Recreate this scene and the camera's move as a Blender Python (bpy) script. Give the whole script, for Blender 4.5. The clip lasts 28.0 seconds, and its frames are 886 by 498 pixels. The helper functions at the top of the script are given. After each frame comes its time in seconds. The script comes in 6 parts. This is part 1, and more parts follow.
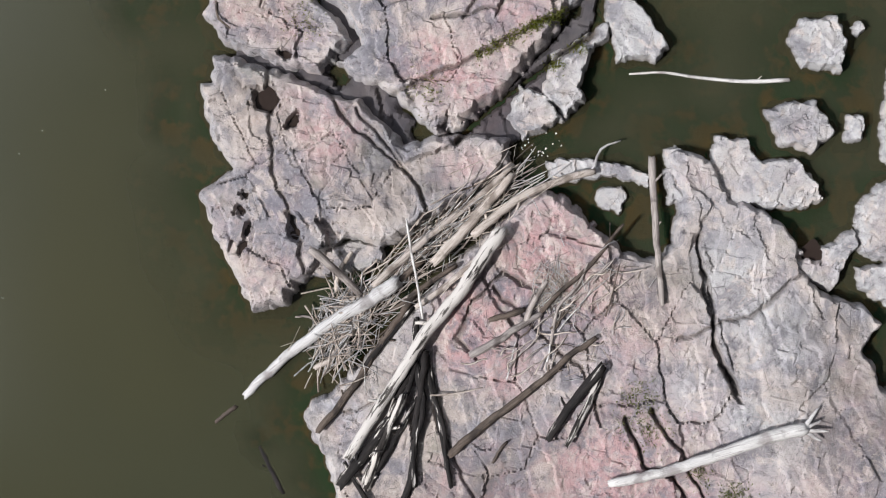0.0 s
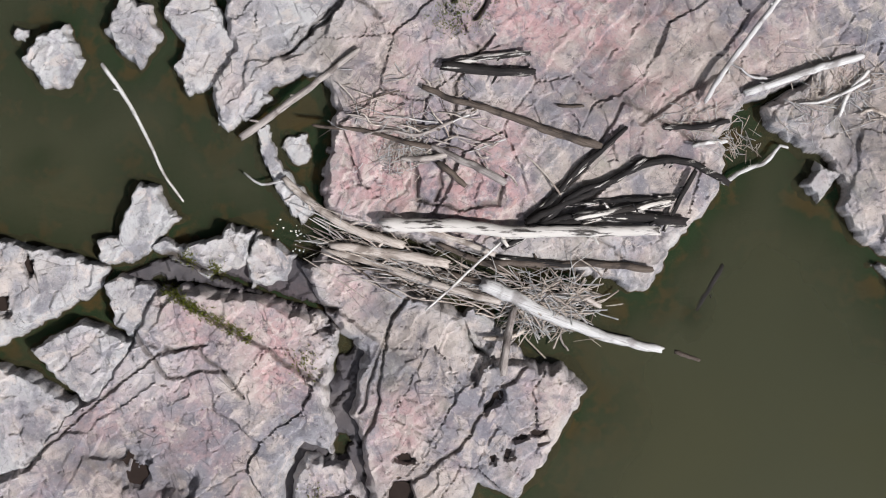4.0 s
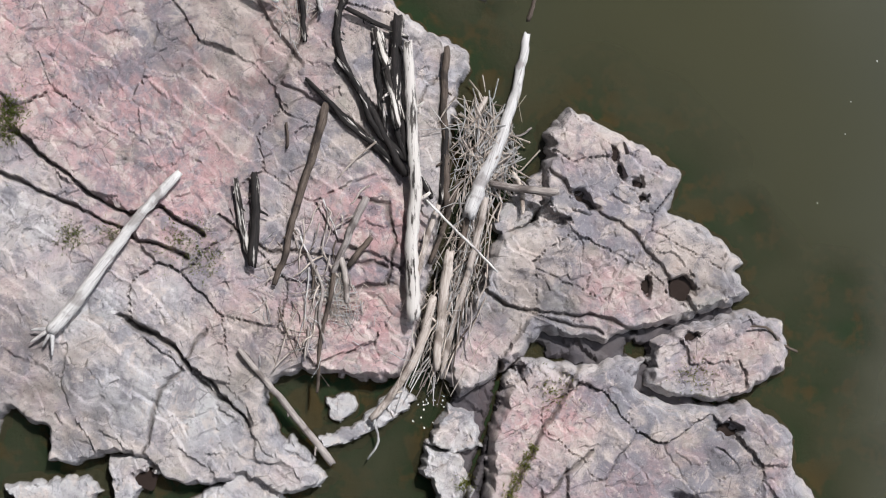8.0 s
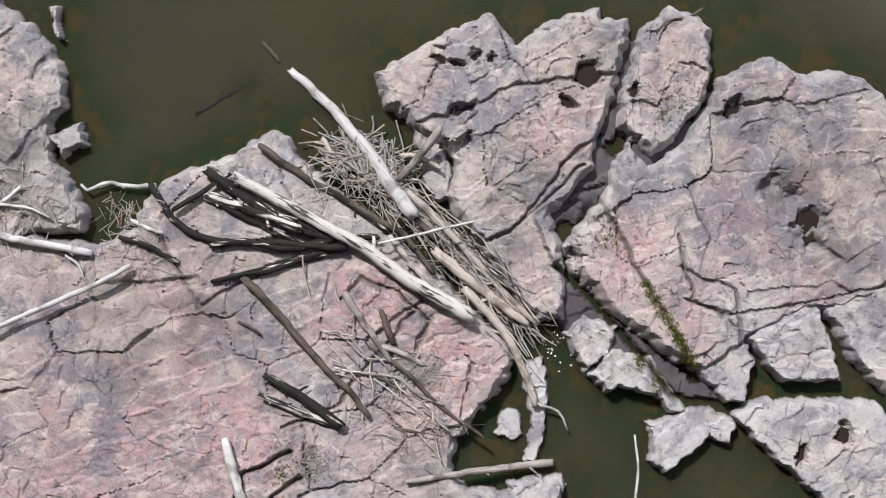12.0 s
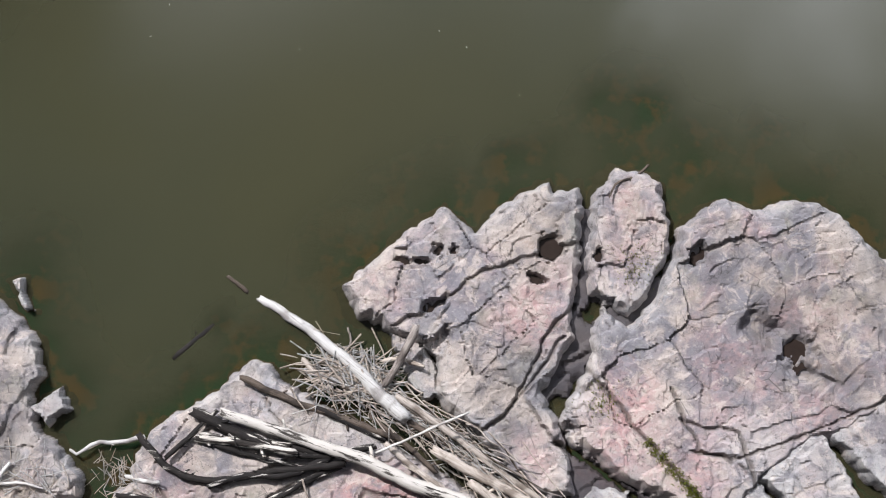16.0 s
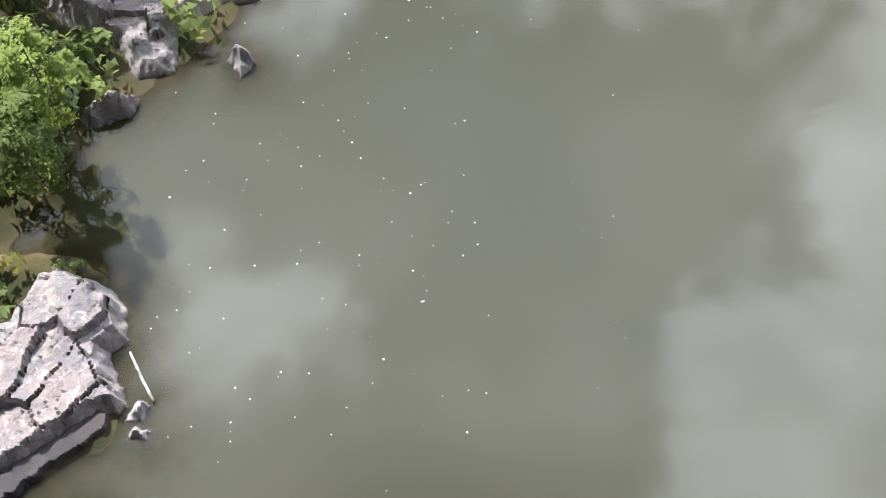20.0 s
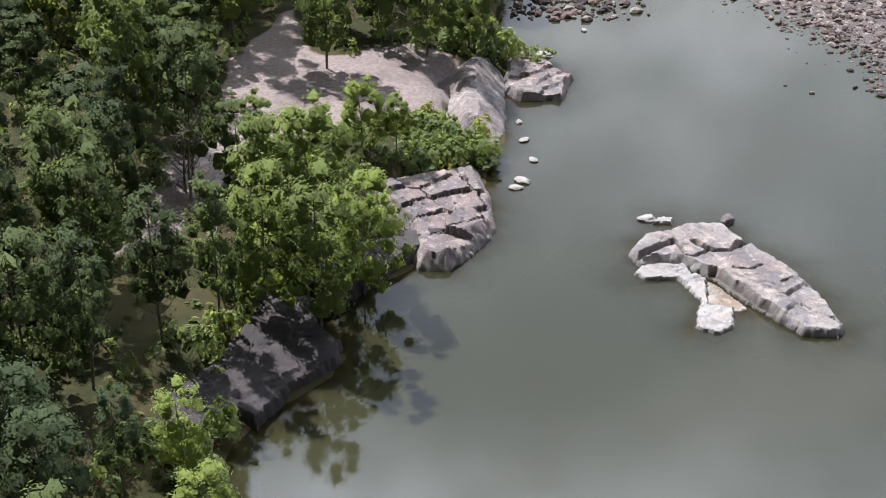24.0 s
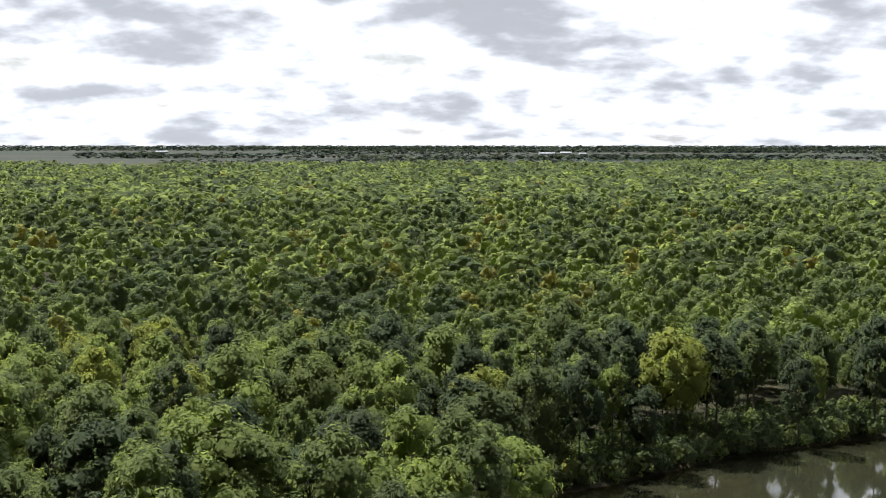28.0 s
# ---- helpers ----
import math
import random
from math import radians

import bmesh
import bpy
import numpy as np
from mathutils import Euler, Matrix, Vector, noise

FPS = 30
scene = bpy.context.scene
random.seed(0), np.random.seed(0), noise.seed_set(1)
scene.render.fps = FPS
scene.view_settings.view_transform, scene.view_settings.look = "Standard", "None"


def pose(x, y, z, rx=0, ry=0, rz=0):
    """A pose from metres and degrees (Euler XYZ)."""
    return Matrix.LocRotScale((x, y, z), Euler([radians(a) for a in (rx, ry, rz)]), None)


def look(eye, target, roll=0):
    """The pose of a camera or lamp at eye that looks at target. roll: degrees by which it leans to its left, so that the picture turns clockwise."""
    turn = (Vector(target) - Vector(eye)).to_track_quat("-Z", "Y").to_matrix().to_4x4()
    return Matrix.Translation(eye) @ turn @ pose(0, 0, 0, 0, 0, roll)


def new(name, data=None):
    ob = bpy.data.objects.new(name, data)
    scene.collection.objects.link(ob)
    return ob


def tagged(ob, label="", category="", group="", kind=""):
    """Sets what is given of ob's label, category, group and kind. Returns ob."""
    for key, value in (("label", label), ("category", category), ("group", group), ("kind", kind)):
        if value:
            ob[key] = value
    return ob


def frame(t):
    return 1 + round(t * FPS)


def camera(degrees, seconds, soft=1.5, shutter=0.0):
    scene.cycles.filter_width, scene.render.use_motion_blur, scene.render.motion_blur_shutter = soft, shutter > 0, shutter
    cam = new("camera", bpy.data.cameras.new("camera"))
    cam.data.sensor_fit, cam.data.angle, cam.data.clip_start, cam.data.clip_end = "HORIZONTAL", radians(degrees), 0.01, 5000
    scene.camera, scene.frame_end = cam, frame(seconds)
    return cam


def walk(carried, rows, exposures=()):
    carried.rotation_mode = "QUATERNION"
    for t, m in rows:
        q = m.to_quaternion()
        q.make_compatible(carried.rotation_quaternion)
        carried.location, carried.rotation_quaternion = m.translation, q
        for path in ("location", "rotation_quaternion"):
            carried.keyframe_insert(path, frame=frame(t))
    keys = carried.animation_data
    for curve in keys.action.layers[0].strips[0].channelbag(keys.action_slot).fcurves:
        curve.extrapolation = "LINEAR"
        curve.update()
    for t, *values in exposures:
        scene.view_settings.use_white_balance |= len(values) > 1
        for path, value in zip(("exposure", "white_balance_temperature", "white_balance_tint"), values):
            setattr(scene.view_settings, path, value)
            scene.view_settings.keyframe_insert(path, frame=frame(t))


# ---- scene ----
# camera: a hovering eye forty metres over the river, turning where it is
cam = camera(34.67, 28.0, soft=1.1)
# seconds, place, heading and tilt in degrees
PATH = [
    (0.0, 0.19, -0.01, 39.99, 282.99, -89.90),
    (0.5, 0.18, -0.04, 39.99, 272.39, -89.92),
    (1.0, 0.18, -0.05, 39.98, 258.87, -89.90),
    (1.5, 0.16, -0.07, 39.98, 244.31, -89.89),
    (2.0, 0.12, -0.11, 39.98, 228.66, -89.90),
    (2.5, 0.04, -0.15, 40.00, 211.60, -89.88),
    (3.0, -0.03, -0.17, 40.01, 193.83, -89.87),
    (3.5, -0.11, -0.17, 40.02, 177.11, -89.87),
    (4.0, -0.16, -0.17, 40.02, 160.17, -89.87),
    (4.5, -0.17, -0.17, 40.02, 144.31, -89.86),
    (5.0, -0.17, -0.16, 40.01, 130.21, -89.85),
    (5.5, -0.19, -0.14, 40.01, 118.60, -89.85),
    (6.0, -0.22, -0.14, 40.01, 108.10, -89.87),
    (6.5, -0.26, -0.10, 40.01, 98.31, -89.84),
    (7.0, -0.27, -0.07, 40.01, 88.07, -89.87),
    (7.5, -0.27, -0.05, 40.02, 77.83, -89.88),
    (8.0, -0.25, -0.00, 40.02, 67.75, -89.89),
    (8.5, -0.23, 0.03, 40.02, 57.58, -89.89),
    (9.0, -0.19, 0.08, 40.00, 47.61, -89.90),
    (9.5, -0.15, 0.10, 39.98, 38.89, -89.93),
    (10.0, -0.09, 0.14, 39.97, 31.77, -89.92),
    (10.5, -0.05, 0.16, 39.97, 25.10, -89.91),
    (11.0, -0.01, 0.17, 39.98, 19.30, -89.93),
    (11.5, 0.03, 0.17, 39.99, 14.31, -89.90),
    (12.0, 0.06, 0.18, 40.00, 9.60, -89.88),
    (12.5, 0.08, 0.19, 40.01, 5.40, -89.88),
    (13.0, 0.10, 0.19, 40.02, 2.10, -89.88),
    (13.5, 0.11, 0.16, 40.02, -0.07, -89.83),
    (14.0, 0.14, 0.11, 40.01, 0.00, -88.53),
    (14.5, 0.14, 0.07, 40.01, -0.27, -86.81),
    (15.0, 0.12, 0.05, 40.00, -0.62, -85.08),
    (15.5, 0.11, 0.03, 40.00, -0.82, -83.34),
    (16.0, 0.09, 0.02, 40.00, -0.97, -81.73),
    (16.5, 0.09, 0.02, 40.00, -0.91, -80.08),
    (17.0, 0.09, 0.01, 40.00, -0.85, -78.13),
    (17.5, 0.09, 0.01, 40.00, -0.76, -75.89),
    (18.0, 0.08, 0.00, 40.00, -0.92, -73.42),
    (18.5, 0.04, -0.00, 40.00, -0.93, -70.45),
    (19.0, 0.00, 0.00, 40.00, -0.98, -67.22),
    (19.5, 0.00, 0.00, 40.00, -0.92, -63.77),
    (20.0, 0.00, 0.00, 40.00, -0.84, -60.29),
    (20.5, 0.00, 0.00, 40.00, -0.78, -56.81),
    (21.0, 0.00, 0.00, 40.00, -0.71, -53.32),
    (21.5, 0.00, 0.00, 40.00, -0.64, -49.82),
    (22.0, 0.00, 0.00, 40.00, -0.58, -46.30),
    (22.5, 0.00, 0.00, 40.00, -0.53, -42.74),
    (23.0, 0.00, 0.00, 40.00, -0.47, -39.17),
    (23.5, 0.00, 0.00, 40.00, -0.43, -35.63),
    (24.0, 0.00, 0.00, 40.00, -0.37, -32.12),
    (24.5, 0.00, 0.00, 40.00, -0.33, -28.60),
    (25.0, 0.00, 0.00, 40.00, -0.29, -25.11),
    (25.5, 0.00, 0.00, 40.00, -0.27, -21.63),
    (26.0, 0.00, 0.00, 40.00, -0.25, -18.15),
    (26.5, 0.00, 0.00, 40.00, -0.24, -14.85),
    (27.0, 0.00, 0.00, 40.00, -0.21, -11.61),
    (27.5, 0.00, 0.00, 40.00, -0.19, -8.10),
    (28.0, 0.00, 0.00, 40.00, -0.19, -4.54),
]
EXPOSURES = [(0.0, 0.0), (15.0, 0.0), (16.0, 0.15), (17.0, 0.52), (18.0, 0.80), (19.0, 0.95), (20.0, 0.92), (21.0, 0.84), (22.0, 0.62), (23.5, 0.50), (25.0, 0.55), (26.0, 0.90),
             (27.0, 1.10), (27.5, 0.72), (28.0, 0.1)]
walk(cam, [(t, pose(x, y, z, 90 + tilt, 0, heading)) for t, x, y, z, heading, tilt in PATH], EXPOSURES)

# sun ahead of the camera, under broken cloud
SUN_DIR = Vector((-0.39, 0.51, 0.77)).normalized()
sun = new("sun", bpy.data.lights.new("sun", "SUN"))
sun.data.energy, sun.data.angle, sun.data.color = 5.2, radians(0.6), (1.0, 0.98, 0.985)
sun.matrix_world = look(SUN_DIR * 100, (0, 0, 0))


class Nodes:
    """Short hand for building a node tree."""

    def __init__(self, tree):
        self.tree = tree
        tree.nodes.clear()

    def add(self, kind, **inputs):
        n = self.tree.nodes.new(kind)
        for key, value in inputs.items():
            self.put(n.inputs[key.replace("_", " ")], value)
        return n

    def put(self, socket, value):
        if isinstance(value, bpy.types.NodeSocket):
            self.tree.links.new(value, socket)
        elif isinstance(value, (tuple, list)) and len(value) == 3 and socket.type == "RGBA":
            socket.default_value = (*value, 1)
        else:
            socket.default_value = value

    def math(self, op, a, b=0.0, c=0.0):
        n = self.tree.nodes.new("ShaderNodeMath")
        n.operation = op
        for s, v in zip(n.inputs, (a, b, c)):
            self.put(s, v)
        return n.outputs[0]

    def vec(self, op, a, b=(0, 0, 0)):
        n = self.tree.nodes.new("ShaderNodeVectorMath")
        n.operation = op
        self.put(n.inputs[0], a)
        self.put(n.inputs[1], b)
        return n.outputs["Value"] if op == "DOT_PRODUCT" else n.outputs[0]

    def mix(self, f, a, b, blend="MIX"):
        n = self.tree.nodes.new("ShaderNodeMix")
        n.data_type, n.blend_type = "RGBA", blend
        self.put(n.inputs[0], f)
        self.put(n.inputs[6], a)
        self.put(n.inputs[7], b)
        return n.outputs[2]

    def ramp(self, x, a, b, c=0.0, d=1.0):
        n = self.tree.nodes.new("ShaderNodeMapRange")
        n.interpolation_type = "SMOOTHSTEP"
        for s, v in zip(n.inputs, (x, a, b, c, d)):
            self.put(s, v)
        return n.outputs[0]

    def noise(self, vector, scale, detail=4.0, rough=0.55, distortion=0.0):
        n = self.add("ShaderNodeTexNoise", Scale=scale, Detail=detail, Roughness=rough, Distortion=distortion)
        self.put(n.inputs["Vector"], vector)
        return n.outputs[0]

    def at(self, name):
        n = self.tree.nodes.new("ShaderNodeAttribute")
        n.attribute_name = name
        return n.outputs["Color"]

    def split(self, v):
        n = self.tree.nodes.new("ShaderNodeSeparateXYZ")
        self.put(n.inputs[0], v)
        return n.outputs


world = bpy.data.worlds.new("sky")
scene.world = world
world.use_nodes = True
w = Nodes(world.node_tree)
way = w.add("ShaderNodeTexCoord").outputs["Generated"]
wx, wy, wz = w.split(way)
rise = w.math("MAXIMUM", wz, -0.05)
flat = w.add("ShaderNodeCombineXYZ", X=w.math("DIVIDE", wx, w.math("ADD", rise, 0.30)), Y=w.math("DIVIDE", wy, w.math("ADD", rise, 0.30))).outputs[0]
thick = w.noise(flat, 3.0, 7.0, 0.52, 0.1)
billow = w.noise(w.vec("ADD", flat, (7.3, 2.1, 0)), 8.6, 5.0, 0.5)
cover = w.math("ADD", w.math("MULTIPLY", thick, 0.62), w.math("ADD", w.math("MULTIPLY", billow, 0.38), w.ramp(rise, 0.02, 0.11, -0.015, 0.04)))
air = w.add("ShaderNodeTexSky")
air.sky_type, air.sun_disc = "NISHITA", False
air.sun_elevation, air.sun_rotation = math.asin(SUN_DIR.z), math.atan2(SUN_DIR.x, SUN_DIR.y)
blue = w.vec("MULTIPLY", air.outputs[0], (0.05, 0.05, 0.05))
# cloud is brightest on the sun's side; the zenith is thin and bluish
north = w.ramp(w.math("SUBTRACT", wy, w.math("MULTIPLY", w.math("ABSOLUTE", wx), 1.0)), -0.12, 0.22)
low = w.math("MULTIPLY", w.ramp(rise, 0.09, 0.24, 0.55, 1.0), w.ramp(rise, 0.44, 0.66, 1.6, 0.9))
high = w.math("MULTIPLY", w.ramp(rise, 0.70, 0.86, 1.0, 2.6), w.ramp(rise, 0.905, 0.975, 1.0, 0.10))
bright = w.math("ADD", w.math("MULTIPLY", w.math("MULTIPLY", low, high), w.math("ADD", 0.05, w.math("MULTIPLY", north, 0.95))), w.ramp(rise, 0.03, 0.22, 0.34, 0.02))
fx, fy, _ = w.split(flat)
fray = w.math("MULTIPLY", w.math("SUBTRACT", w.noise(flat, 9.0, 12.0, 0.70, 0.5), 0.5), 0.34)
east_bank = w.math("MULTIPLY", w.ramp(w.math("ADD", w.math("SUBTRACT", fx, w.math("MULTIPLY", fy, 0.50)), fray), -0.035, 0.015), w.ramp(fy, 0.12, 0.26))
north_bank = w.math("MULTIPLY", w.ramp(w.math("ADD", fy, w.math("MULTIPLY", fray, 1.3)), 0.56, 0.63), w.ramp(fy, 0.70, 0.92, 1.0, 0.12))
wisp = w.vec("MULTIPLY", w.vec("ADD", flat, (0.117, -0.374, 0)), (1.0, 1.25, 0))
wisp = w.ramp(w.math("ADD", w.math("SQRT", w.vec("DOT_PRODUCT", wisp, wisp)), fray), 0.03, 0.085, 0.8, 0.0)
north_bank = w.math("MULTIPLY", north_bank, w.ramp(fx, -0.2, 0.12, 1.6, 1.05))
bank = w.math("MULTIPLY", w.math("MAXIMUM", w.math("MAXIMUM", east_bank, north_bank), wisp), w.math("MULTIPLY", w.ramp(rise, 0.58, 0.70, 0.25, 1.0), w.ramp(rise, 0.925, 0.972, 1.0, 0.0)))
# a gap of open blue
gap = w.vec("MULTIPLY", w.vec("ADD", flat, (0.235, -0.205, 0)), (1.3, 1.0, 0))
gap = w.ramp(w.math("ADD", w.math("SQRT", w.vec("DOT_PRODUCT", gap, gap)), fray), 0.04, 0.12)
bright = w.math("MULTIPLY", bright, w.math("ADD", 0.12, w.math("MULTIPLY", gap, 0.88)))
bright = w.math("ADD", bright, w.math("MULTIPLY", w.math("MULTIPLY", bank, w.ramp(w.noise(flat, 16.0, 7.0, 0.6), 0.3, 0.7, 0.75, 1.2)), 2.9))
cloud = w.mix(w.ramp(cover, 0.42, 0.60), (0.96, 1.0, 1.09), (0.40, 0.425, 0.47))
calm = w.mix(w.ramp(rise, 0.25, 0.55), cloud, w.mix(0.55, cloud, w.mix(w.ramp(rise, 0.60, 0.76), (0.62, 0.74, 1.02), (0.72, 0.745, 0.83))))
scaled = w.tree.nodes.new("ShaderNodeVectorMath")
scaled.operation = "SCALE"
w.put(scaled.inputs[0], calm)
w.put(scaled.inputs["Scale"], bright)
skycol = w.mix(w.math("MAXIMUM", w.ramp(cover, 0.30, 0.46, 0.25, 1.0), w.ramp(rise, 0.2, 0.5, 0.0, 0.85)), blue, scaled.outputs[0])
back = w.add("ShaderNodeBackground", Color=skycol, Strength=1.0)
w.tree.links.new(back.outputs[0], w.add("ShaderNodeOutputWorld").inputs[0])


# ---- materials ----
def material(name):
    m = bpy.data.materials.new(name)
    m.use_nodes = True
    return m, Nodes(m.node_tree)


def finish(n, color, rough=0.85, height=None, strength=0.3, distance=0.05, **extra):
    b = n.add("ShaderNodeBsdfPrincipled", Base_Color=color, Roughness=rough, **extra)
    if rough > 0.4:
        b.inputs["Specular IOR Level"].default_value = 0.2
    if height is not None:
        n.put(b.inputs["Normal"], n.add("ShaderNodeBump", Strength=strength, Distance=distance, Height=height).outputs[0])
    out = n.add("ShaderNodeOutputMaterial")
    n.tree.links.new(b.outputs[0], out.inputs[0])
    return b, out


def rock_material(name, grey=(0.205, 0.195, 0.215), pink=(0.405, 0.252, 0.248), tan=(0.41, 0.352, 0.318), shade_darken=0.0):
    m, n = material(name)
    p = n.add("ShaderNodeTexCoord").outputs["Object"]
    r, g, b = n.split(n.at("tone"))
    big, mid = n.noise(p, 0.55, 5, 0.6, 0.4), n.noise(p, 3.1, 8, 0.68, 0.6)
    fine, grit = n.noise(p, 14, 8, 0.75), n.noise(p, 70, 4, 0.7)
    rust = n.noise(n.vec("ADD", p, (31, 5, 9)), 1.7, 7, 0.65, 0.8)
    c = n.mix(n.ramp(big, 0.42, 0.58), grey, tan)
    olive = n.noise(n.vec("ADD", p, (21, 40, 2)), 0.8, 6, 0.6, 0.6)
    c = n.mix(n.ramp(olive, 0.54, 0.66, 0, 0.55), c, tuple(a * b for a, b in zip(tan, (0.62, 0.68, 0.60))))
    c = n.mix(n.math("MULTIPLY", r, n.ramp(mid, 0.34, 0.60, 0.15, 1.0)), c, pink)
    c = n.mix(n.ramp(rust, 0.60, 0.74, 0, 0.40), c, (0.40, 0.24, 0.18))
    c = n.mix(n.math("MULTIPLY", g, n.ramp(mid, 0.25, 0.5, 0.5, 1.0)), c, (0.44, 0.43, 0.425))
    stain = n.noise(n.vec("ADD", p, (3, 17, 4)), 0.85, 8, 0.68, 0.6)
    c = n.mix(n.ramp(stain, 0.50, 0.64, 0, 0.62), c, (0.135, 0.128, 0.150))
    # pale flaked patches over a darker weathered skin, and short ragged cracks
    blot = n.noise(n.vec("ADD", p, (13, 7, 1)), 1.6, 10, 0.70, 0.7)
    c = n.mix(n.ramp(blot, 0.53, 0.60, 0, 0.58), c, (0.52, 0.445, 0.40))
    c = n.mix(n.ramp(blot, 0.37, 0.46, 0.50, 0.0), c, (0.15, 0.148, 0.168))
    chip = n.noise(n.vec("ADD", p, (9, 2, 6)), 5.0, 9, 0.74, 0.8)
    c = n.mix(n.ramp(chip, 0.56, 0.66, 0, 0.50), c, (0.085, 0.076, 0.085))
    c = n.mix(n.ramp(chip, 0.34, 0.43, 0.42, 0.0), c, (0.58, 0.525, 0.495))
    c = n.mix(n.ramp(fine, 0.53, 0.66, 0, 0.42), c, (0.10, 0.088, 0.094))
    c = n.mix(n.ramp(fine, 0.34, 0.45, 0.38, 0.0), c, (0.51, 0.46, 0.435))
    rag = n.math("ABSOLUTE", n.math("SUBTRACT", n.noise(n.vec("ADD", p, (5, 5, 50)), 2.4, 7, 0.62, 1.0), 0.5))
    rag = n.math("MULTIPLY", n.ramp(rag, 0.002, 0.013, 1.0, 0.0), n.ramp(n.noise(n.vec("ADD", p, (8, 1, 3)), 1.7, 4, 0.6), 0.52, 0.62))
    c = n.mix(n.math("MULTIPLY", rag, 0.8), c, (0.05, 0.045, 0.05))
    warp = n.add("ShaderNodeTexVoronoi", Scale=0.95)
    warp.feature = "DISTANCE_TO_EDGE"
    shift = n.vec("MULTIPLY", n.add("ShaderNodeTexNoise", Scale=2.2, Detail=4.0).outputs["Color"], (0.55, 0.55, 0.2))
    n.put(warp.inputs["Vector"], n.vec("ADD", n.vec("MULTIPLY", p, (1.0, 1.5, 0.6)), shift))
    split = n.math("MULTIPLY", n.ramp(warp.outputs["Distance"], 0.003, 0.013, 1.0, 0.0), n.ramp(n.noise(p, 0.9, 4, 0.6), 0.53, 0.62))
    c = n.mix(n.math("MULTIPLY", split, 0.6), c, (0.07, 0.06, 0.06))
    c = n.mix(b, c, (0.085, 0.072, 0.062))
    c = n.mix(1.0, c, n.mix(grit, (0.78, 0.78, 0.78), (1.20, 1.20, 1.20)), "MULTIPLY")
    # pulls the whole colour dark: tree and gap shade, and dark boulders
    if shade_darken:
        c = n.mix(shade_darken, c, (0.05, 0.045, 0.05))
    h = n.math("ADD", n.math("MULTIPLY", fine, 0.6), n.math("ADD", n.math("MULTIPLY", chip, 1.0), n.math("MULTIPLY", grit, 0.25)))
    finish(n, c, 0.82, n.math("SUBTRACT", h, n.math("ADD", n.math("MULTIPLY", split, 0.5), n.math("MULTIPLY", rag, 0.6))), 0.6, 0.085)
    return m


def wood_material(name, main, streak, dark, worn=0.0):
    m, n = material(name)
    p = n.add("ShaderNodeTexCoord").outputs["Object"]
    long = n.vec("MULTIPLY", p, (1.3, 16, 16))
    grain, blot = n.noise(long, 1.6, 6, 0.65, 0.3), n.noise(p, 1.9, 5, 0.6, 0.5)
    split = n.noise(n.vec("MULTIPLY", p, (0.6, 30, 30)), 1.0, 3, 0.5)
    c = n.mix(n.ramp(grain, 0.35, 0.65), main, streak)
    c = n.mix(n.ramp(split, 0.56, 0.68, 0, 0.8), c, dark)
    c = n.mix(n.ramp(blot, 0.5, 0.66, 0, 0.75), c, dark if not worn else main)
    if worn:
        c = n.mix(n.ramp(n.noise(n.vec("MULTIPLY", p, (0.7, 5, 5)), 1.4, 6, 0.65), 0.62 - 0.2 * worn, 0.70 - 0.2 * worn), c, (0.52, 0.49, 0.46))
    rnd = n.add("ShaderNodeObjectInfo").outputs["Random"]
    c = n.mix(1.0, c, n.mix(rnd, (0.82, 0.82, 0.82), (1.12, 1.1, 1.06)), "MULTIPLY")
    finish(n, c, 0.8, n.math("ADD", grain, n.math("MULTIPLY", split, -0.8)), 0.5, 0.03)
    return m


def leaf_material(name, dark, light, gold, tinted=False, own=False):
    m, n = material(name)
    info = n.add("ShaderNodeObjectInfo")
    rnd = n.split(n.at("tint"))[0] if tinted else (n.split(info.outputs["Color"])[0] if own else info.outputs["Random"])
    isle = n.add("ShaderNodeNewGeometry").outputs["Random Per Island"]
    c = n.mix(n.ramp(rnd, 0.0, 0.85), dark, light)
    hue = n.split(n.at("tint"))[1] if tinted else n.math("FRACT", n.math("MULTIPLY", info.outputs["Random"], 7.31))
    c = n.mix(n.ramp(hue, 0.70, 0.95, 0, 0.6), c, (0.115, 0.145, 0.085))
    c = n.mix(n.ramp(rnd, 0.95, 1.0, 0, 0.7), c, gold)
    c = n.mix(1.0, c, n.mix(isle, (0.93, 0.93, 0.93), (1.08, 1.07, 1.06)), "MULTIPLY")
    d = n.add("ShaderNodeBsdfPrincipled", Base_Color=c, Roughness=0.85)
    d.inputs["Specular IOR Level"].default_value = 0.06
    t = n.add("ShaderNodeBsdfTranslucent", Color=n.mix(1.0, c, (1.27, 1.25, 0.85), "MULTIPLY"))
    s = n.add("ShaderNodeMixShader", Fac=0.54)
    n.tree.links.new(d.outputs[0], s.inputs[1])
    n.tree.links.new(t.outputs[0], s.inputs[2])
    n.tree.links.new(s.outputs[0], n.add("ShaderNodeOutputMaterial").inputs[0])
    return m


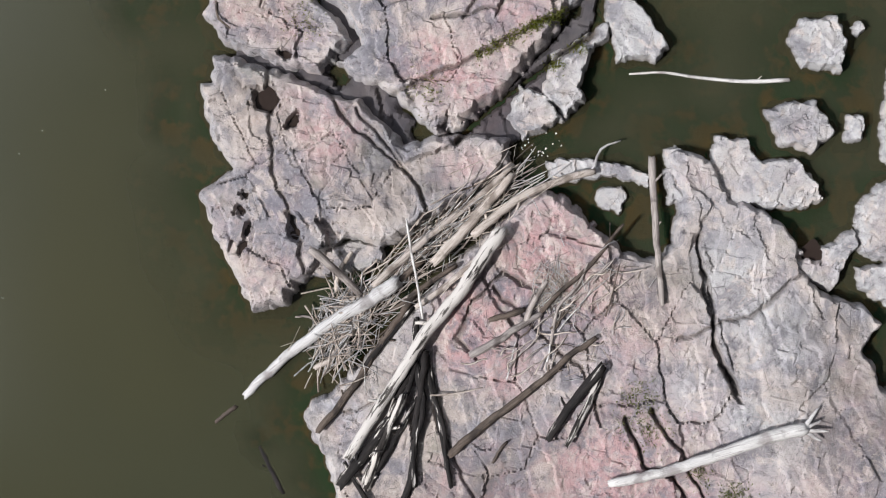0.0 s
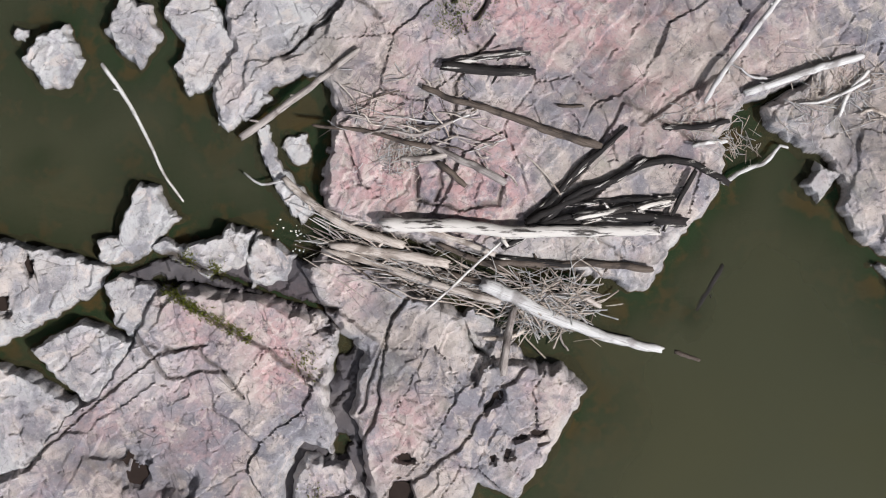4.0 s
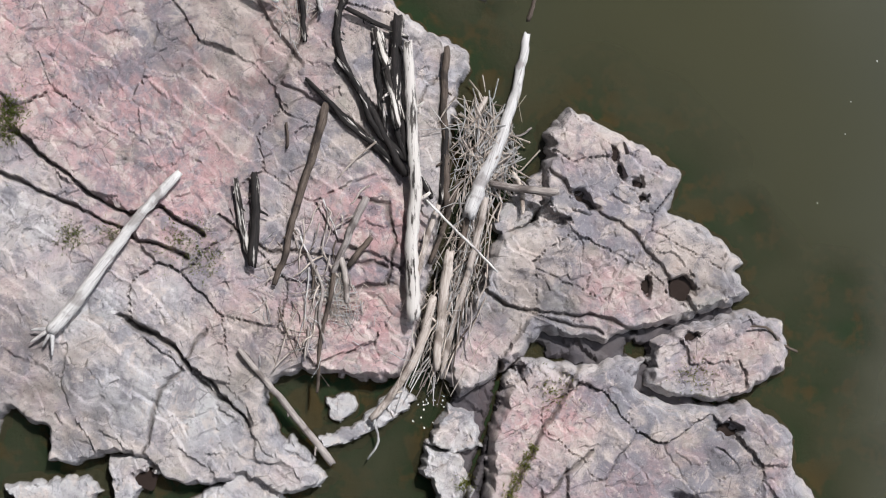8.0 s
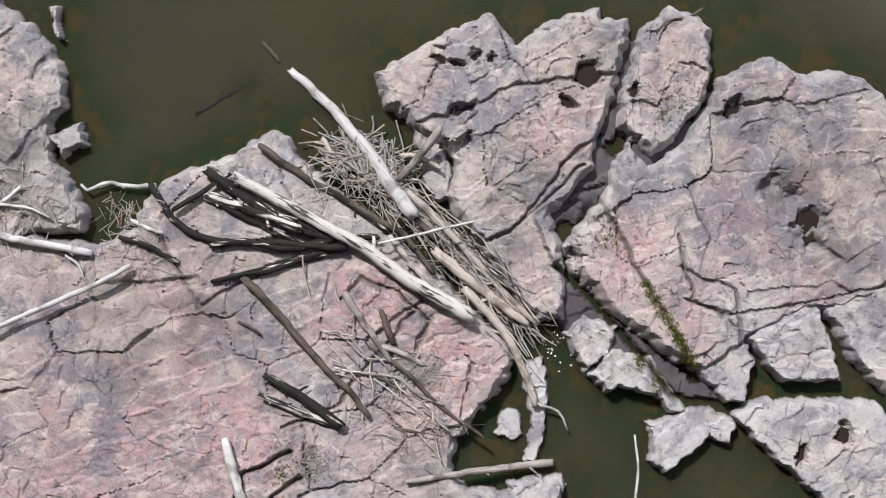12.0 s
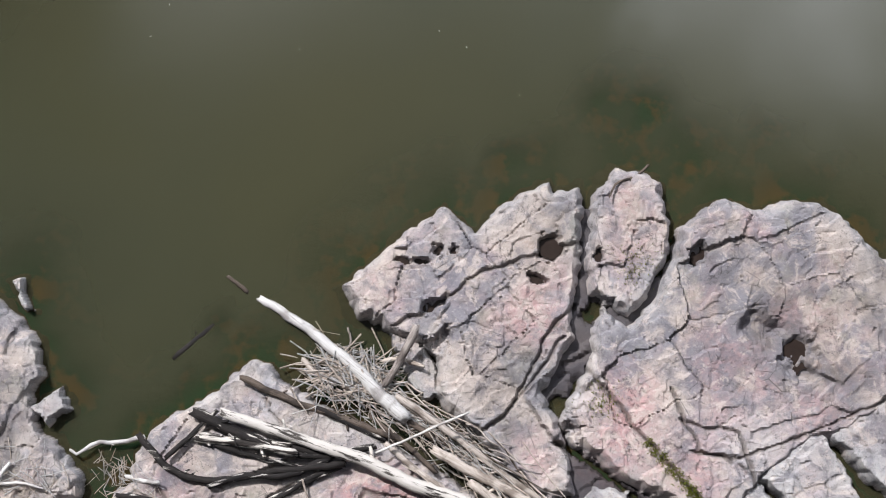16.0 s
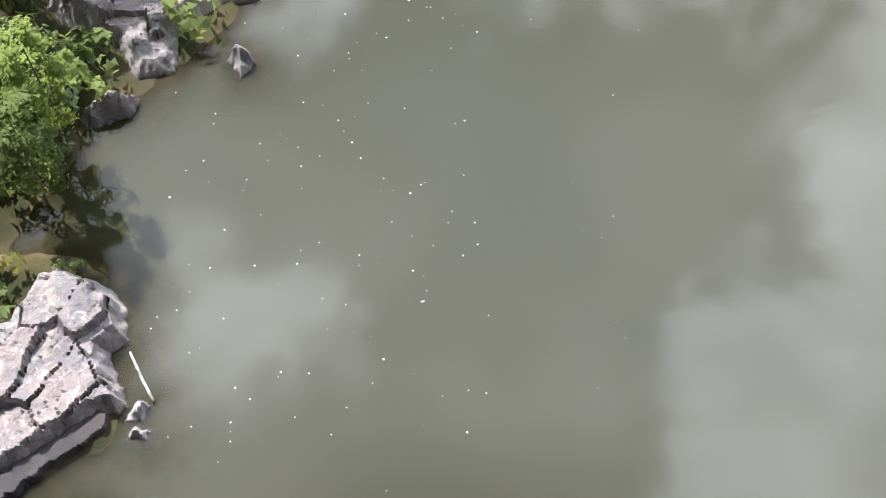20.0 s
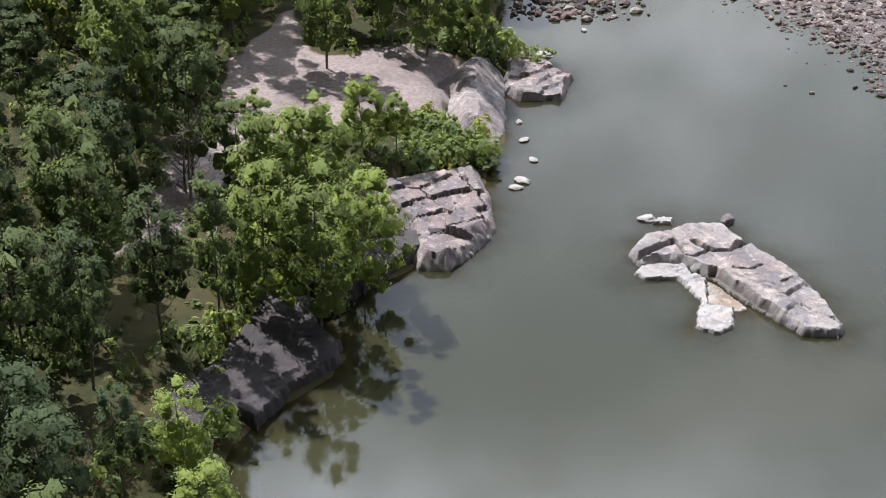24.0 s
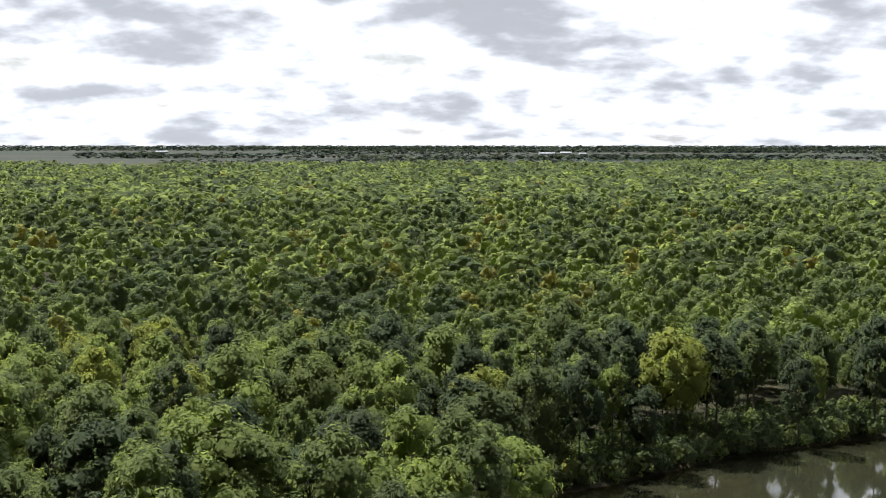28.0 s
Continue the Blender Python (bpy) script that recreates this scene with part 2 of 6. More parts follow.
def stone_material(name):
    m, n = material(name)
    p = n.add("ShaderNodeTexCoord").outputs["Object"]
    isle = n.add("ShaderNodeNewGeometry").outputs["Random Per Island"]
    rnd = n.math("FRACT", n.math("ADD", isle, n.add("ShaderNodeObjectInfo").outputs["Random"]))
    c = n.mix(n.ramp(rnd, 0.0, 0.7), (0.044, 0.037, 0.040), (0.152, 0.108, 0.101))
    c = n.mix(n.ramp(rnd, 0.75, 0.95), c, (0.27, 0.235, 0.222))
    fine = n.noise(p, 9, 6, 0.7)
    c = n.mix(n.ramp(fine, 0.45, 0.7, 0, 0.5), c, (0.16, 0.12, 0.11))
    finish(n, c, 0.8, fine, 0.4, 0.05)
    return m


def water_material():
    m, n = material("river_water")
    p = n.add("ShaderNodeTexCoord").outputs["Object"]
    silt = n.noise(p, 0.05, 4, 0.5, 0.3)
    c = n.mix(n.ramp(silt, 0.35, 0.65), (0.0425, 0.0418, 0.0220), (0.038, 0.0398, 0.0235))
    wave = n.math("ADD", n.noise(n.vec("MULTIPLY", p, (1, 1.6, 1)), 1.6, 3, 0.5), n.math("MULTIPLY", n.noise(p, 7, 2, 0.5), 0.25))
    calm = n.ramp(n.noise(p, 0.04, 3, 0.5), 0.4, 0.62, 0.002, 0.006)
    b = n.add("ShaderNodeBsdfPrincipled", Base_Color=c, Roughness=0.05, IOR=1.52)
    n.put(b.inputs["Normal"], n.add("ShaderNodeBump", Strength=calm, Distance=0.3, Height=wave).outputs[0])
    # over shallows the murk thins and the bed shows
    clear = n.split(n.at("shallow"))[0]
    t = n.add("ShaderNodeBsdfTransparent", Color=(0.60, 0.55, 0.38))
    s = n.add("ShaderNodeMixShader", Fac=n.math("MULTIPLY", clear, 0.8))
    n.tree.links.new(b.outputs[0], s.inputs[1])
    n.tree.links.new(t.outputs[0], s.inputs[2])
    n.tree.links.new(s.outputs[0], n.add("ShaderNodeOutputMaterial").inputs[0])
    return m


def pool_material(name, color):
    m, n = material(name)
    p = n.add("ShaderNodeTexCoord").outputs["Object"]
    finish(n, n.mix(n.noise(p, 3, 4), color, tuple(0.5 * a for a in color)), 0.07, IOR=1.4)
    return m


def ground_material():
    m, n = material("ground")
    p = n.add("ShaderNodeTexCoord").outputs["Object"]
    bare, mud, field = n.split(n.at("tone"))
    a, f = n.noise(p, 0.35, 6, 0.6), n.noise(p, 4.0, 7, 0.7)
    c = n.mix(n.ramp(a, 0.35, 0.65), (0.032, 0.036, 0.015), (0.075, 0.064, 0.03))
    c = n.mix(n.ramp(f, 0.5, 0.7, 0, 0.7), c, (0.03, 0.045, 0.014))
    sand = n.mix(n.ramp(f, 0.35, 0.65), (0.34, 0.285, 0.27), (0.235, 0.19, 0.19))
    # mauve patches stand in for tree shadow dappling the sand
    sand = n.mix(n.ramp(a, 0.5, 0.66, 0, 0.5), sand, (0.145, 0.12, 0.125))
    c = n.mix(n.ramp(n.math("ADD", bare, n.math("MULTIPLY", n.math("SUBTRACT", f, 0.5), 0.6)), 0.3, 0.6), c, sand)
    silt = n.mix(n.ramp(n.noise(p, 0.9, 5), 0.40, 0.52), (0.20, 0.135, 0.08), n.mix(n.ramp(n.split(p)[1], 11.0, 14.0), (0.018, 0.095, 0.075), (0.10, 0.078, 0.055)))
    c = n.mix(mud, c, silt)
    strip = n.noise(n.vec("MULTIPLY", p, (0.0012, 0.0045, 1)), 1.0, 2, 0.4)
    crop = n.mix(n.ramp(strip, 0.42, 0.48), (0.030, 0.048, 0.028), (0.066, 0.068, 0.045))
    crop = n.mix(n.ramp(strip, 0.56, 0.6), crop, (0.042, 0.06, 0.032))
    c = n.mix(field, c, crop)
    finish(n, c, 0.95, f, 0.4, 0.15)
    return m


ROCK = rock_material("granite")
BANK_ROCK = rock_material("bank_granite", (0.17, 0.152, 0.162), (0.29, 0.205, 0.205), (0.26, 0.215, 0.21))
PALE_STONE = rock_material("pale_granite", (0.42, 0.40, 0.39), (0.46, 0.38, 0.36), (0.50, 0.47, 0.44))
BAR_GRAVEL = rock_material("bar_gravel", (0.075, 0.060, 0.060), (0.12, 0.082, 0.080), (0.10, 0.077, 0.072))
SILT_ROCK = rock_material("silty_granite", (0.26, 0.20, 0.15), (0.30, 0.22, 0.17), (0.28, 0.22, 0.17))
# dark granite; the shade on ledges and in gaps is in its colour
DARK_ROCK = rock_material("dark_shaded_granite", shade_darken=0.88)
BLEACHED = wood_material("bleached_wood", (0.56, 0.55, 0.54), (0.44, 0.43, 0.425), (0.21, 0.19, 0.185))
PATCHED = wood_material("patchy_bleached_wood", (0.035, 0.03, 0.028), (0.09, 0.08, 0.072), (0.02, 0.018, 0.017), 1.15)
TAN_WOOD = wood_material("tan_wood", (0.50, 0.445, 0.40), (0.37, 0.32, 0.285), (0.14, 0.11, 0.09))
GREY_WOOD = wood_material("grey_wood", (0.33, 0.30, 0.28), (0.22, 0.19, 0.18), (0.08, 0.065, 0.06))
BROWN_WOOD = wood_material("dark_wood", (0.06, 0.046, 0.038), (0.12, 0.096, 0.08), (0.018, 0.015, 0.014))
CHARRED = wood_material("charred_wood", (0.011, 0.010, 0.010), (0.026, 0.022, 0.021), (0.007, 0.0065, 0.0065), 0.08)
CHAR_WORN = wood_material("worn_charred_wood", (0.016, 0.014, 0.013), (0.04, 0.034, 0.031), (0.01, 0.009, 0.009), 0.6)
BARK = wood_material("bark", (0.15, 0.13, 0.11), (0.22, 0.20, 0.17), (0.06, 0.05, 0.04))
LEAF = leaf_material("leaves", (0.112, 0.148, 0.084), (0.300, 0.370, 0.120), (0.34, 0.36, 0.09), own=True)
WOODLAND_LEAF = leaf_material("woodland_leaves", (0.158, 0.205, 0.118), (0.285, 0.350, 0.135), (0.33, 0.29, 0.10), True)
# darker, bluish leaves: the cast of distance is put into their colour
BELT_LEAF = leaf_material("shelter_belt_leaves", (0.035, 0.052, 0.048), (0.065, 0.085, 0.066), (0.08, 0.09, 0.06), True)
GRASS = leaf_material("grass_blades", (0.12, 0.14, 0.03), (0.22, 0.22, 0.06), (0.3, 0.25, 0.1))
STONE = stone_material("river_stone")
WATER = water_material()
POOL = pool_material("pool_water", (0.036, 0.026, 0.022))
GROUND = ground_material()


def sheet_material(name, color):
    m, n = material(name)
    p = n.add("ShaderNodeTexCoord").outputs["Object"]
    finish(n, n.mix(n.noise(p, 0.4, 4), color, tuple(0.75 * a for a in color)), 0.5)
    return m


SHED_WALL, SHED_ROOF = sheet_material("white_sheet", (0.75, 0.75, 0.74)), sheet_material("roof_sheet", (0.62, 0.64, 0.66))


# ---- shaping tools ----
def hash01(ix, iy, seed):
    """Repeatable random numbers from 0 to 1 for whole numbers."""
    h = (ix.astype(np.int64) * 374761393 + iy.astype(np.int64) * 668265263 + seed * 1442695041) & 0xFFFFFFFF
    h = ((h ^ (h >> 13)) * 1274126177) & 0xFFFFFFFF
    h = ((h ^ (h >> 16)) * 2246822519) & 0xFFFFFFFF
    return ((h ^ (h >> 15)) & 0xFFFFFF) / float(0x1000000)


def value_noise(x, y, seed=0):
    ix, iy = np.floor(x), np.floor(y)
    fx, fy = x - ix, y - iy
    fx, fy = fx * fx * (3 - 2 * fx), fy * fy * (3 - 2 * fy)
    a, b = hash01(ix, iy, seed), hash01(ix + 1, iy, seed)
    c, d = hash01(ix, iy + 1, seed), hash01(ix + 1, iy + 1, seed)
    return (a + (b - a) * fx) * (1 - fy) + (c + (d - c) * fx) * fy


def fbm(x, y, octaves=4, seed=0):
    """Layered noise, about -1 to 1."""
    total, size, reach = 0, 1.0, 0
    for k in range(octaves):
        total = total + size * (2 * value_noise(x * 2**k + 13.7 * k, y * 2**k - 7.1 * k, seed + k) - 1)
        reach += size
        size *= 0.5
    return total / reach


def cells(x, y, seed=0):
    """Broken ground: for each place, how far the nearest joint is, and three random numbers and the middle of its block."""
    ix, iy = np.floor(x), np.floor(y)
    f1, f2 = np.full(x.shape, 9.0), np.full(x.shape, 9.0)
    who = [np.zeros(x.shape) for _ in range(4)]
    for dx in (-1, 0, 1):
        for dy in (-1, 0, 1):
            jx, jy = ix + dx, iy + dy
            cx, cy = jx + 0.15 + 0.7 * hash01(jx, jy, seed), jy + 0.15 + 0.7 * hash01(jx, jy, seed + 1)
            d = np.hypot(cx - x, cy - y)
            near = d < f1
            f2 = np.where(near, f1, np.minimum(f2, d))
            f1 = np.where(near, d, f1)
            for k, v in enumerate((cx, cy, jx, jy)):
                who[k] = np.where(near, v, who[k])
    rnd = [hash01(who[2], who[3], seed + 5 + k) for k in range(3)]
    return f2 - f1, rnd, who[0], who[1]


def inside(poly, x, y):
    """Signed distance to an outline, above zero within it."""
    best, odd = np.full(x.shape, 1e9), np.zeros(x.shape, bool)
    for (ax, ay), (bx, by) in zip(poly, poly[1:] + poly[:1]):
        ex, ey = bx - ax, by - ay
        t = np.clip(((x - ax) * ex + (y - ay) * ey) / (ex * ex + ey * ey + 1e-9), 0, 1)
        best = np.minimum(best, np.hypot(x - ax - t * ex, y - ay - t * ey))
        if ay != by:
            odd ^= ((ay > y) != (by > y)) & (x < (bx - ax) * (y - ay) / (by - ay) + ax)
    return np.where(odd, best, -best)


def along(line, x, y):
    """Distance to a line of points."""
    best = np.full(x.shape, 1e9)
    for (ax, ay), (bx, by) in zip(line, line[1:]):
        ex, ey = bx - ax, by - ay
        t = np.clip(((x - ax) * ex + (y - ay) * ey) / (ex * ex + ey * ey + 1e-9), 0, 1)
        best = np.minimum(best, np.hypot(x - ax - t * ex, y - ay - t * ey))
    return best


def mesh_of(name, verts, faces, mat, smooth=True):
    """A mesh from arrays; faces all have the same number of corners."""
    me = bpy.data.meshes.new(name)
    verts, faces = np.asarray(verts, np.float32), np.asarray(faces, np.int32)
    k = faces.shape[1]
    me.vertices.add(len(verts))
    me.vertices.foreach_set("co", verts.ravel())
    me.loops.add(faces.size)
    me.loops.foreach_set("vertex_index", faces.ravel())
    me.polygons.add(len(faces))
    me.polygons.foreach_set("loop_start", np.arange(0, faces.size, k, dtype=np.int32))
    me.polygons.foreach_set("use_smooth", np.full(len(faces), smooth))
    me.materials.append(mat)
    me.update(calc_edges=True)
    return me


def set_tone(me, rgb, name="tone"):
    a = me.color_attributes.new(name, "FLOAT_COLOR", "POINT")
    a.data.foreach_set("color", np.c_[rgb, np.ones(len(rgb))].astype(np.float32).ravel())


def part(name, bm, mat, parent, label=""):
    """Links a bmesh, or a ready mesh, as one part under a thing."""
    me = bm
    if not isinstance(bm, bpy.types.Mesh):
        me = bpy.data.meshes.new(name)
        bm.to_mesh(me)
        bm.free()
        me.materials.append(mat)
    ob = new(name, me)
    ob.parent = parent
    return tagged(ob, label) if label else ob


def grid_mesh(name, xs, ys, height, keep, mat):
    """A sheet over the crossings of xs and ys, without the squares that keep leaves out."""
    X, Y = np.meshgrid(xs, ys)
    Z, tone, K = height(X, Y), None, keep
    if isinstance(Z, tuple):
        Z, tone = Z[0], Z[1:]
    idx = np.arange(X.size).reshape(X.shape)
    q = np.stack([idx[:-1, :-1], idx[:-1, 1:], idx[1:, 1:], idx[1:, :-1]], -1).reshape(-1, 4)
    if K is not None:
        k = K(X, Y, Z).ravel()
        q = q[k[q].any(1)]
    used = np.unique(q)
    remap = np.zeros(X.size, np.int64)
    remap[used] = np.arange(len(used))
    me = mesh_of(name, np.c_[X.ravel(), Y.ravel(), Z.ravel()][used], remap[q], mat)
    if tone is not None:
        set_tone(me, np.stack([t.ravel() for t in tone], -1)[used])
    return me


# ---- plan: outlines of the rock, in metres ----
HEADLAND = [(-2.68, 4.78), (-2.36, 5.1), (-1.89, 5.47), (-1.33, 5.94), (-0.53, 6.58), (0.3, 7.04), (1.09, 6.32), (1.7, 6.92), (2.5, 7.37), (3.27,
    7.75), (3.43, 7.43), (4.1, 7.56), (4.25, 6.91), (4.07, 4.99), (3.87, 4.19), (3.93, 3.16), (3.33, 2.29), (2.9, 1.73), (3.4, 0.86), (3.63, -0.09),
    (3.7, -1.19), (2.99, -1.31), (1.97, -0.58), (1.34, 0.21), (0.4, 1), (-0.11, 1.67), (-0.15, 2.78), (-0.62, 3.07), (-1.33, 3.39), (-1.68, 3.71),
    (-2.29, 3.87)]
WEDGE = [(4.28, 6.91), (5.19, 8.11), (6.02, 7.95), (6.46, 7.63), (6.64, 6.42), (6.59, 5.54), (5.97, 4.37), (5.33, 3.68), (4.86, 4.06), (4.23, 4.43),
    (4.14, 5.15)]
EAST_ROCK = [(6.78, 6.24), (7.58, 6.88), (8.22, 7.16), (9.17, 6.79), (10.13, 7.14), (10.84, 7.02), (11.63, 6.46), (12.48, 5.5), (14.5, 3.8), (16.8,
    1.5), (15.5, 0.2), (14, 1.4), (12.66, 1.34), (12.13, 0.81), (10.92, 0.22), (10.24, 0.24), (8.84, -1), (7.86, -2.02), (6.76, -1.73), (4.93, -0.79),
    (3.74, 0.22), (3.11, 0.83), (3.77, 1.56), (4.18, 2.54), (4.24, 3.56), (4.68, 4.22), (5.31, 3.54), (5.96, 4.25), (6.64, 5.52)]
LOW_BLOCK_1 = [(8.75, -0.75), (9.6, 0.1), (10.5, 0.6), (10.95, -0.1), (11.59, -1.46), (9.95, -1.78)]
LOW_BLOCK_2 = [(7.6, -1.9), (8.1, -1.2), (8.75, -0.8), (9.15, -1.4), (9.04, -2.52), (8.57, -2.6)]
LOW_BLOCK_3 = [(10.9, 0.3), (11.6, 0.9), (12.77, 1.5), (15, 1.2), (16.6, -1.5), (15.2, -2.6), (13.73, -1.71), (13.11, -1.76), (11.98, -0.91)]
CHANNEL_BLOCK_1 = [(3.8, -1.5), (4.3, -0.95), (5.17, -1.1), (5.1, -1.86), (4.52, -2.45)]
CHANNEL_BLOCK_2 = [(4.69, -2.55), (5.1, -1.66), (5.98, -1.75), (6.71, -2.51), (6.49, -2.84), (5.63, -2.77), (5.2, -2.96)]
CHANNEL_BLOCK_3 = [(5.82, -2.08), (6.29, -1.75), (7.49, -3.01), (7.14, -3.21), (6.46, -2.7)]
PALE_BLOCK = [(6.57, -3.59), (6.94, -3.35), (7.96, -2.88), (8.91, -3.15), (8.75, -3.83), (8.27, -3.78), (7.2, -4.85), (6.77, -4.53), (6.7, -3.98)]
HOLED_BLOCK = [(8.99, -3.04), (9.54, -2.52), (11.44, -2.17), (12.6, -2.02), (14.5, -3.2), (14.3, -5.4), (12.49, -5.2), (12.05, -5.13), (10.64, -4.22),
    (9.77, -3.67)]
PALE_SLAB = [(2.75, -2.49), (3.28, -2.22), (3.62, -3.2), (3.71, -4.42), (3.55, -5.15), (3.19, -5.23), (3.23, -4)]
PALE_SLAB_2 = [(2.26, -4.6), (2.47, -3.77), (2.9, -3.79), (3.12, -4.55), (2.77, -4.85)]
LEDGE = [(-4.13, 1.97), (-4.64, 2.71), (-5.25, 2.78), (-5.97, 2.19), (-6.93, 1.6), (-7.77, 1.16), (-8.25, 0.61), (-8.61, -0.18), (-8.61, -0.52),
    (-9.32, -1.1), (-15, -1.5), (-17, -6), (-17, -17), (3, -17), (-0.79, -12.92), (0.15, -12.09), (0.97, -12.51), (1.37, -11.81), (1.44, -10.82),
    (1.92, -9.98), (2.87, -9.52), (3.38, -8.43), (3.52, -7.43), (4.14, -6.96), (4.5, -6.56), (4.57, -5.65), (4.25, -5.48), (3.2, -6.05), (1.86, -6.2),
    (1.43, -5.89), (1.35, -5.02), (1.79, -4.3), (2.49, -2.98), (2.56, -2.35), (2.24, -1.9), (1.3, -1.31), (-0.44, -0.09), (-1.95, 0.85), (-3.35, 1.5),
    (-3.95, 2.01)]
WEST_ROCK = [(-12.29, 4.59), (-11.81, 4.11), (-11.17, 3.31), (-10.92, 2.35), (-11.31, 1.88), (-11.06, 0.93), (-10.5, 0.45), (-9.86, -0.5), (-9.86,
    -0.97), (-11.27, -1.24), (-12.5, -2), (-16, -3), (-17, 3), (-15, 6)]
WEST_BLOCK_1 = [(-11.34, 1.56), (-10.52, 2.07), (-10.28, 1.48), (-10.9, 1.01)]
WEST_BLOCK_2 = [(-12.01, 5.08), (-11.72, 5.16), (-11.36, 4.27), (-11.6, 4.24)]
SOUTH_BLOCK_1 = [(4, -9.93), (3.6, -9.35), (3.25, -7.32), (3.03, -5.99), (4.4, -5.55), (4.55, -6.01), (4.23, -6.78), (5.02, -6.77), (5.15, -7.65),
    (4.69, -8.07), (4.92, -8.91), (4.45, -9.7)]
SOUTH_BLOCK_2 = [(5.95, -9.93), (5.24, -9.4), (5.23, -8.6), (6.1, -7.97), (6.49, -8.5), (6.65, -9.27)]
SOUTH_BLOCK_3 = [(5.89, -10.79), (5.7, -10.26), (6.45, -10.2), (6.62, -10.61)]
SOUTH_BLOCK_4 = [(1.56, -12.36), (1.77, -11.61), (2.38, -11.44), (2.65, -12.2), (2.3, -13.5), (1.2, -13.8)]
SOUTH_BLOCK_5 = [(2.75, -12.2), (2.85, -11.37), (4.09, -11.11), (4.72, -11.58), (4.88, -11.87), (4.4, -14), (2.9, -14)]
SOUTH_BLOCK_6 = [(2.83, -10.66), (3.44, -11.05), (2.91, -11.24), (1.5, -10.85), (1.84, -9.92), (2.38, -9.21)]
SOUTH_BLOCK_7 = [(5.47, -11.79), (5.5, -11.46), (6.82, -11.19), (7.92, -11.11), (8.3, -12.6), (6.4, -13.8), (5.2, -13)]
SOUTH_BLOCK_8 = [(7.53, -8.7), (8.08, -8.19), (8.77, -8.35), (9.06, -9.26), (8.51, -9.71), (7.63, -9.75)]
SOUTH_BLOCK_10 = [(8.92, -9.64), (9.1, -9.93), (8.92, -10.16), (8.66, -9.95)]
CRACK_A = [(2.26, -6.88), (0.69, -7.4), (-0.49, -7.86), (-1.19, -8.31), (-1.78, -8.93)]
CRACK_B = [(-7.94, -9.82), (-7.06, -9.41), (-5.84, -8.67), (-4.46, -7.76), (-4.33, -6.8), (-3.18, -5.98)]
CRACK_C = [(-7.15, -10.79), (-6.01, -9.71), (-4.96, -8.76), (-4.25, -8.15), (-2.81, -6.69)]
CRACK_D = [(-2, -9.06), (-1.19, -8.2), (-0.63, -7.89), (0.4, -7.66), (1.29, -7.27)]
CRACK_E = [(3.25, 0.38), (4.88, -0.71), (5.98, -1.73), (7.09, -2.76)]
CRACK_F = [(4.14, 2.35), (5.71, 0.24), (6.82, -1.03), (7.42, -1.81)]
CRACK_G = [(6.95, 0.02), (8.19, -0.21), (10.12, 0.46), (12.6, 1.33)]
CRACK_H = [(2.05, 1.49), (2.92, 3.06), (3.88, 4.16)]
CRACK_I = [(1.02, 0.4), (1.97, 1.33), (3.55, 3.21)]
CRACK_J = [(-1.32, 3.55), (-0.22, 4.02), (1.36, 5.12), (4.05, 5.91)]
CRACK_K = [(-7.77, -0.65), (-6.38, -2.49), (-4.64, -1.05), (-2.74, -0.3)]
CRACK_L = [(-2.45, -1.61), (-2.01, -0.96), (-0.97, -1.1), (-0.06, -1.78), (-0.35, -2.87)]
CRACK_M = [(6.64, 0.9), (8.28, 0.48), (8.65, -1.05)]
CRACK_N = [(6.45, 1.67), (7.1, 0.07), (8.04, -0.27)]
CRACK_O = [(-3.5, -5.33), (-2.18, -4.47), (-0.96, -2.48), (-0.43, -1.65)]
CRACK_P = [(1.9, -9.86), (0.36, -8.76), (-0.71, -6.92)]
POTHOLES = [(9.01, 3.28, 0.72, 0.48, -60.0), (9.94, 2.56, 0.67, 0.72, -20.0), (-0.14, 4.16, 0.41, 0.14, 30.0), (-0.53, 5.43, 0.22, 0.13, 0.0), (0.02,
    5.78, 0.14, 0.14, 0.0), (0.5, 5.73, 0.14, 0.13, 0.0), (3.19, 5.73, 0.38, 0.29, -30.0), (2.71, 4.81, 0.22, 0.16, 0.0), (7.33, 5.46, 0.22, 0.29,
    0.0), (4.6, 4.01, 0.26, 0.45, -70.0), (3.76, 1.56, 0.64, 0.35, 64.0), (0.01, 3.16, 0.22, 0.48, -60.0), (-0.93, 5.42, 0.18, 0.1, 0.0), (4.53, 5.57,
    0.13, 0.29, 0.0), (11.89, -3.04, 0.22, 0.29, 0.0), (10.87, -3.81, 0.14, 0.29, 0.0), (2.52, -10.09, 0.32, 0.29, 283.0), (3.46, 1.09, 0.26, 0.57,
    30.0), (3.65, 0.44, 0.16, 0.4, 19.0)]
BANK_ROCK_1 = [(-13.4, 14.65), (-12.2, 15.5), (-11.3, 16.2), (-10.1, 17.0), (-9.6, 17.1), (-9.3, 17.4), (-10, 19.1), (-9.5, 19.7), (-9.8, 20.9), (-10.3,
    21.6), (-10.8, 21.8), (-11.9, 22.2), (-12.6, 21.9), (-13.5, 20.3), (-19, 21), (-18, 15)]
SMALL_BANK_BLOCK_1 = [(-9.5, 16.9), (-9, 17.6), (-8.6, 17.5), (-8.8, 16.9)]
SMALL_BANK_BLOCK_2 = [(-9.4, 16.3), (-9.1, 16.8), (-8.6, 16.6), (-8.7, 16.3)]
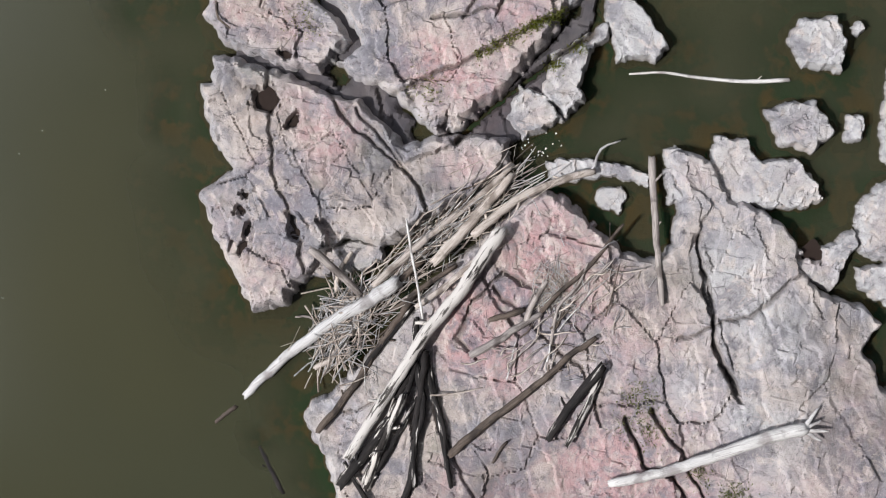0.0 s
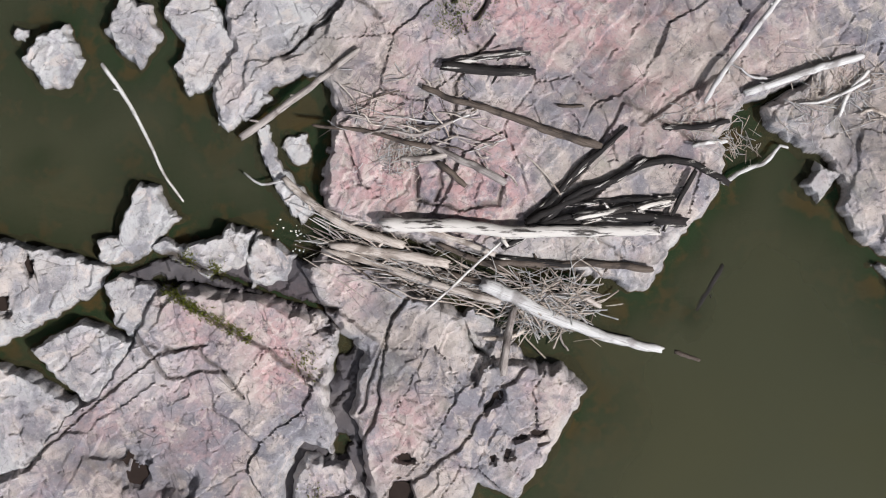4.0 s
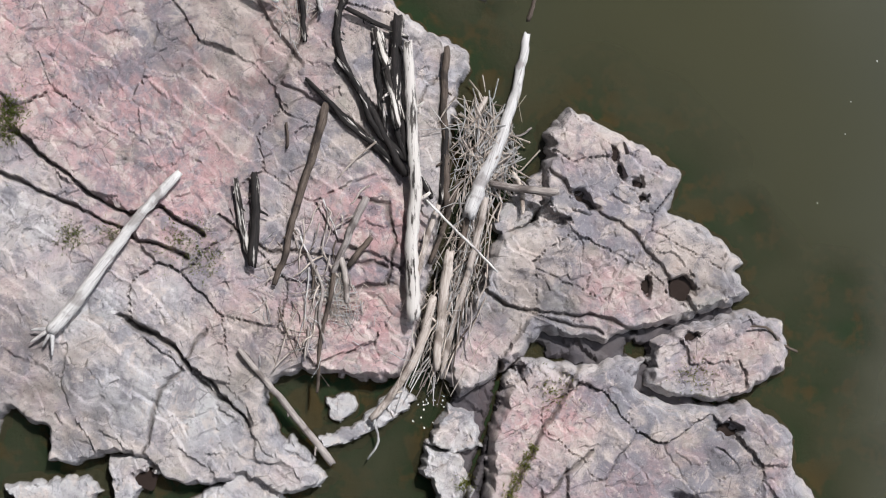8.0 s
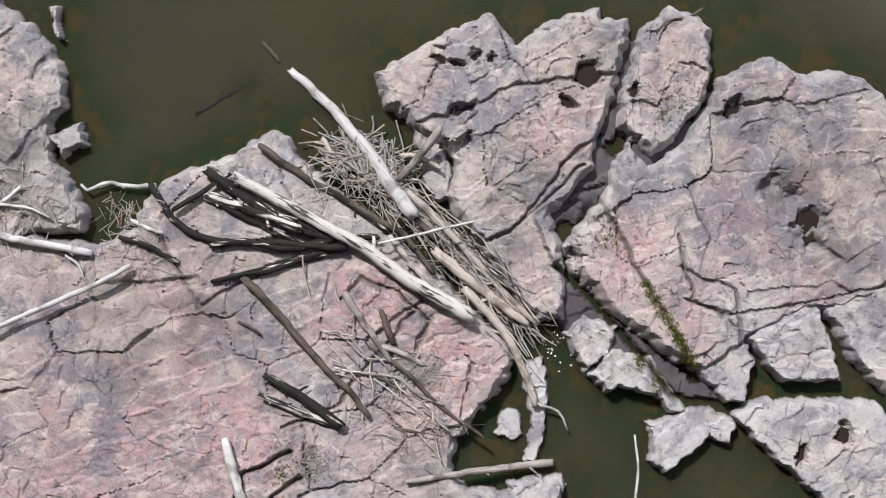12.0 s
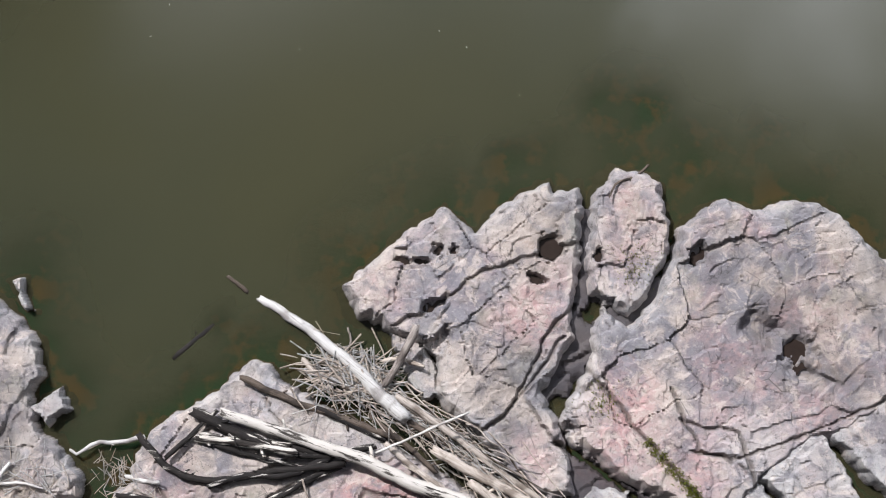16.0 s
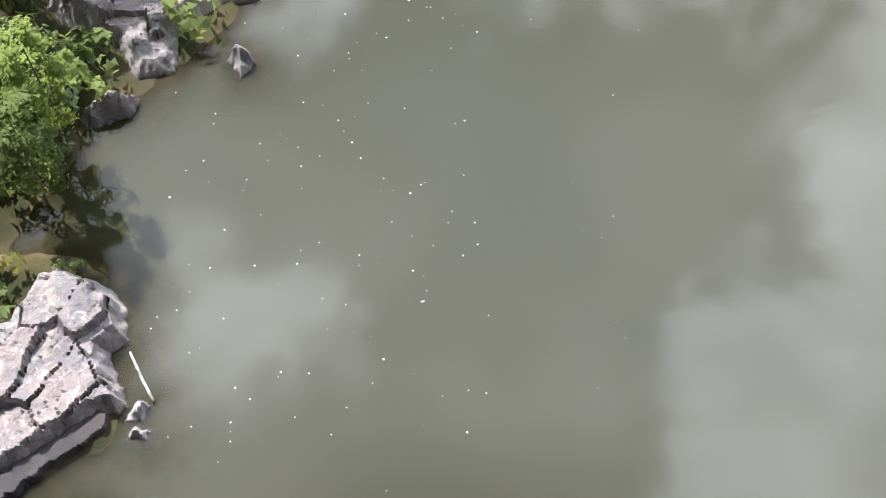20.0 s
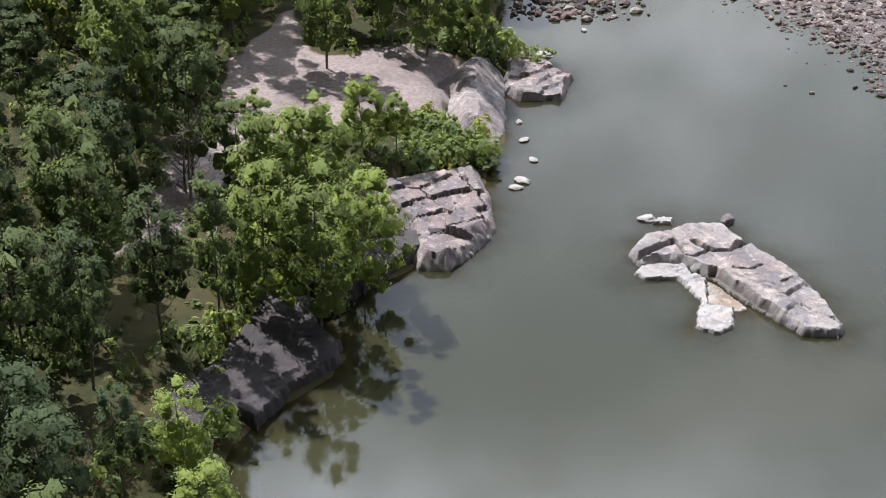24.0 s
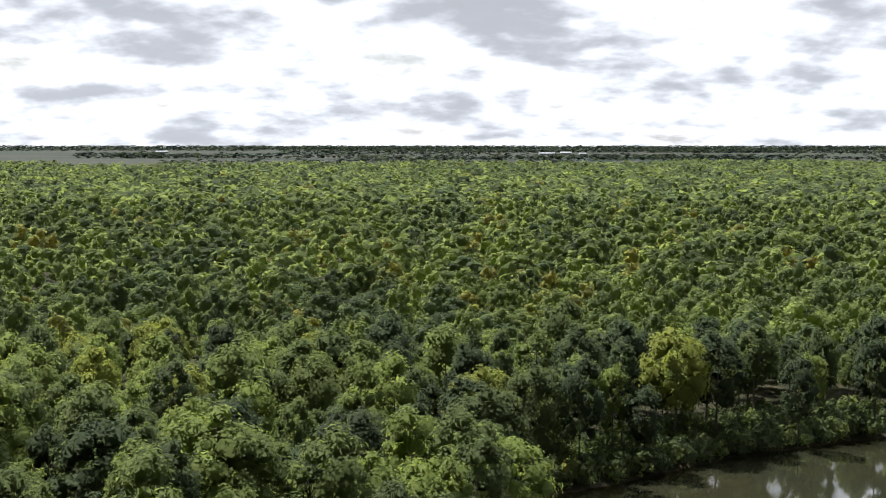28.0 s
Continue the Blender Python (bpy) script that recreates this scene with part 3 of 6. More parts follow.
BANK_ROCK_2 = [(-10.2, 37.0), (-9.1, 36.7), (-6.9, 37.1), (-6.9, 36.4), (-7.0, 35.0), (-5.8, 34.2), (-6.1, 33.3), (-7.5, 32.8), (-8.8, 31.5), (-8.8, 30.0), (-10.2, 29.7), (-11.2, 31.3), (-13.9, 32.3), (-13.6, 34.3), (-10.8, 35.0)]
BANK_BOULDER = [(-7.2, 30.5), (-6.8, 31.3), (-6.1, 30.4), (-6.6, 29.8)]
BANK_SLAB_DARK = [(-11.6, 27.6), (-12.2, 28.1), (-11, 29.1), (-10, 28.9), (-10.2, 28.2)]
BANK_ROCK_3 = [(-9.5, 38.8), (-9, 41.9), (-7.9, 42.6), (-6.6, 41.2), (-5.5, 40.7), (-6.5, 39.9), (-8.1, 39.6), (-8.9, 38.6)]
BANK_ROCK_3B = [(-8.3, 36.7), (-7.9, 37.3), (-7.2, 36.7), (-6.9, 36.9), (-7.1, 36.1), (-7.7, 36.2)]
DARK_LEDGE = [(2.1, 65.2), (0, 63.9), (-1.0, 62.5), (-4.1, 58.9), (-5.9, 57.0), (-5.3, 55.7), (-4.4, 54.8), (-4.6, 53.3), (-5.5, 52.2), (-6.5, 51.2), (-7.9, 48.7), (-8.8, 49.3), (-9.6, 48.1), (-11.5, 47.7), (-12.2, 50.5), (-10.4, 52.6), (-9.2, 56), (-8, 59.4), (-5.2, 62.2), (-2.4, 64.4)]
SHELF_ROCK = [(-1, 61.6), (0.8, 61.4), (2.4, 63.7), (3.3, 65.5), (3.2, 68.8), (2.4, 72.5), (0.6, 71.4), (-1.6, 70.6), (-4.0, 69.6), (-3.6, 66.4), (-1.8, 65.0)]
POINT_ROCK = [(1.2, 86), (3.8, 87.8), (4.6, 84.2), (4.4, 78.5), (3.9, 74.8), (1, 75.2), (0.4, 76.6), (0.2, 78.5), (0.6, 80.9), (-0.4, 83)]
POINT_TIP = [(4.7, 87.3), (7.2, 86.9), (9.1, 84.6), (8.1, 81.3), (5.4, 81.3), (4.5, 82.5)]
RIVER_ISLAND = [(10.1, 63.1), (11.1, 64.7), (12.7, 65.2), (13.6, 65.9), (15.6, 66), (16.5, 64.1), (18.3, 61.6), (19.3, 59.3), (19.6, 57.7), (19.9,
    56), (19.4, 55.4), (17.7, 55.7), (15.6, 58.2), (14, 60.8), (12.8, 61.9), (10.5, 61.9)]
ISLAND_SHELF = [(10.1, 61.1), (11.2, 62.7), (12.7, 63), (13.3, 61.1), (13.9, 60.8), (13.6, 58.3), (14.9, 58), (14.5, 56.3), (13.7, 55.8), (12.6,
    56.3), (13.2, 58.8), (12.4, 60.6), (10.9, 60.6)]
CLEARING = [(-10.9, 90.9), (-9.8, 92.4), (-7.8, 85.4), (-4.8, 85.4), (-1.9, 87.1), (1.6, 86.4), (1.2, 81.1), (0.4, 78.7), (-2.4, 77.6), (-5.4, 75.8), (-7.7, 75.1), (-11.4, 71.6), (-11.8, 69.6), (-12.8, 65.9), (-14.6, 62), (-16.2, 60.4), (-15.3, 66.0), (-14.9, 69.7), (-13.4, 75.1), (-13.2, 78.8), (-12.7, 86.3)]
SHORE = [(-13, 14.5), (-9.8, 16.3), (-9.4, 17.7), (-10.4, 21.9), (-12.9, 23), (-13.7, 22.2), (-13.1, 24.5), (-11.7, 27.9), (-10.2, 29.3), (-11.2,
    30.8), (-9.1, 30), (-6, 34.1), (-10.1, 37.3), (-8.5, 38.8), (-8.2, 40.1), (-5.6, 41.2), (-8.5, 43.3), (-8.7, 45.8), (-8.3, 48.9), (-5, 53), (-4.6,
    54.3), (-6.3, 57.6), (-2.6, 61.2), (0.9, 62.5), (3.4, 66.5), (3.2, 69.9), (4.1, 76.8), (4.1, 84.9), (9.1, 85.3), (4.7, 89.4), (3.6, 93.3), (4.8,
    94.5), (6, 107.4), (6.5, 122), (8.4, 128.9), (6.8, 140.6), (11.2, 154), (18, 159.1), (25.3, 164.5), (36.4, 173.4), (47.2, 179.8), (60, 186.6)]
GRAVEL_BAR = [(16.5, 105.5), (20.7, 106.7), (24, 112.2), (26.8, 121.3), (26.9, 130), (30.1, 137.7), (29.6, 151.2), (35.1, 150.6), (35.8, 137.7),
    (35.2, 126.3), (32.3, 122.9), (35.5, 119.6), (40.7, 122), (120, 125), (110, 75), (29.2, 83.6), (29.3, 89), (25.2, 92.9), (23.7, 97.2), (20.9,
    100), (17.7, 101.8)]
STONES_WEST = [(6.3, 118.5), (9, 114), (12.2, 112.5), (11.1, 105.8), (12.4, 100.9), (15.6, 99.1), (13.5, 96.4), (8.8, 94.3), (6, 94.8), (5.3, 102.1)]
STONES_NORTH = [(6.8, 123.3), (8.9, 127.7), (15.3, 127.6), (15.5, 120.8), (13, 120.8), (9.6, 123.3)]
STONES_MID = [(17.9, 123.3), (23.6, 123.3), (23.7, 115.4), (18.7, 108.3), (16.3, 111.1), (18.8, 115.4)]
CREVICE = [(4.0, 6.9), (4.5, 6.9), (4.4, 4.6), (6.4, 5.0), (6.9, 6.0), (6.4, 4.2), (5, 3), (4.2, 1.5), (5.2, -0.8), (7.6, -2.3), (9, -1.6), (8.6, -2.6), (7.2, -2.7), (5.4, -1.9), (4.2, -1.6), (3.2, -1.0), (2.6, 1.6), (3.6, 3.4), (3.9, 5)]
LOW_SHELF = [(-1.5, 3.6), (-0.3, 3.2), (0.1, 1.6), (-0.4, 1.5), (-0.9, 2.3)]
CRACKS = [(CRACK_A, 0.12, 0.7), (CRACK_B, 0.13, 0.7), (CRACK_C, 0.10, 0.6), (CRACK_D, 0.11, 0.6), (CRACK_E, 0.14, 0.9), (CRACK_F, 0.08, 0.35),
          (CRACK_G, 0.06, 0.3), (CRACK_H, 0.09, 0.4), (CRACK_I, 0.06, 0.3), (CRACK_J, 0.06, 0.3), (CRACK_K, 0.06, 0.25), (CRACK_L, 0.08, 0.35),
          ([(10.5, 62.2), (11.5, 62.8), (12.6, 63.7)], 0.36, 1.1), ([(13.8, 63.7), (14.5, 62.9), (15.5, 62.9), (16.8, 64.1)], 0.32, 1.1),
          ([(12.7, 63.5), (13.0, 62.3), (13.7, 62.3), (14.6, 63.0)], 0.13, 0.6), ([(15.3, 61.0), (16.1, 60.9), (16.9, 61.4)], 0.12, 0.5),
          # first here: the islet's undercut, its shade drawn as a wide dark crack
          ([(14.1, 60.9), (15.3, 59.1), (16.5, 57.3)], 0.42, 1.3), ([(17.5, 59.7), (18.2, 60.4)], 0.10, 0.4),
          (CRACK_M, 0.06, 0.3), (CRACK_N, 0.07, 0.3), (CRACK_O, 0.07, 0.3), (CRACK_P, 0.06, 0.25)]
# where the granite is pink: x, y, reach, strength
PINK = [(-1.6, -1.2, 1.2, 1.2), (-3.0, -2.6, 1.0, 0.9), (1.2, -3.0, 1.5, 0.9), (-5.5, -6.5, 3.4, 0.9), (-9.0, -8.0, 3.2, 0.9), (-2.0, -6.0, 1.6, 0.5),
        (5.4, 0.8, 1.5, 1.0), (6.6, -0.6, 1.2, 0.7), (8.2, 1.0, 1.7, 0.5), (3.0, 3.6, 1.1, 0.8), (2.4, -0.4, 1.1, 0.6), (5.6, 5.4, 1.0, 0.5),
        (9.5, 4.6, 2.0, 0.3), (3.7, 4.6, 0.9, 0.6), (11.0, 0.8, 1.6, 0.5), (4.2, -0.6, 0.9, 0.8)]
# cream and dark weathered patches: x, y, reach, strength
CREAM = [(1.6, -7.8, 1.5, 0.7), (0.0, -9.3, 1.8, 0.6), (-2.6, -9.6, 1.8, 0.55), (-5.8, -10.4, 1.6, 0.5), (2.6, -6.4, 1.0, 0.6), (-1.9, -7.4, 1.1, 0.45), (-3.0, -3.9, 1.2, 0.35), (8.6, 0.2, 1.2, 0.4), (-2.2, -4.8, 0.9, 0.3), (-4.6, 1.0, 1.2, 0.3)]
PATINA = [(9.6, 3.6, 1.7, 0.42), (12.4, 4.2, 1.6, 0.3), (-6.2, -2.8, 1.7, 0.32), (-1.6, -12.0, 1.8, 0.4), (0.6, -11.0, 0.9, 0.35), (2.0, 2.4, 1.2, 0.28), (3.4, 6.2, 1.2, 0.25),
          (-8.6, -3.4, 2.2, 0.3), (0.9, -6.6, 1.3, 0.25), (8.0, 5.2, 1.2, 0.3), (-12.0, 1.0, 1.4, 0.4), (11.2, 2.0, 1.2, 0.3), (1.6, 0.8, 0.9, 0.3)]
SLABS = []


def slab_shape(outline, top, tilt=(0, 0), block=1.6, rough=0.20, strike=35.0, steep=2.2, seed=0, pale=0.0, wander=0.12, small=0.85, rim_pale=0.7, ledge=0.10, groove=1.0, lip=0.405, blush=0.0):
    """Height and colour of a slab of broken granite over its outline."""
    cx, cy = np.mean([p[0] for p in outline]), np.mean([p[1] for p in outline])
    c, s = math.cos(radians(strike)), math.sin(radians(strike))

    def saw(t, riser):
        f = t - np.floor(t)
        return np.minimum(f / (1 - riser), (1 - f) / riser)

    def shape(x, y):
        wx = x + wander * fbm(x * 1.1, y * 1.1, 4, seed + 11)
        wy = y + wander * fbm(x * 1.1 + 9, y * 1.1 - 4, 4, seed + 23)
        jx, jy = wx + 0.09 * fbm(x * 2.6, y * 2.6, 3, seed + 13), wy + 0.09 * fbm(x * 2.6 + 5, y * 2.6, 3, seed + 14)
        u, v = (jx * c + jy * s) / (block * 1.7), (-jx * s + jy * c) / block
        joint, rnd, mx, my = cells(u, v, seed)
        joint2, rnd2, mx2, my2 = cells(u * 3.1 + 3, v * 2.6 - 5, seed + 40)
        edge, _, _, _ = cells(x / 0.55, y / 0.55, seed + 70)
        d = inside(outline, wx, wy) - 0.16 * (0.4 - np.clip(edge, 0, 0.5)) + 0.05 * fbm(x * 4, y * 4, 3, seed + 90)
        h = top + tilt[0] * (x - cx) + tilt[1] * (y - cy)
        soft = np.clip(joint / 0.03, 0, 1)
        h = h + soft * rough * 0.8 * (rnd[0] - 0.5) + rough * 0.8 * ((u - mx) * (rnd[1] - 0.5) + (v - my) * (rnd[2] - 0.5))
        h = h + small * rough * 0.24 * (rnd2[0] - 0.5) * (rnd2[0] > 0.4) + small * rough * 0.30 * ((u * 3.1 + 3 - mx2) * (rnd2[1] - 0.5) + (v * 2.6 - 5 - my2) * (rnd2[2] - 0.5))
        # chipped plates: some break off along straight edges, others stay smooth
        chipped = np.clip(0.30 + 2.1 * fbm(x * 0.5, y * 0.5, 3, seed + 37), 0, 1)
        joint3, rnd3, mx3, my3 = cells(u * 6.3 + 1 + 0.3 * v, v * 4.8 + 2, seed + 55)
        h = h + chipped * small * rough * (0.15 * (rnd3[0] - 0.5) + 0.14 * ((u * 6.3 + 1 + 0.3 * v - mx3) * (rnd3[1] - 0.5) + (v * 4.8 + 2 - my3) * (rnd3[2] - 0.5)))
        # dipping plates: ledges along the strike, stepping sideways from block to block
        run = v * block / 0.95 + 0.45 * fbm(x * 0.7, y * 0.7, 4, seed + 33) + 0.9 * rnd[2] + 0.55 * rnd2[2]
        run2 = u * block * 1.7 / 1.1 - 0.6 * v + 0.5 * fbm(x * 0.9 + 4, y * 0.9, 4, seed + 34) + 0.8 * rnd[0] + 0.5 * rnd2[1]
        patchy = np.clip(0.5 + 1.6 * fbm(x * 0.55, y * 0.55, 3, seed + 35), 0, 1)
        h = h + 0.85 * ledge * patchy * saw(run, 0.05) + ledge * 0.6 * (1 - patchy) * saw(run2, 0.05)
        run3 = run * 2.6 + 0.9 * rnd3[2] + 0.4 * fbm(x * 2.5, y * 2.5, 3, seed + 36)
        h = h + ledge * 0.26 * saw(run3, 0.12) * chipped
        h = h + 0.022 * fbm(x * 1.6, y * 1.6, 5, seed + 3) + 0.016 * fbm(x * 7, y * 7, 3, seed + 5)
        h = h - 0.5 * groove * rough * (rnd[1] > (0.80 if groove < 1.5 else 0.25)) * np.clip(1 - joint / 0.04, 0, 1) - 0.20 * rough * (rnd2[2] > 0.75) * np.clip(1 - joint2 / 0.06, 0, 1)
        dark = (0.5 if groove < 1.5 else 0.7) * (rnd[1] > (0.80 if groove < 1.5 else 0.25)) * np.clip(1 - joint / 0.035, 0, 1)
        for line, width, depth in CRACKS:
            a = along(line, jx, jy) / max(0.8 * width, 0.075)
            cut = np.clip((1.0 - a * (1.1 + 0.7 * fbm(x * 1.3, y * 1.3, 3, 60))) * 1.5, 0, 1)
            h = h - depth * 0.42 * cut
            # dark tone inside cracks: dirt, and the shade their shallow cut lacks
            dark = np.maximum(dark, 0.65 * cut)
        for px, py, ra, rb, turn in POTHOLES:
            ct, st = math.cos(radians(turn)), math.sin(radians(turn))
            a, b = ((wx - px) * ct + (wy - py) * st) / ra, (-(wx - px) * st + (wy - py) * ct) / rb
            q = np.hypot(a, b) + 1.1 * fbm(x * (1.4 + 0.7 / ra), y * (1.4 + 0.7 / ra), 4, seed + 8)
            h = h - 0.34 * np.clip((1.12 - q) * (2.2 if ra < 0.6 else 1.1), 0, 1)
        rim = np.where(d < 0.07, 0.02 + (lip - 0.02) / 0.07 * d, lip + (d - 0.07) * steep)
        h = np.where(d < 0, np.maximum(0.9 * d, -0.9) - 0.03, np.minimum(h, rim + 0.05 * fbm(x * 3, y * 3, 3, seed + 9)))
        pink = np.zeros(x.shape)
        for px, py, reach, much in PINK:
            pink = np.maximum(pink, much * np.exp(-((x - px) ** 2 + (y - py) ** 2) / reach**2))
        patch = fbm(x * 0.8, y * 0.8, 4, 77)
        pink = np.clip(0.05 + blush + 1.15 * pink + 0.75 * patch + 0.25 * (rnd2[1] - 0.5), 0, 1)
        band = np.clip(pale + rim_pale * np.exp(-np.maximum(d, 0) / 0.45) * (d > -0.02) + 0.3 * (rnd[2] - 0.6), 0, 1)
        for px, py, reach, much in CREAM:
            band = np.maximum(band, np.clip(much * 1.9 * np.exp(-((x - px) ** 2 + (y - py) ** 2) / reach**2) * (0.7 + 0.9 * patch), 0, 1))
        for px, py, reach, much in PATINA:
            dark = np.maximum(dark, np.clip(much * 1.5 * np.exp(-((x - px) ** 2 + (y - py) ** 2) / reach**2) * (0.75 + 1.1 * fbm(x * 2, y * 2, 4, 31)), 0, 0.6))
        dark = np.clip(dark + 0.85 * np.clip((0.05 - h) / 0.06, 0, 1), 0, 1)
        return h, d, pink, band, dark

    return shape


def slab(name, outline, top, label, res=0.048, mat=None, parent=None, **how):
    """One slab of bedrock as a mesh of its own, standing in the water."""
    shape = slab_shape(outline, top, **how)
    xs = np.arange(min(p[0] for p in outline) - 0.6, max(p[0] for p in outline) + 0.6, res)
    ys = np.arange(min(p[1] for p in outline) - 0.6, max(p[1] for p in outline) + 0.6, res)

    def height(x, y):
        h, d, pink, band, dark = shape(x, y)
        return h, pink, band, dark

    me = grid_mesh(name, xs, ys, height, lambda x, y, z: (z > -0.5) & ((np.hypot(x, y) < 15.3) | (y > 12)), mat or ROCK)
    ob = tagged(new(name, me), label, "rock", kind="structure")
    me.set_sharp_from_angle(angle=radians(26))
    SLABS.append((outline, shape))
    return ob


def ground_at(x, y):
    """Height of the rock, or of the water, at a place."""
    x, y = np.atleast_1d(np.asarray(x, float)), np.atleast_1d(np.asarray(y, float))
    best = np.full(x.shape, -0.02)
    for outline, shape in SLABS:
        if max(p[0] for p in outline) > x.min() - 0.3 and min(p[0] for p in outline) < x.max() + 0.3 \
                and max(p[1] for p in outline) > y.min() - 0.3 and min(p[1] for p in outline) < y.max() + 0.3:
            best = np.maximum(best, shape(x, y)[0])
    return best


PINK_ROCK_LABEL = "weathered pink and grey granite slab, cracked, rising from the river"
PALE_ROCK_LABEL = "pale angular granite block standing in shallow river water"
slab("rock_headland", HEADLAND, 0.66, "grey-pink granite headland with small potholes and a bleached rim", strike=35, seed=1, block=1.3, rough=0.24)
slab("rock_wedge", WEDGE, 0.68, "rough pink granite wedge with dry grass in its joints", strike=80, seed=2, block=0.9, rough=0.28)
slab("rock_east", EAST_ROCK, 0.75, "broad grey-pink granite outcrop with dark wet hollows", strike=25, seed=3, block=1.5, rough=0.22)
slab("rock_ledge", LEDGE, 0.62, "wide pink granite ledge, cracked and strewn with driftwood", strike=25, seed=4, block=1.7, rough=0.22, res=0.05)
slab("rock_west", WEST_ROCK, 0.55, "brownish granite shelf on the far side of an inlet", strike=60, seed=5, block=1.2)
# the gaps' own shade is put into this floor's dark colour
slab("rock_crevice_floor", CREVICE, 0.14, "low wet rock in the gaps between the granite slabs, their shade in its colour", seed=8, rough=0.16, mat=DARK_ROCK, res=0.08)
slab("rock_shelf", LOW_SHELF, 0.30, "low tan granite shelf beside the log jam", seed=9, rough=0.2, res=0.06)
slab("rock_slab", PALE_SLAB, 0.16, "thin pale granite slab awash beside the channel", seed=6, pale=0.7, rough=0.06)
slab("rock_slab", PALE_SLAB_2, 0.12, "thin pale granite slab awash beside the channel", seed=7, pale=0.5, rough=0.06)
for n, (outline, top, pale) in enumerate([(LOW_BLOCK_1, 0.6, 0.4), (LOW_BLOCK_2, 0.5, 0.5), (LOW_BLOCK_3, 0.65, 0.4), (CHANNEL_BLOCK_1, 0.5, 0.35),
                                          (CHANNEL_BLOCK_2, 0.55, 0.4), (CHANNEL_BLOCK_3, 0.4, 0.35), (PALE_BLOCK, 0.4, 0.8), (HOLED_BLOCK, 0.5, 0.35),
                                          (WEST_BLOCK_1, 0.4, 0.3), (WEST_BLOCK_2, 0.3, 0.4), (SOUTH_BLOCK_1, 0.35, 0.4), (SOUTH_BLOCK_2, 0.5, 0.3),
                                          (SOUTH_BLOCK_3, 0.3, 0.5), (SOUTH_BLOCK_4, 0.35, 0.4), (SOUTH_BLOCK_5, 0.4, 0.4), (SOUTH_BLOCK_6, 0.4, 0.2),
                                          (SOUTH_BLOCK_7, 0.4, 0.6), (SOUTH_BLOCK_8, 0.5, 0.7), (SOUTH_BLOCK_10, 0.25, 0.8)]):
    ox, oy = np.mean([p[0] for p in outline]), np.mean([p[1] for p in outline])
    outline = [(float(ox + 1.09 * (p[0] - ox)), float(oy + 1.09 * (p[1] - oy))) for p in outline]
    slab("rock_block", outline, top, PALE_ROCK_LABEL, seed=100 + 7 * n, pale=pale, rough=0.10, block=1.1, steep=3.5, strike=20 + 31 * n, wander=0.08)

# ---- far rocks ----
slab("bank_rock", BANK_ROCK_1, 0.9, "large pale granite blocks at the wooded bank", res=0.07, seed=201, block=1.25, rough=0.5, small=0.5, groove=2.2, strike=60, pale=0.3, mat=BANK_ROCK, rim_pale=0.4, ledge=0.09, lip=0.16, blush=0.25, wander=0.12)
# dark-coloured strip in place of the blocks' shaded face and its shadow
slab("bank_ledge", [(-14.8, 12.9), (-13.2, 13.95), (-9.9, 16.55), (-9.75, 17.1), (-10.2, 17.3), (-13.3, 15.0), (-15.0, 14.2)], 0.34, "straight-edged ledge below pale granite blocks, their shaded face in its dark colour", res=0.07, seed=221, rough=0.05, ledge=0.03, strike=38, wander=0.03, rim_pale=0.0, mat=DARK_ROCK)
slab("bank_block", SMALL_BANK_BLOCK_1, 0.35, "small pale granite block at the bank", res=0.08, seed=202, pale=0.6, mat=BANK_ROCK, rim_pale=0.4, ledge=0.09, lip=0.16, blush=0.25, wander=0.12)
slab("bank_block", SMALL_BANK_BLOCK_2, 0.35, "small pale granite block at the bank", res=0.08, seed=203, pale=0.6, mat=BANK_ROCK, rim_pale=0.4, ledge=0.09, lip=0.16, blush=0.25, wander=0.12)
slab("bank_rock", BANK_ROCK_2, 0.62, "ragged pale granite ledges at the wooded bank", res=0.075, seed=204, block=1.2, rough=0.6, small=0.45, steep=1.2, groove=1.8, strike=25, pale=0.3, tilt=(-0.07, 0.02), mat=BANK_ROCK, rim_pale=0.4, ledge=0.09, lip=0.16, blush=0.25, wander=0.12)
slab("bank_block", BANK_BOULDER, 0.7, "pale boulder standing in the river", res=0.08, seed=205, pale=0.6, mat=BANK_ROCK, rim_pale=0.4, ledge=0.09, lip=0.16, blush=0.25, wander=0.12, rough=0.3)
slab("bank_block", BANK_SLAB_DARK, 0.9, "tilted grey granite slab at the water", res=0.10, seed=206, tilt=(-0.1, 0.25), mat=BANK_ROCK, rim_pale=0.4, ledge=0.09, lip=0.16, blush=0.25, wander=0.12)
slab("bank_rock", BANK_ROCK_3, 0.7, "low pinkish granite point at the bank", res=0.12, seed=207, rough=0.4, small=0.4, mat=BANK_ROCK, rim_pale=0.4, ledge=0.09, lip=0.16, blush=0.25, wander=0.12)
slab("bank_block", BANK_ROCK_3B, 0.5, "pale broken rocks at the bank", res=0.10, seed=208, rough=0.4, mat=BANK_ROCK, rim_pale=0.4, ledge=0.09, lip=0.16, blush=0.25, wander=0.12)
# tree shade over this ledge is put into its granite colour
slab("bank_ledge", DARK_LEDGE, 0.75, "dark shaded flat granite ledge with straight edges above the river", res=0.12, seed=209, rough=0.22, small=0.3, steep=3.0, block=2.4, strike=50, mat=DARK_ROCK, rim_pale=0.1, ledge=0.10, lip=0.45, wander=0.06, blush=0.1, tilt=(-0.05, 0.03))
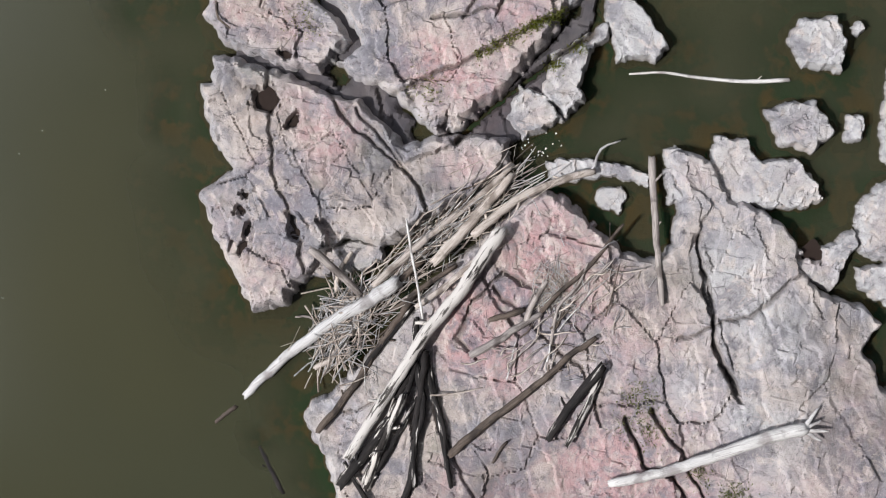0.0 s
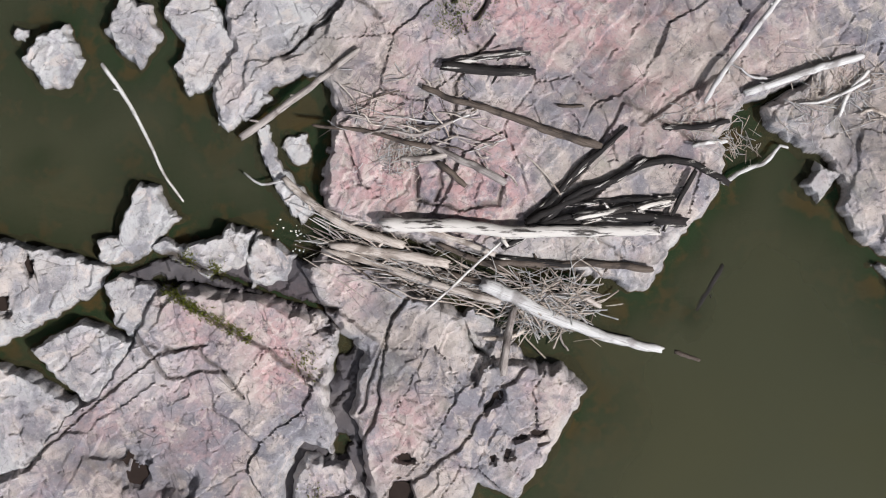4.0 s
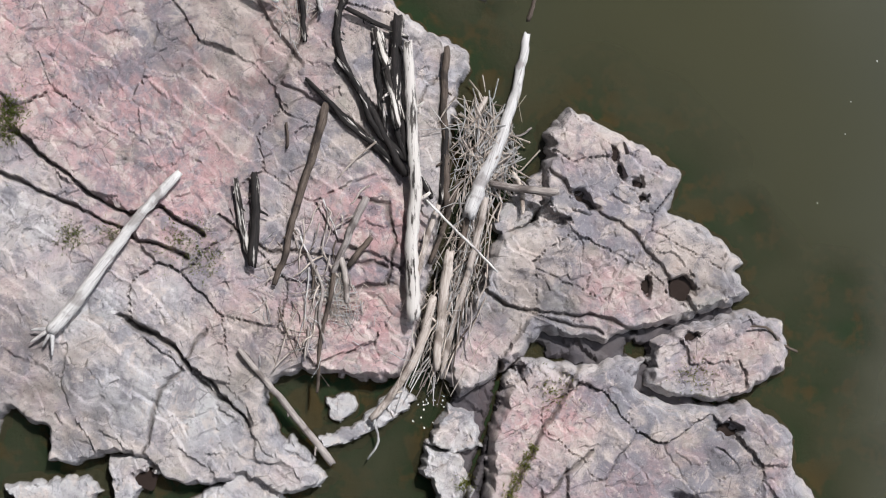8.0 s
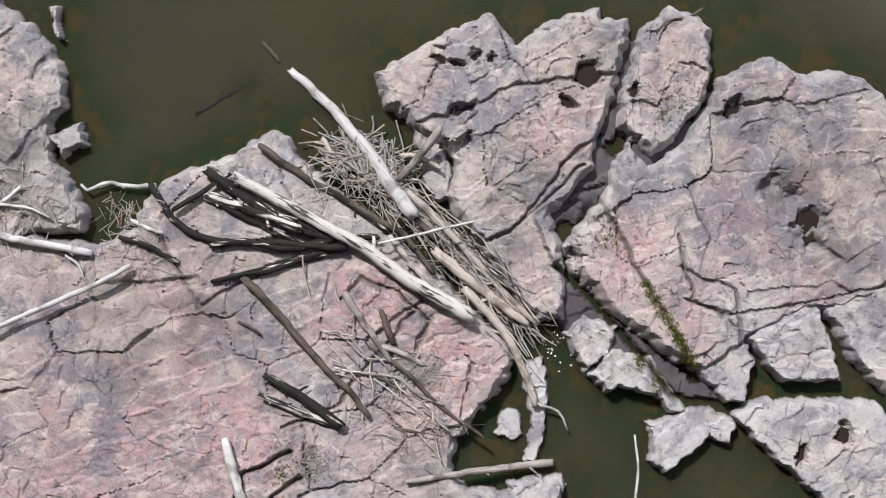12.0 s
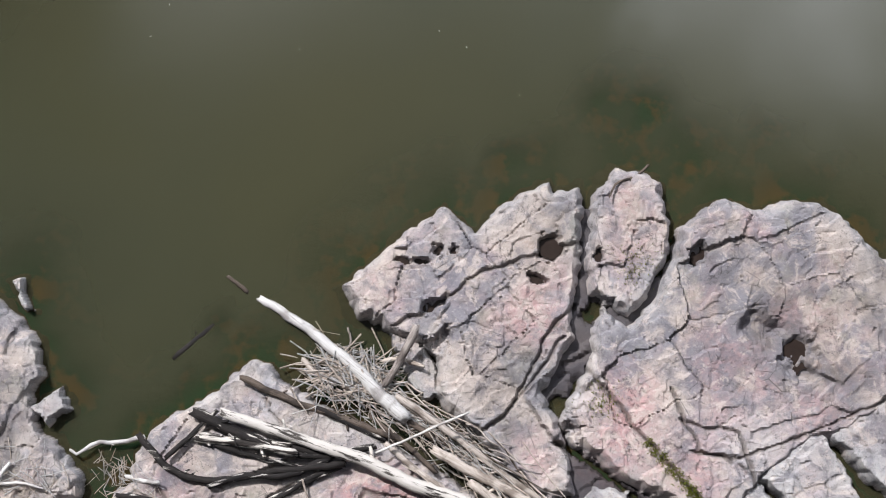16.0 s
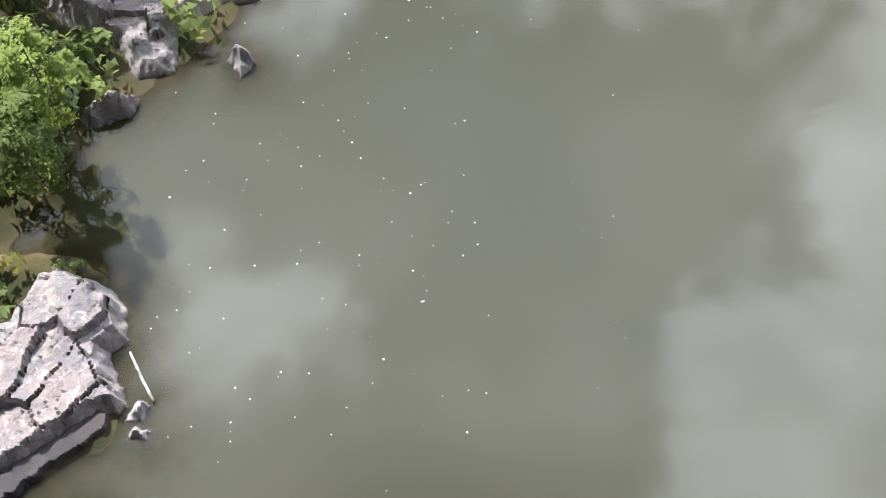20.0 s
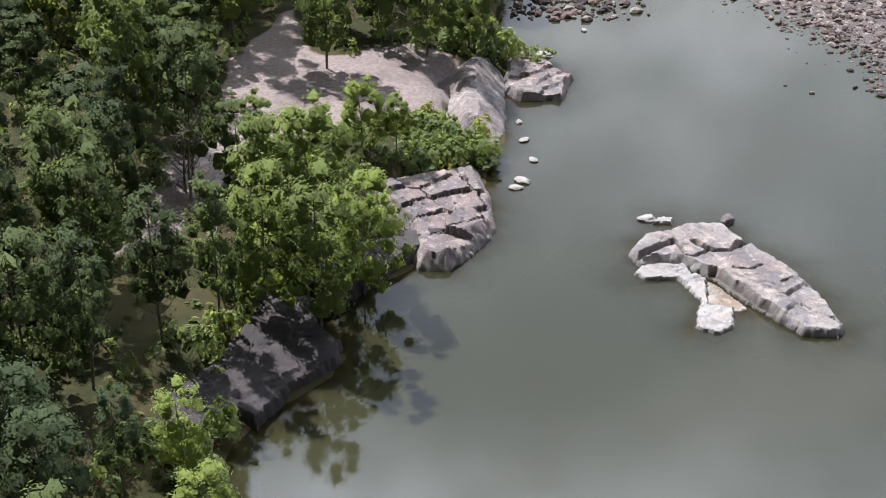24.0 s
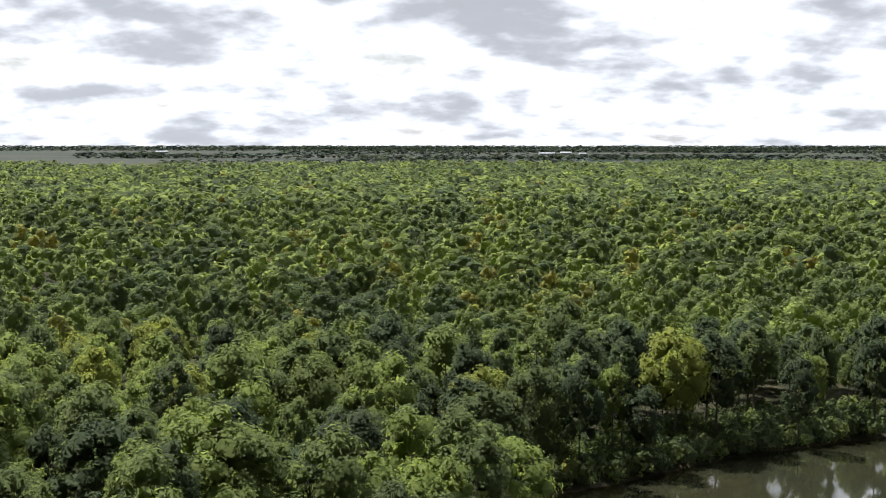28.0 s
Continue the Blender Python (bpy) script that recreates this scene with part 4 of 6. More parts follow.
slab("bank_rock", SHELF_ROCK, 0.95, "stepped pinkish granite shelf at the river", res=0.11, seed=210, rough=0.6, small=0.35, block=1.5, groove=2.2, steep=1.2, tilt=(-0.10, 0.0), strike=30, mat=BANK_ROCK, rim_pale=0.4, ledge=0.09, lip=0.16, blush=0.25, wander=0.12)
slab("bank_rock", POINT_ROCK, 1.35, "rounded grey granite knoll above the river", res=0.15, seed=211, rough=0.5, small=0.3, block=2.2, steep=0.8, mat=BANK_ROCK, rim_pale=0.4, ledge=0.09, lip=0.16, blush=0.25, wander=0.12, pale=0.15)
slab("bank_rock", POINT_TIP, 0.5, "low reddish granite point in the river", res=0.14, seed=212, rough=0.4, small=0.4, block=1.0, mat=BANK_ROCK, rim_pale=0.4, ledge=0.09, lip=0.16, blush=0.25, wander=0.12)
slab("river_island", RIVER_ISLAND, 0.42, "long pinkish-grey granite islet in the river", res=0.09, seed=213, rough=0.30, small=0.3, block=2.2, groove=1.0, steep=1.4, strike=-42, tilt=(-0.03, -0.03), mat=BANK_ROCK, rim_pale=0.5, ledge=0.07, lip=0.2, blush=0.1, wander=0.15, pale=0.2)
slab("river_island", ISLAND_SHELF, 0.12, "pale granite shelf awash beside the islet", res=0.12, seed=214, rough=0.12, pale=0.7, mat=BANK_ROCK, rim_pale=0.4, ledge=0.09, lip=0.16, blush=0.25, wander=0.12)
slab("bank_block", [(11.8, 66.2), (12.2, 66.7), (13.1, 66.8), (12.9, 66.2)], 0.12, "small pale rock awash behind the islet", res=0.08, seed=215, rough=0.1, pale=0.7, mat=BANK_ROCK)
slab("river_island", [(13.9, 60.5), (13.6, 58.3), (13.7, 57.3), (15.4, 57.8), (15.9, 59.0), (15.1, 60.8)], 0.05, "silt-covered shelf awash against the islet", res=0.12, seed=216, rough=0.04, ledge=0.02, mat=SILT_ROCK)


# ---- water and ground ----
RIVER = SHORE + [(120, 218), (420, 330), (900, 400), (900, -300), (-300, -300), (-300, -60), (-60, -10), (-22, 8)]
PONDS = [[(236, 940), (250, 935), (272, 985), (268, 1010), (240, 1000)]]


def spread(lo, hi, fine_lo, fine_hi, step, grow):
    """Numbers from lo to hi, evenly spaced in the fine stretch and ever wider outside it."""
    mid = list(np.arange(fine_lo, fine_hi, step))
    gap, v, up = step, mid[-1], []
    while v < hi:
        gap *= grow
        v = min(v + gap, hi)
        up.append(v)
    gap, v, down = step, fine_lo, []
    while v > lo:
        gap *= grow
        v = max(v - gap, lo)
        down.append(v)
    return np.array(down[::-1] + mid + up)


# weedy shoals under the surface: x, y, reach, height of the crest
SHOALS = [(5.6, 9.6, 2.4, -0.08), (7.4, 8.6, 1.8, -0.1), (2.2, 8.2, 1.6, -0.18), (-0.8, 7.4, 1.4, -0.3), (-6.2, 3.8, 0.9, -0.3), (9.5, 8.6, 1.8, -0.3), (6.5, -10.5, 2.2, -0.12),
          (4.0, -9.0, 1.6, -0.1), (9.8, -6.5, 1.6, -0.25), (11.0, -1.9, 1.2, -0.15)]


def land(x, y):
    d = np.minimum(-inside(RIVER, x + 0.8 * fbm(x * 0.25, y * 0.25, 3, 5), y + 0.8 * fbm(x * 0.25 + 5, y * 0.25, 3, 6)), 400)
    for pond in PONDS:
        d = np.minimum(d, -inside(pond, x, y))
    shore = np.clip(d, -3, 6)
    z = np.where(d > 0, 0.08 + 0.22 * shore + 0.25 * fbm(x * 0.12, y * 0.12, 4, 8) * np.clip(d / 4, 0, 1), 0.45 * shore - 0.05)
    rocks = np.full(x.shape, -99.0)
    near = (np.abs(x) < 22) & (np.abs(y) < 22)
    for outline, _ in SLABS:
        lo, hi = np.min(outline, 0) - 4, np.max(outline, 0) + 4
        m = (x > lo[0]) & (x < hi[0]) & (y > lo[1]) & (y < hi[1])
        if m.any():
            rocks[m] = np.maximum(rocks[m], inside(outline, x[m], y[m]))
    bed = -0.12 + 0.30 * np.minimum(rocks, 0) + 0.26 * fbm(x * 0.9, y * 0.9, 4, 15)
    for sx, sy, reach, crest in SHOALS:
        bed = np.maximum(bed, crest - 0.9 * ((x - sx) ** 2 + (y - sy) ** 2) / reach**2 + 0.3 * fbm(x * 1.3, y * 1.3, 4, 17))
    z = np.where(d < 0, np.maximum(z, np.maximum(bed, -1.9)), z)
    z = np.where(d < 0, np.minimum(z, -0.06), np.where(rocks > 0.25, np.minimum(z, 0.0), z))
    return d, z


def ground_shape(x, y):
    d, z = land(x, y)
    bare = np.clip(inside(CLEARING, x + 0.9 * fbm(x * 0.5, y * 0.5, 3, 51), y + 1.4 * fbm(x * 0.5 + 7, y * 0.5, 3, 52)) / 1.2 + 0.6, 0, 1) * (d > 0)
    far = np.clip((y - 1500 - 260 * fbm(x * 0.002, y * 0.002, 3, 9)) / 120, 0, 1)
    return z, bare, np.clip(-d * 2 + 0.3, 0, 1), far


ground = new("ground", grid_mesh("ground", spread(-4200, 4200, -24, 24, 0.7, 1.12), spread(-400, 4900, -16, 130, 0.7, 1.08), ground_shape, None, GROUND))
tagged(ground, "wooded river bank, silty river bed and distant farmland", "ground", kind="structure")


def water_shape(x, y):
    d, z = land(x, y)
    return 0.0 * x, np.exp(np.minimum(z, 0) / 0.32) * (np.hypot(x, y) < 260), 0 * x, 0 * x


water_mesh = grid_mesh("water", spread(-900, 900, -16, 16, 0.45, 1.13), spread(-300, 1100, -16, 70, 0.45, 1.08), water_shape, None, WATER)
water_mesh.color_attributes[0].name = "shallow"
tagged(new("water", water_mesh), "murky olive river, smooth and reflecting broken cloud", "river", kind="structure")


# ---- driftwood ----
DRIFT = [
    ([(1.18, -1.46), (0.10, -1.05), (-0.76, -0.72), (-2.35, 0.04), (-3.85, 0.55), (-4.99, 0.97), (-5.96, 1.29)], 0.39, 0.27, PATCHED, "driftwood_log", "long bleached driftwood trunk, dark underneath, across the jam", (0.25, 0.12), "s"),
    ([(-5.04, 4.52), (-4.24, 4.01), (-3.57, 3.53), (-2.40, 2.54), (-1.60, 1.66), (-0.87, 1.01)], 0.23, 0.42, BLEACHED, "driftwood_log", "thick pale barkless trunk, one end sunk in the river", (-9.0, 0.4), "fat"),
    ([(-5.44, 2.25), (-4.24, 1.65), (-2.72, 1.10), (-1.18, 0.49)], 0.20, 0.20, BROWN_WOOD, "driftwood_log", "dark brown driftwood log on the jam", (0.05, 0.3), ""),
    ([(-6.64, 0.59), (-5.30, 0.45), (-3.91, 0.16)], 0.23, 0.27, CHAR_WORN, "driftwood_log", "charred log with worn white patches", (0.05, 0.1), ""),
    ([(-6.73, 1.32), (-5.78, 0.86), (-4.41, 0.27)], 0.31, 0.23, CHARRED, "driftwood_log", "charred black driftwood log", (0.1, 0.1), ""),
    ([(-6.16, 1.02), (-4.84, 0.53), (-3.68, 0.07), (-2.36, 0.07)], 0.22, 0.16, CHARRED, "driftwood_log", "charred black driftwood log", (0.05, 0.15), ""),
    ([(-8.24, 0.73), (-7.43, -0.18), (-6.27, -0.55), (-4.53, -0.35), (-2.60, -0.18)], 0.19, 0.20, CHARRED, "driftwood_log", "long crooked charred log", (0.1, 0.2), ""),
    ([(-10.26, 0.36), (-10.02, 0.22), (-9.55, 0.53), (-8.89, 0.53), (-8.19, 0.68)], 0.09, 0.14, BLEACHED, "driftwood_branch", "crooked bleached branch hanging over the water", (0.3, 0.2), ""),
    ([(-6.12, -1.70), (-4.61, -1.04), (-3.46, -0.57), (-2.71, -0.25)], 0.14, 0.13, CHARRED, "driftwood_branch", "thin charred branch lying on the rock", (0.05, 0.15), ""),
    ([(-5.25, -1.43), (-4.20, -2.22), (-2.80, -3.39), (-1.93, -3.99), (-1.17, -4.66)], 0.25, 0.16, BROWN_WOOD, "driftwood_log", "grey-black driftwood log lying on pink rock", (0.15, 0.1), ""),
    ([(-4.23, -4.02), (-3.11, -4.40), (-1.90, -5.02)], 0.22, 0.31, CHARRED, "driftwood_log", "short charred log on pink rock", (0.05, 0.1), ""),
    ([(-4.28, -4.53), (-3.48, -4.75), (-2.15, -5.01)], 0.16, 0.19, CHAR_WORN, "driftwood_log", "charred log with worn white patches", (0.2, 0.1), ""),
    ([(-5.01, -5.92), (-4.32, -7.39), (-3.47, -8.80), (-2.76, -9.92), (-2.31, -10.90)], 0.27, 0.38, BLEACHED, "driftwood_log", "bleached driftwood trunk with a splayed root end", (0.1, 0.1), "root"),
    ([(0.10, -6.25), (1.07, -5.96), (2.12, -5.64), (4.08, -5.12)], 0.16, 0.23, GREY_WOOD, "driftwood_log", "grey weathered pole at the water", (0.1, 0.15), ""),
    ([(-12.94, -4.87), (-12.02, -4.16), (-10.49, -3.12), (-9.25, -2.32), (-8.33, -1.61)], 0.14, 0.14, BLEACHED, "driftwood_log", "long thin bleached pole casting a shadow", (0.35, 0.3), ""),
    ([(-12.94, -1.35), (-11.75, -1.43), (-10.75, -1.46), (-9.51, -1.47)], 0.20, 0.20, BLEACHED, "driftwood_log", "bleached driftwood log with a side branch", (0.1, 0.15), ""),
    ([(-10.22, -1.65), (-9.81, -1.87), (-9.64, -2.18), (-9.44, -2.37)], 0.08, 0.06, BLEACHED, "driftwood_branch", "thin forked bleached branch on rock", (0.2, 0.05), ""),
    ([(-0.58, 3.57), (-0.98, 2.74), (-1.53, 1.94)], 0.25, 0.19, GREY_WOOD, "driftwood_log", "short grey log end over the jam", (0.4, 0.45), ""),
    ([(2.97, -1.37), (1.84, -0.60), (0.92, 0.15), (-0.20, 0.99), (-1.19, 1.68)], 0.17, 0.19, TAN_WOOD, "driftwood_log", "long tan driftwood log in the jam", (0.45, 0.55), ""),
    ([(2.71, -1.42), (1.80, -0.95), (0.88, -0.44), (-0.17, 0.18)], 0.23, 0.31, TAN_WOOD, "driftwood_log", "tan driftwood log in the jam", (0.35, 0.5), ""),
    ([(-0.20, 0.50), (-1.10, 1.18), (-1.92, 1.88)], 0.19, 0.16, BROWN_WOOD, "driftwood_log", "dark driftwood log in the jam", (0.4, 0.4), ""),
    ([(3.32, -3.64), (2.92, -2.87), (2.11, -1.75), (1.48, -1.22), (0.81, -0.72)], 0.19, 0.25, TAN_WOOD, "driftwood_log", "twisted tan root reaching into the channel", (0.15, 0.45), ""),
    ([(4.33, -4.16), (3.99, -3.68), (3.38, -3.57), (3.21, -3.43)], 0.06, 0.09, BLEACHED, "driftwood_branch", "thin white branch over the channel", (0.3, 0.25), ""),
    ([(0.83, 1.16), (0.01, 0.84), (-0.85, 0.47), (-1.72, 0.12)], 0.06, 0.08, BLEACHED, "driftwood_branch", "thin white stick lying over the jam", (0.75, 0.8), ""),
    ([(-2.42, -1.40), (-1.86, -2.06), (-1.23, -2.67), (-0.85, -3.06)], 0.23, 0.16, GREY_WOOD, "driftwood_log", "rotten split log among sticks", (0.08, 0.1), ""),
    ([(-1.35, -1.69), (-1.12, -2.14), (-0.86, -2.57)], 0.17, 0.19, BROWN_WOOD, "driftwood_log", "short rotten log among the sticks", (0.1, 0.1), ""),
    ([(-1.23, -2.67), (-0.53, -2.79), (0.06, -2.98)], 0.19, 0.14, GREY_WOOD, "driftwood_log", "rotten grey log among the sticks", (0.1, 0.12), ""),
    ([(-1.65, -3.48), (-0.63, -3.45), (0.09, -3.86), (0.79, -3.98)], 0.11, 0.08, GREY_WOOD, "driftwood_branch", "grey stick on the rock", (0.1, 0.05), ""),
    ([(-0.82, -3.02), (-0.14, -3.44), (0.73, -4.05), (2.04, -4.70)], 0.14, 0.09, BROWN_WOOD, "driftwood_branch", "dark brown stick on the rock", (0.15, 0.1), ""),
    ([(-8.83, -0.90), (-8.09, -1.02), (-7.08, -1.33)], 0.17, 0.14, CHARRED, "driftwood_log", "charred log end near the water", (0.1, 0.05), ""),
    ([(-8.64, -0.40), (-8.19, -0.51), (-7.62, -0.58)], 0.14, 0.11, BLEACHED, "driftwood_branch", "short bleached stick near the water", (0.1, 0.1), ""),
    ([(-7.48, 0.07), (-6.79, 0.67), (-6.08, 1.34)], 0.16, 0.14, CHARRED, "driftwood_branch", "charred black branch beside the jam", (0.25, 0.2), ""),
    ([(-1.48, 0.38), (-0.75, -0.27), (-0.08, -0.78), (0.82, -1.46)], 0.17, 0.19, TAN_WOOD, "driftwood_log", "tan driftwood log in the jam", (0.35, 0.35), ""),
    ([(-3.39, 1.37), (-2.50, 0.94), (-1.50, 0.46)], 0.16, 0.16, CHARRED, "driftwood_log", "charred driftwood log at the edge of the jam", (0.25, 0.3), ""),
    ([(-1.91, 1.14), (-0.86, 0.27), (-0.11, -0.46)], 0.14, 0.16, BROWN_WOOD, "driftwood_log", "dark driftwood log in the jam", (0.3, 0.35), ""),
    ([(-1.53, 2.65), (-1.05, 2.71), (-0.38, 2.45)], 0.16, 0.11, TAN_WOOD, "driftwood_log", "tan stub at the head of the jam", (0.3, 0.3), ""),
    ([(-3.79, 2.75), (-3.48, 2.41), (-3.13, 2.28)], 0.17, 0.13, TAN_WOOD, "driftwood_branch", "forked tan stub at the twig heap", (0.3, 0.3), ""),
    ([(-2.53, 3.62), (-2.45, 3.26), (-2.54, 2.95)], 0.06, 0.06, GREY_WOOD, "driftwood_branch", "thin grey stick over water", (0.15, 0.2), ""),
    ([(6.24, -4.00), (6.49, -4.90), (6.58, -5.84), (6.74, -7.09), (7.10, -8.45)], 0.06, 0.13, BLEACHED, "driftwood_branch", "long pale branch floating in the channel", (-8.0, -8.0), "float"),
    ([(-12.93, -0.90), (-12.23, -0.54), (-11.73, 0.02)], 0.13, 0.11, BLEACHED, "driftwood_branch", "bleached branch on the rock", (0.1, 0.15), ""),
    ([(-12.85, -0.66), (-12.06, -0.55), (-11.41, -0.53), (-10.82, -0.70)], 0.11, 0.06, BLEACHED, "driftwood_branch", "bleached branch on the rock", (0.2, 0.1), ""),
    ([(-13.22, 0.87), (-12.72, 0.17), (-12.30, 0.15)], 0.11, 0.09, TAN_WOOD, "driftwood_branch", "tan branch on the rock", (0.2, 0.1), ""),
    ([(-5.21, -2.66), (-4.83, -2.77), (-4.54, -2.92)], 0.09, 0.08, BROWN_WOOD, "driftwood_branch", "dark bark piece on the rock", (0.05, 0.05), ""),
    ([(6.05, 8.06), (5.63, 7.70), (5.12, 7.52), (4.86, 7.07)], 0.09, 0.06, BROWN_WOOD, "driftwood_branch", "dark crooked branch at the water", (0.1, 0.1), ""),
    ([(-9.46, 19.25), (-9.05, 18.41), (-8.57, 17.55)], 0.08, 0.10, BLEACHED, "driftwood_log", "thin bleached log beside the bank rocks", (-8.0, 0.1), ""),
    ([(-5.93, 5.16), (-5.74, 5.00), (-5.36, 4.69)], 0.11, 0.14, BROWN_WOOD, "driftwood_branch", "dark sunken root end just breaking the water", (-8.0, -8.0), "float"),
    ([(-7.45, 2.85), (-6.9, 3.32), (-6.35, 3.78)], 0.20, 0.17, CHARRED, "driftwood_log", "dark waterlogged log just under the surface", (-8.0, -8.0), "sunk"),
    ([(-4.02, 0.32), (-3.03, 0.09), (-1.77, 0.28)], 0.20, 0.19, CHARRED, "driftwood_log", "charred black driftwood log", (0.1, 0.2), ""),
    ([(-6.12, 0.41), (-5.00, 0.06), (-3.91, -0.22)], 0.16, 0.13, CHARRED, "driftwood_log", "charred black driftwood log", (0.05, 0.05), ""),
    ([(-2.59, -0.11), (-3.60, -0.58), (-4.59, -1.13), (-5.64, -1.45)], 0.17, 0.13, CHARRED, "driftwood_log", "charred black driftwood log", (0.1, 0.1), ""),
    ([(-2.95, 0.05), (-4.12, -0.43), (-5.40, -0.44), (-6.29, -0.72)], 0.22, 0.16, CHARRED, "driftwood_log", "charred black driftwood log", (0.1, 0.1), ""),
    ([(-4.06, 0.35), (-5.12, 0.43), (-6.53, 0.66)], 0.17, 0.25, CHAR_WORN, "driftwood_log", "charred log with worn white patches", (0.1, 0.1), ""),
]


def smooth_line(pts, count):
    """Evenly spaced places on a smooth line through the points."""
    pts = np.asarray(pts, float)
    p = np.vstack([2 * pts[0] - pts[1], pts, 2 * pts[-1] - pts[-2]])
    out = []
    for i in range(1, len(p) - 2):
        for t in np.linspace(0, 1, 12, endpoint=False):
            out.append(0.5 * (2 * p[i] + (p[i + 1] - p[i - 1]) * t + (2 * p[i - 1] - 5 * p[i] + 4 * p[i + 1] - p[i + 2]) * t * t
                              + (3 * p[i] - p[i - 1] - 3 * p[i + 1] + p[i + 2]) * t**3))
    out = np.array(out + [p[-2]])
    s = np.r_[0, np.cumsum(np.linalg.norm(np.diff(out, axis=0), axis=1))]
    k = np.linspace(0, s[-1], count)
    return np.stack([np.interp(k, s, out[:, j]) for j in range(out.shape[1])], -1)


def limb_arrays(line, r0, r1, seed, sides=9, lumps=0.16):
    """Skin round a line: an uneven, tapering, knotty limb with broken ends."""
    rng = np.random.default_rng(seed)
    line = np.asarray(line, float)
    n = len(line)
    ahead = np.gradient(line, axis=0)
    ahead /= np.linalg.norm(ahead, axis=1, keepdims=True)
    up = np.array([0, 0, 1.0]) if abs(ahead[n // 2, 2]) < 0.9 else np.array([1.0, 0, 0])
    side = np.cross(ahead, up)
    side /= np.linalg.norm(side, axis=1, keepdims=True)
    over = np.cross(side, ahead)
    a = np.arange(sides) * 2 * np.pi / sides
    t = np.linspace(0, 1, n)
    radius = r0 + (r1 - r0) * t
    ridge = 1 + lumps * (rng.random(sides) - 0.5)
    verts, faces = [], []
    for i in range(n):
        knot = 1 + lumps * 0.9 * (rng.random(sides) - 0.5)
        r = radius[i] * ridge * knot
        if i in (0, n - 1):
            r = r * 0.82
        jag = (rng.random(sides) - 0.5) * radius[i] * 1.3 * (i in (0, n - 1))
        verts.append(line[i] + np.cos(a)[:, None] * side[i] * r[:, None] + np.sin(a)[:, None] * over[i] * r[:, None] + jag[:, None] * ahead[i])
    for i in range(n - 1):
        for j in range(sides):
            k = (j + 1) % sides
            faces.append((i * sides + j, i * sides + k, (i + 1) * sides + k, (i + 1) * sides + j))
    verts = np.vstack(verts)
    base = len(verts)
    verts = np.vstack([verts, line[0] - ahead[0] * radius[0] * 0.1, line[-1] + ahead[-1] * radius[-1] * 0.1])
    for j in range(0, sides):
        k = (j + 1) % sides
        faces.append((base, base, k, j))
        faces.append((base + 1, base + 1, (n - 1) * sides + j, (n - 1) * sides + k))
    return verts, np.array(faces)


def limb_mesh(name, pieces, mat):
    """One mesh from limbs; doubled corners become triangles."""
    bm_v, bm_f, off = [], [], 0
    for v, f in pieces:
        bm_v.append(v)
        bm_f += [tuple(dict.fromkeys(int(i) + off for i in q)) for q in f]
        off += len(v)
    me = bpy.data.meshes.new(name)
    me.from_pydata(np.vstack(bm_v).tolist(), [], bm_f)
    me.polygons.foreach_set("use_smooth", [True] * len(me.polygons))
    me.materials.append(mat)
    return me


JAM = [(-4.4, 2.6), (-2.4, 2.6), (0.3, 0.6), (3.2, -1.2), (2.8, -1.9), (1.2, -1.6), (-1.4, 0.2), (-3.4, 1.2)]


def support_at(x, y):
    """Rock, water or the low heap of wood that fills the gap."""
    h = ground_at(x, y)
    heap = 0.25 * np.clip(inside(JAM, np.asarray(x, float), np.asarray(y, float)) / 0.5, 0, 1)
    return np.maximum(h, heap)


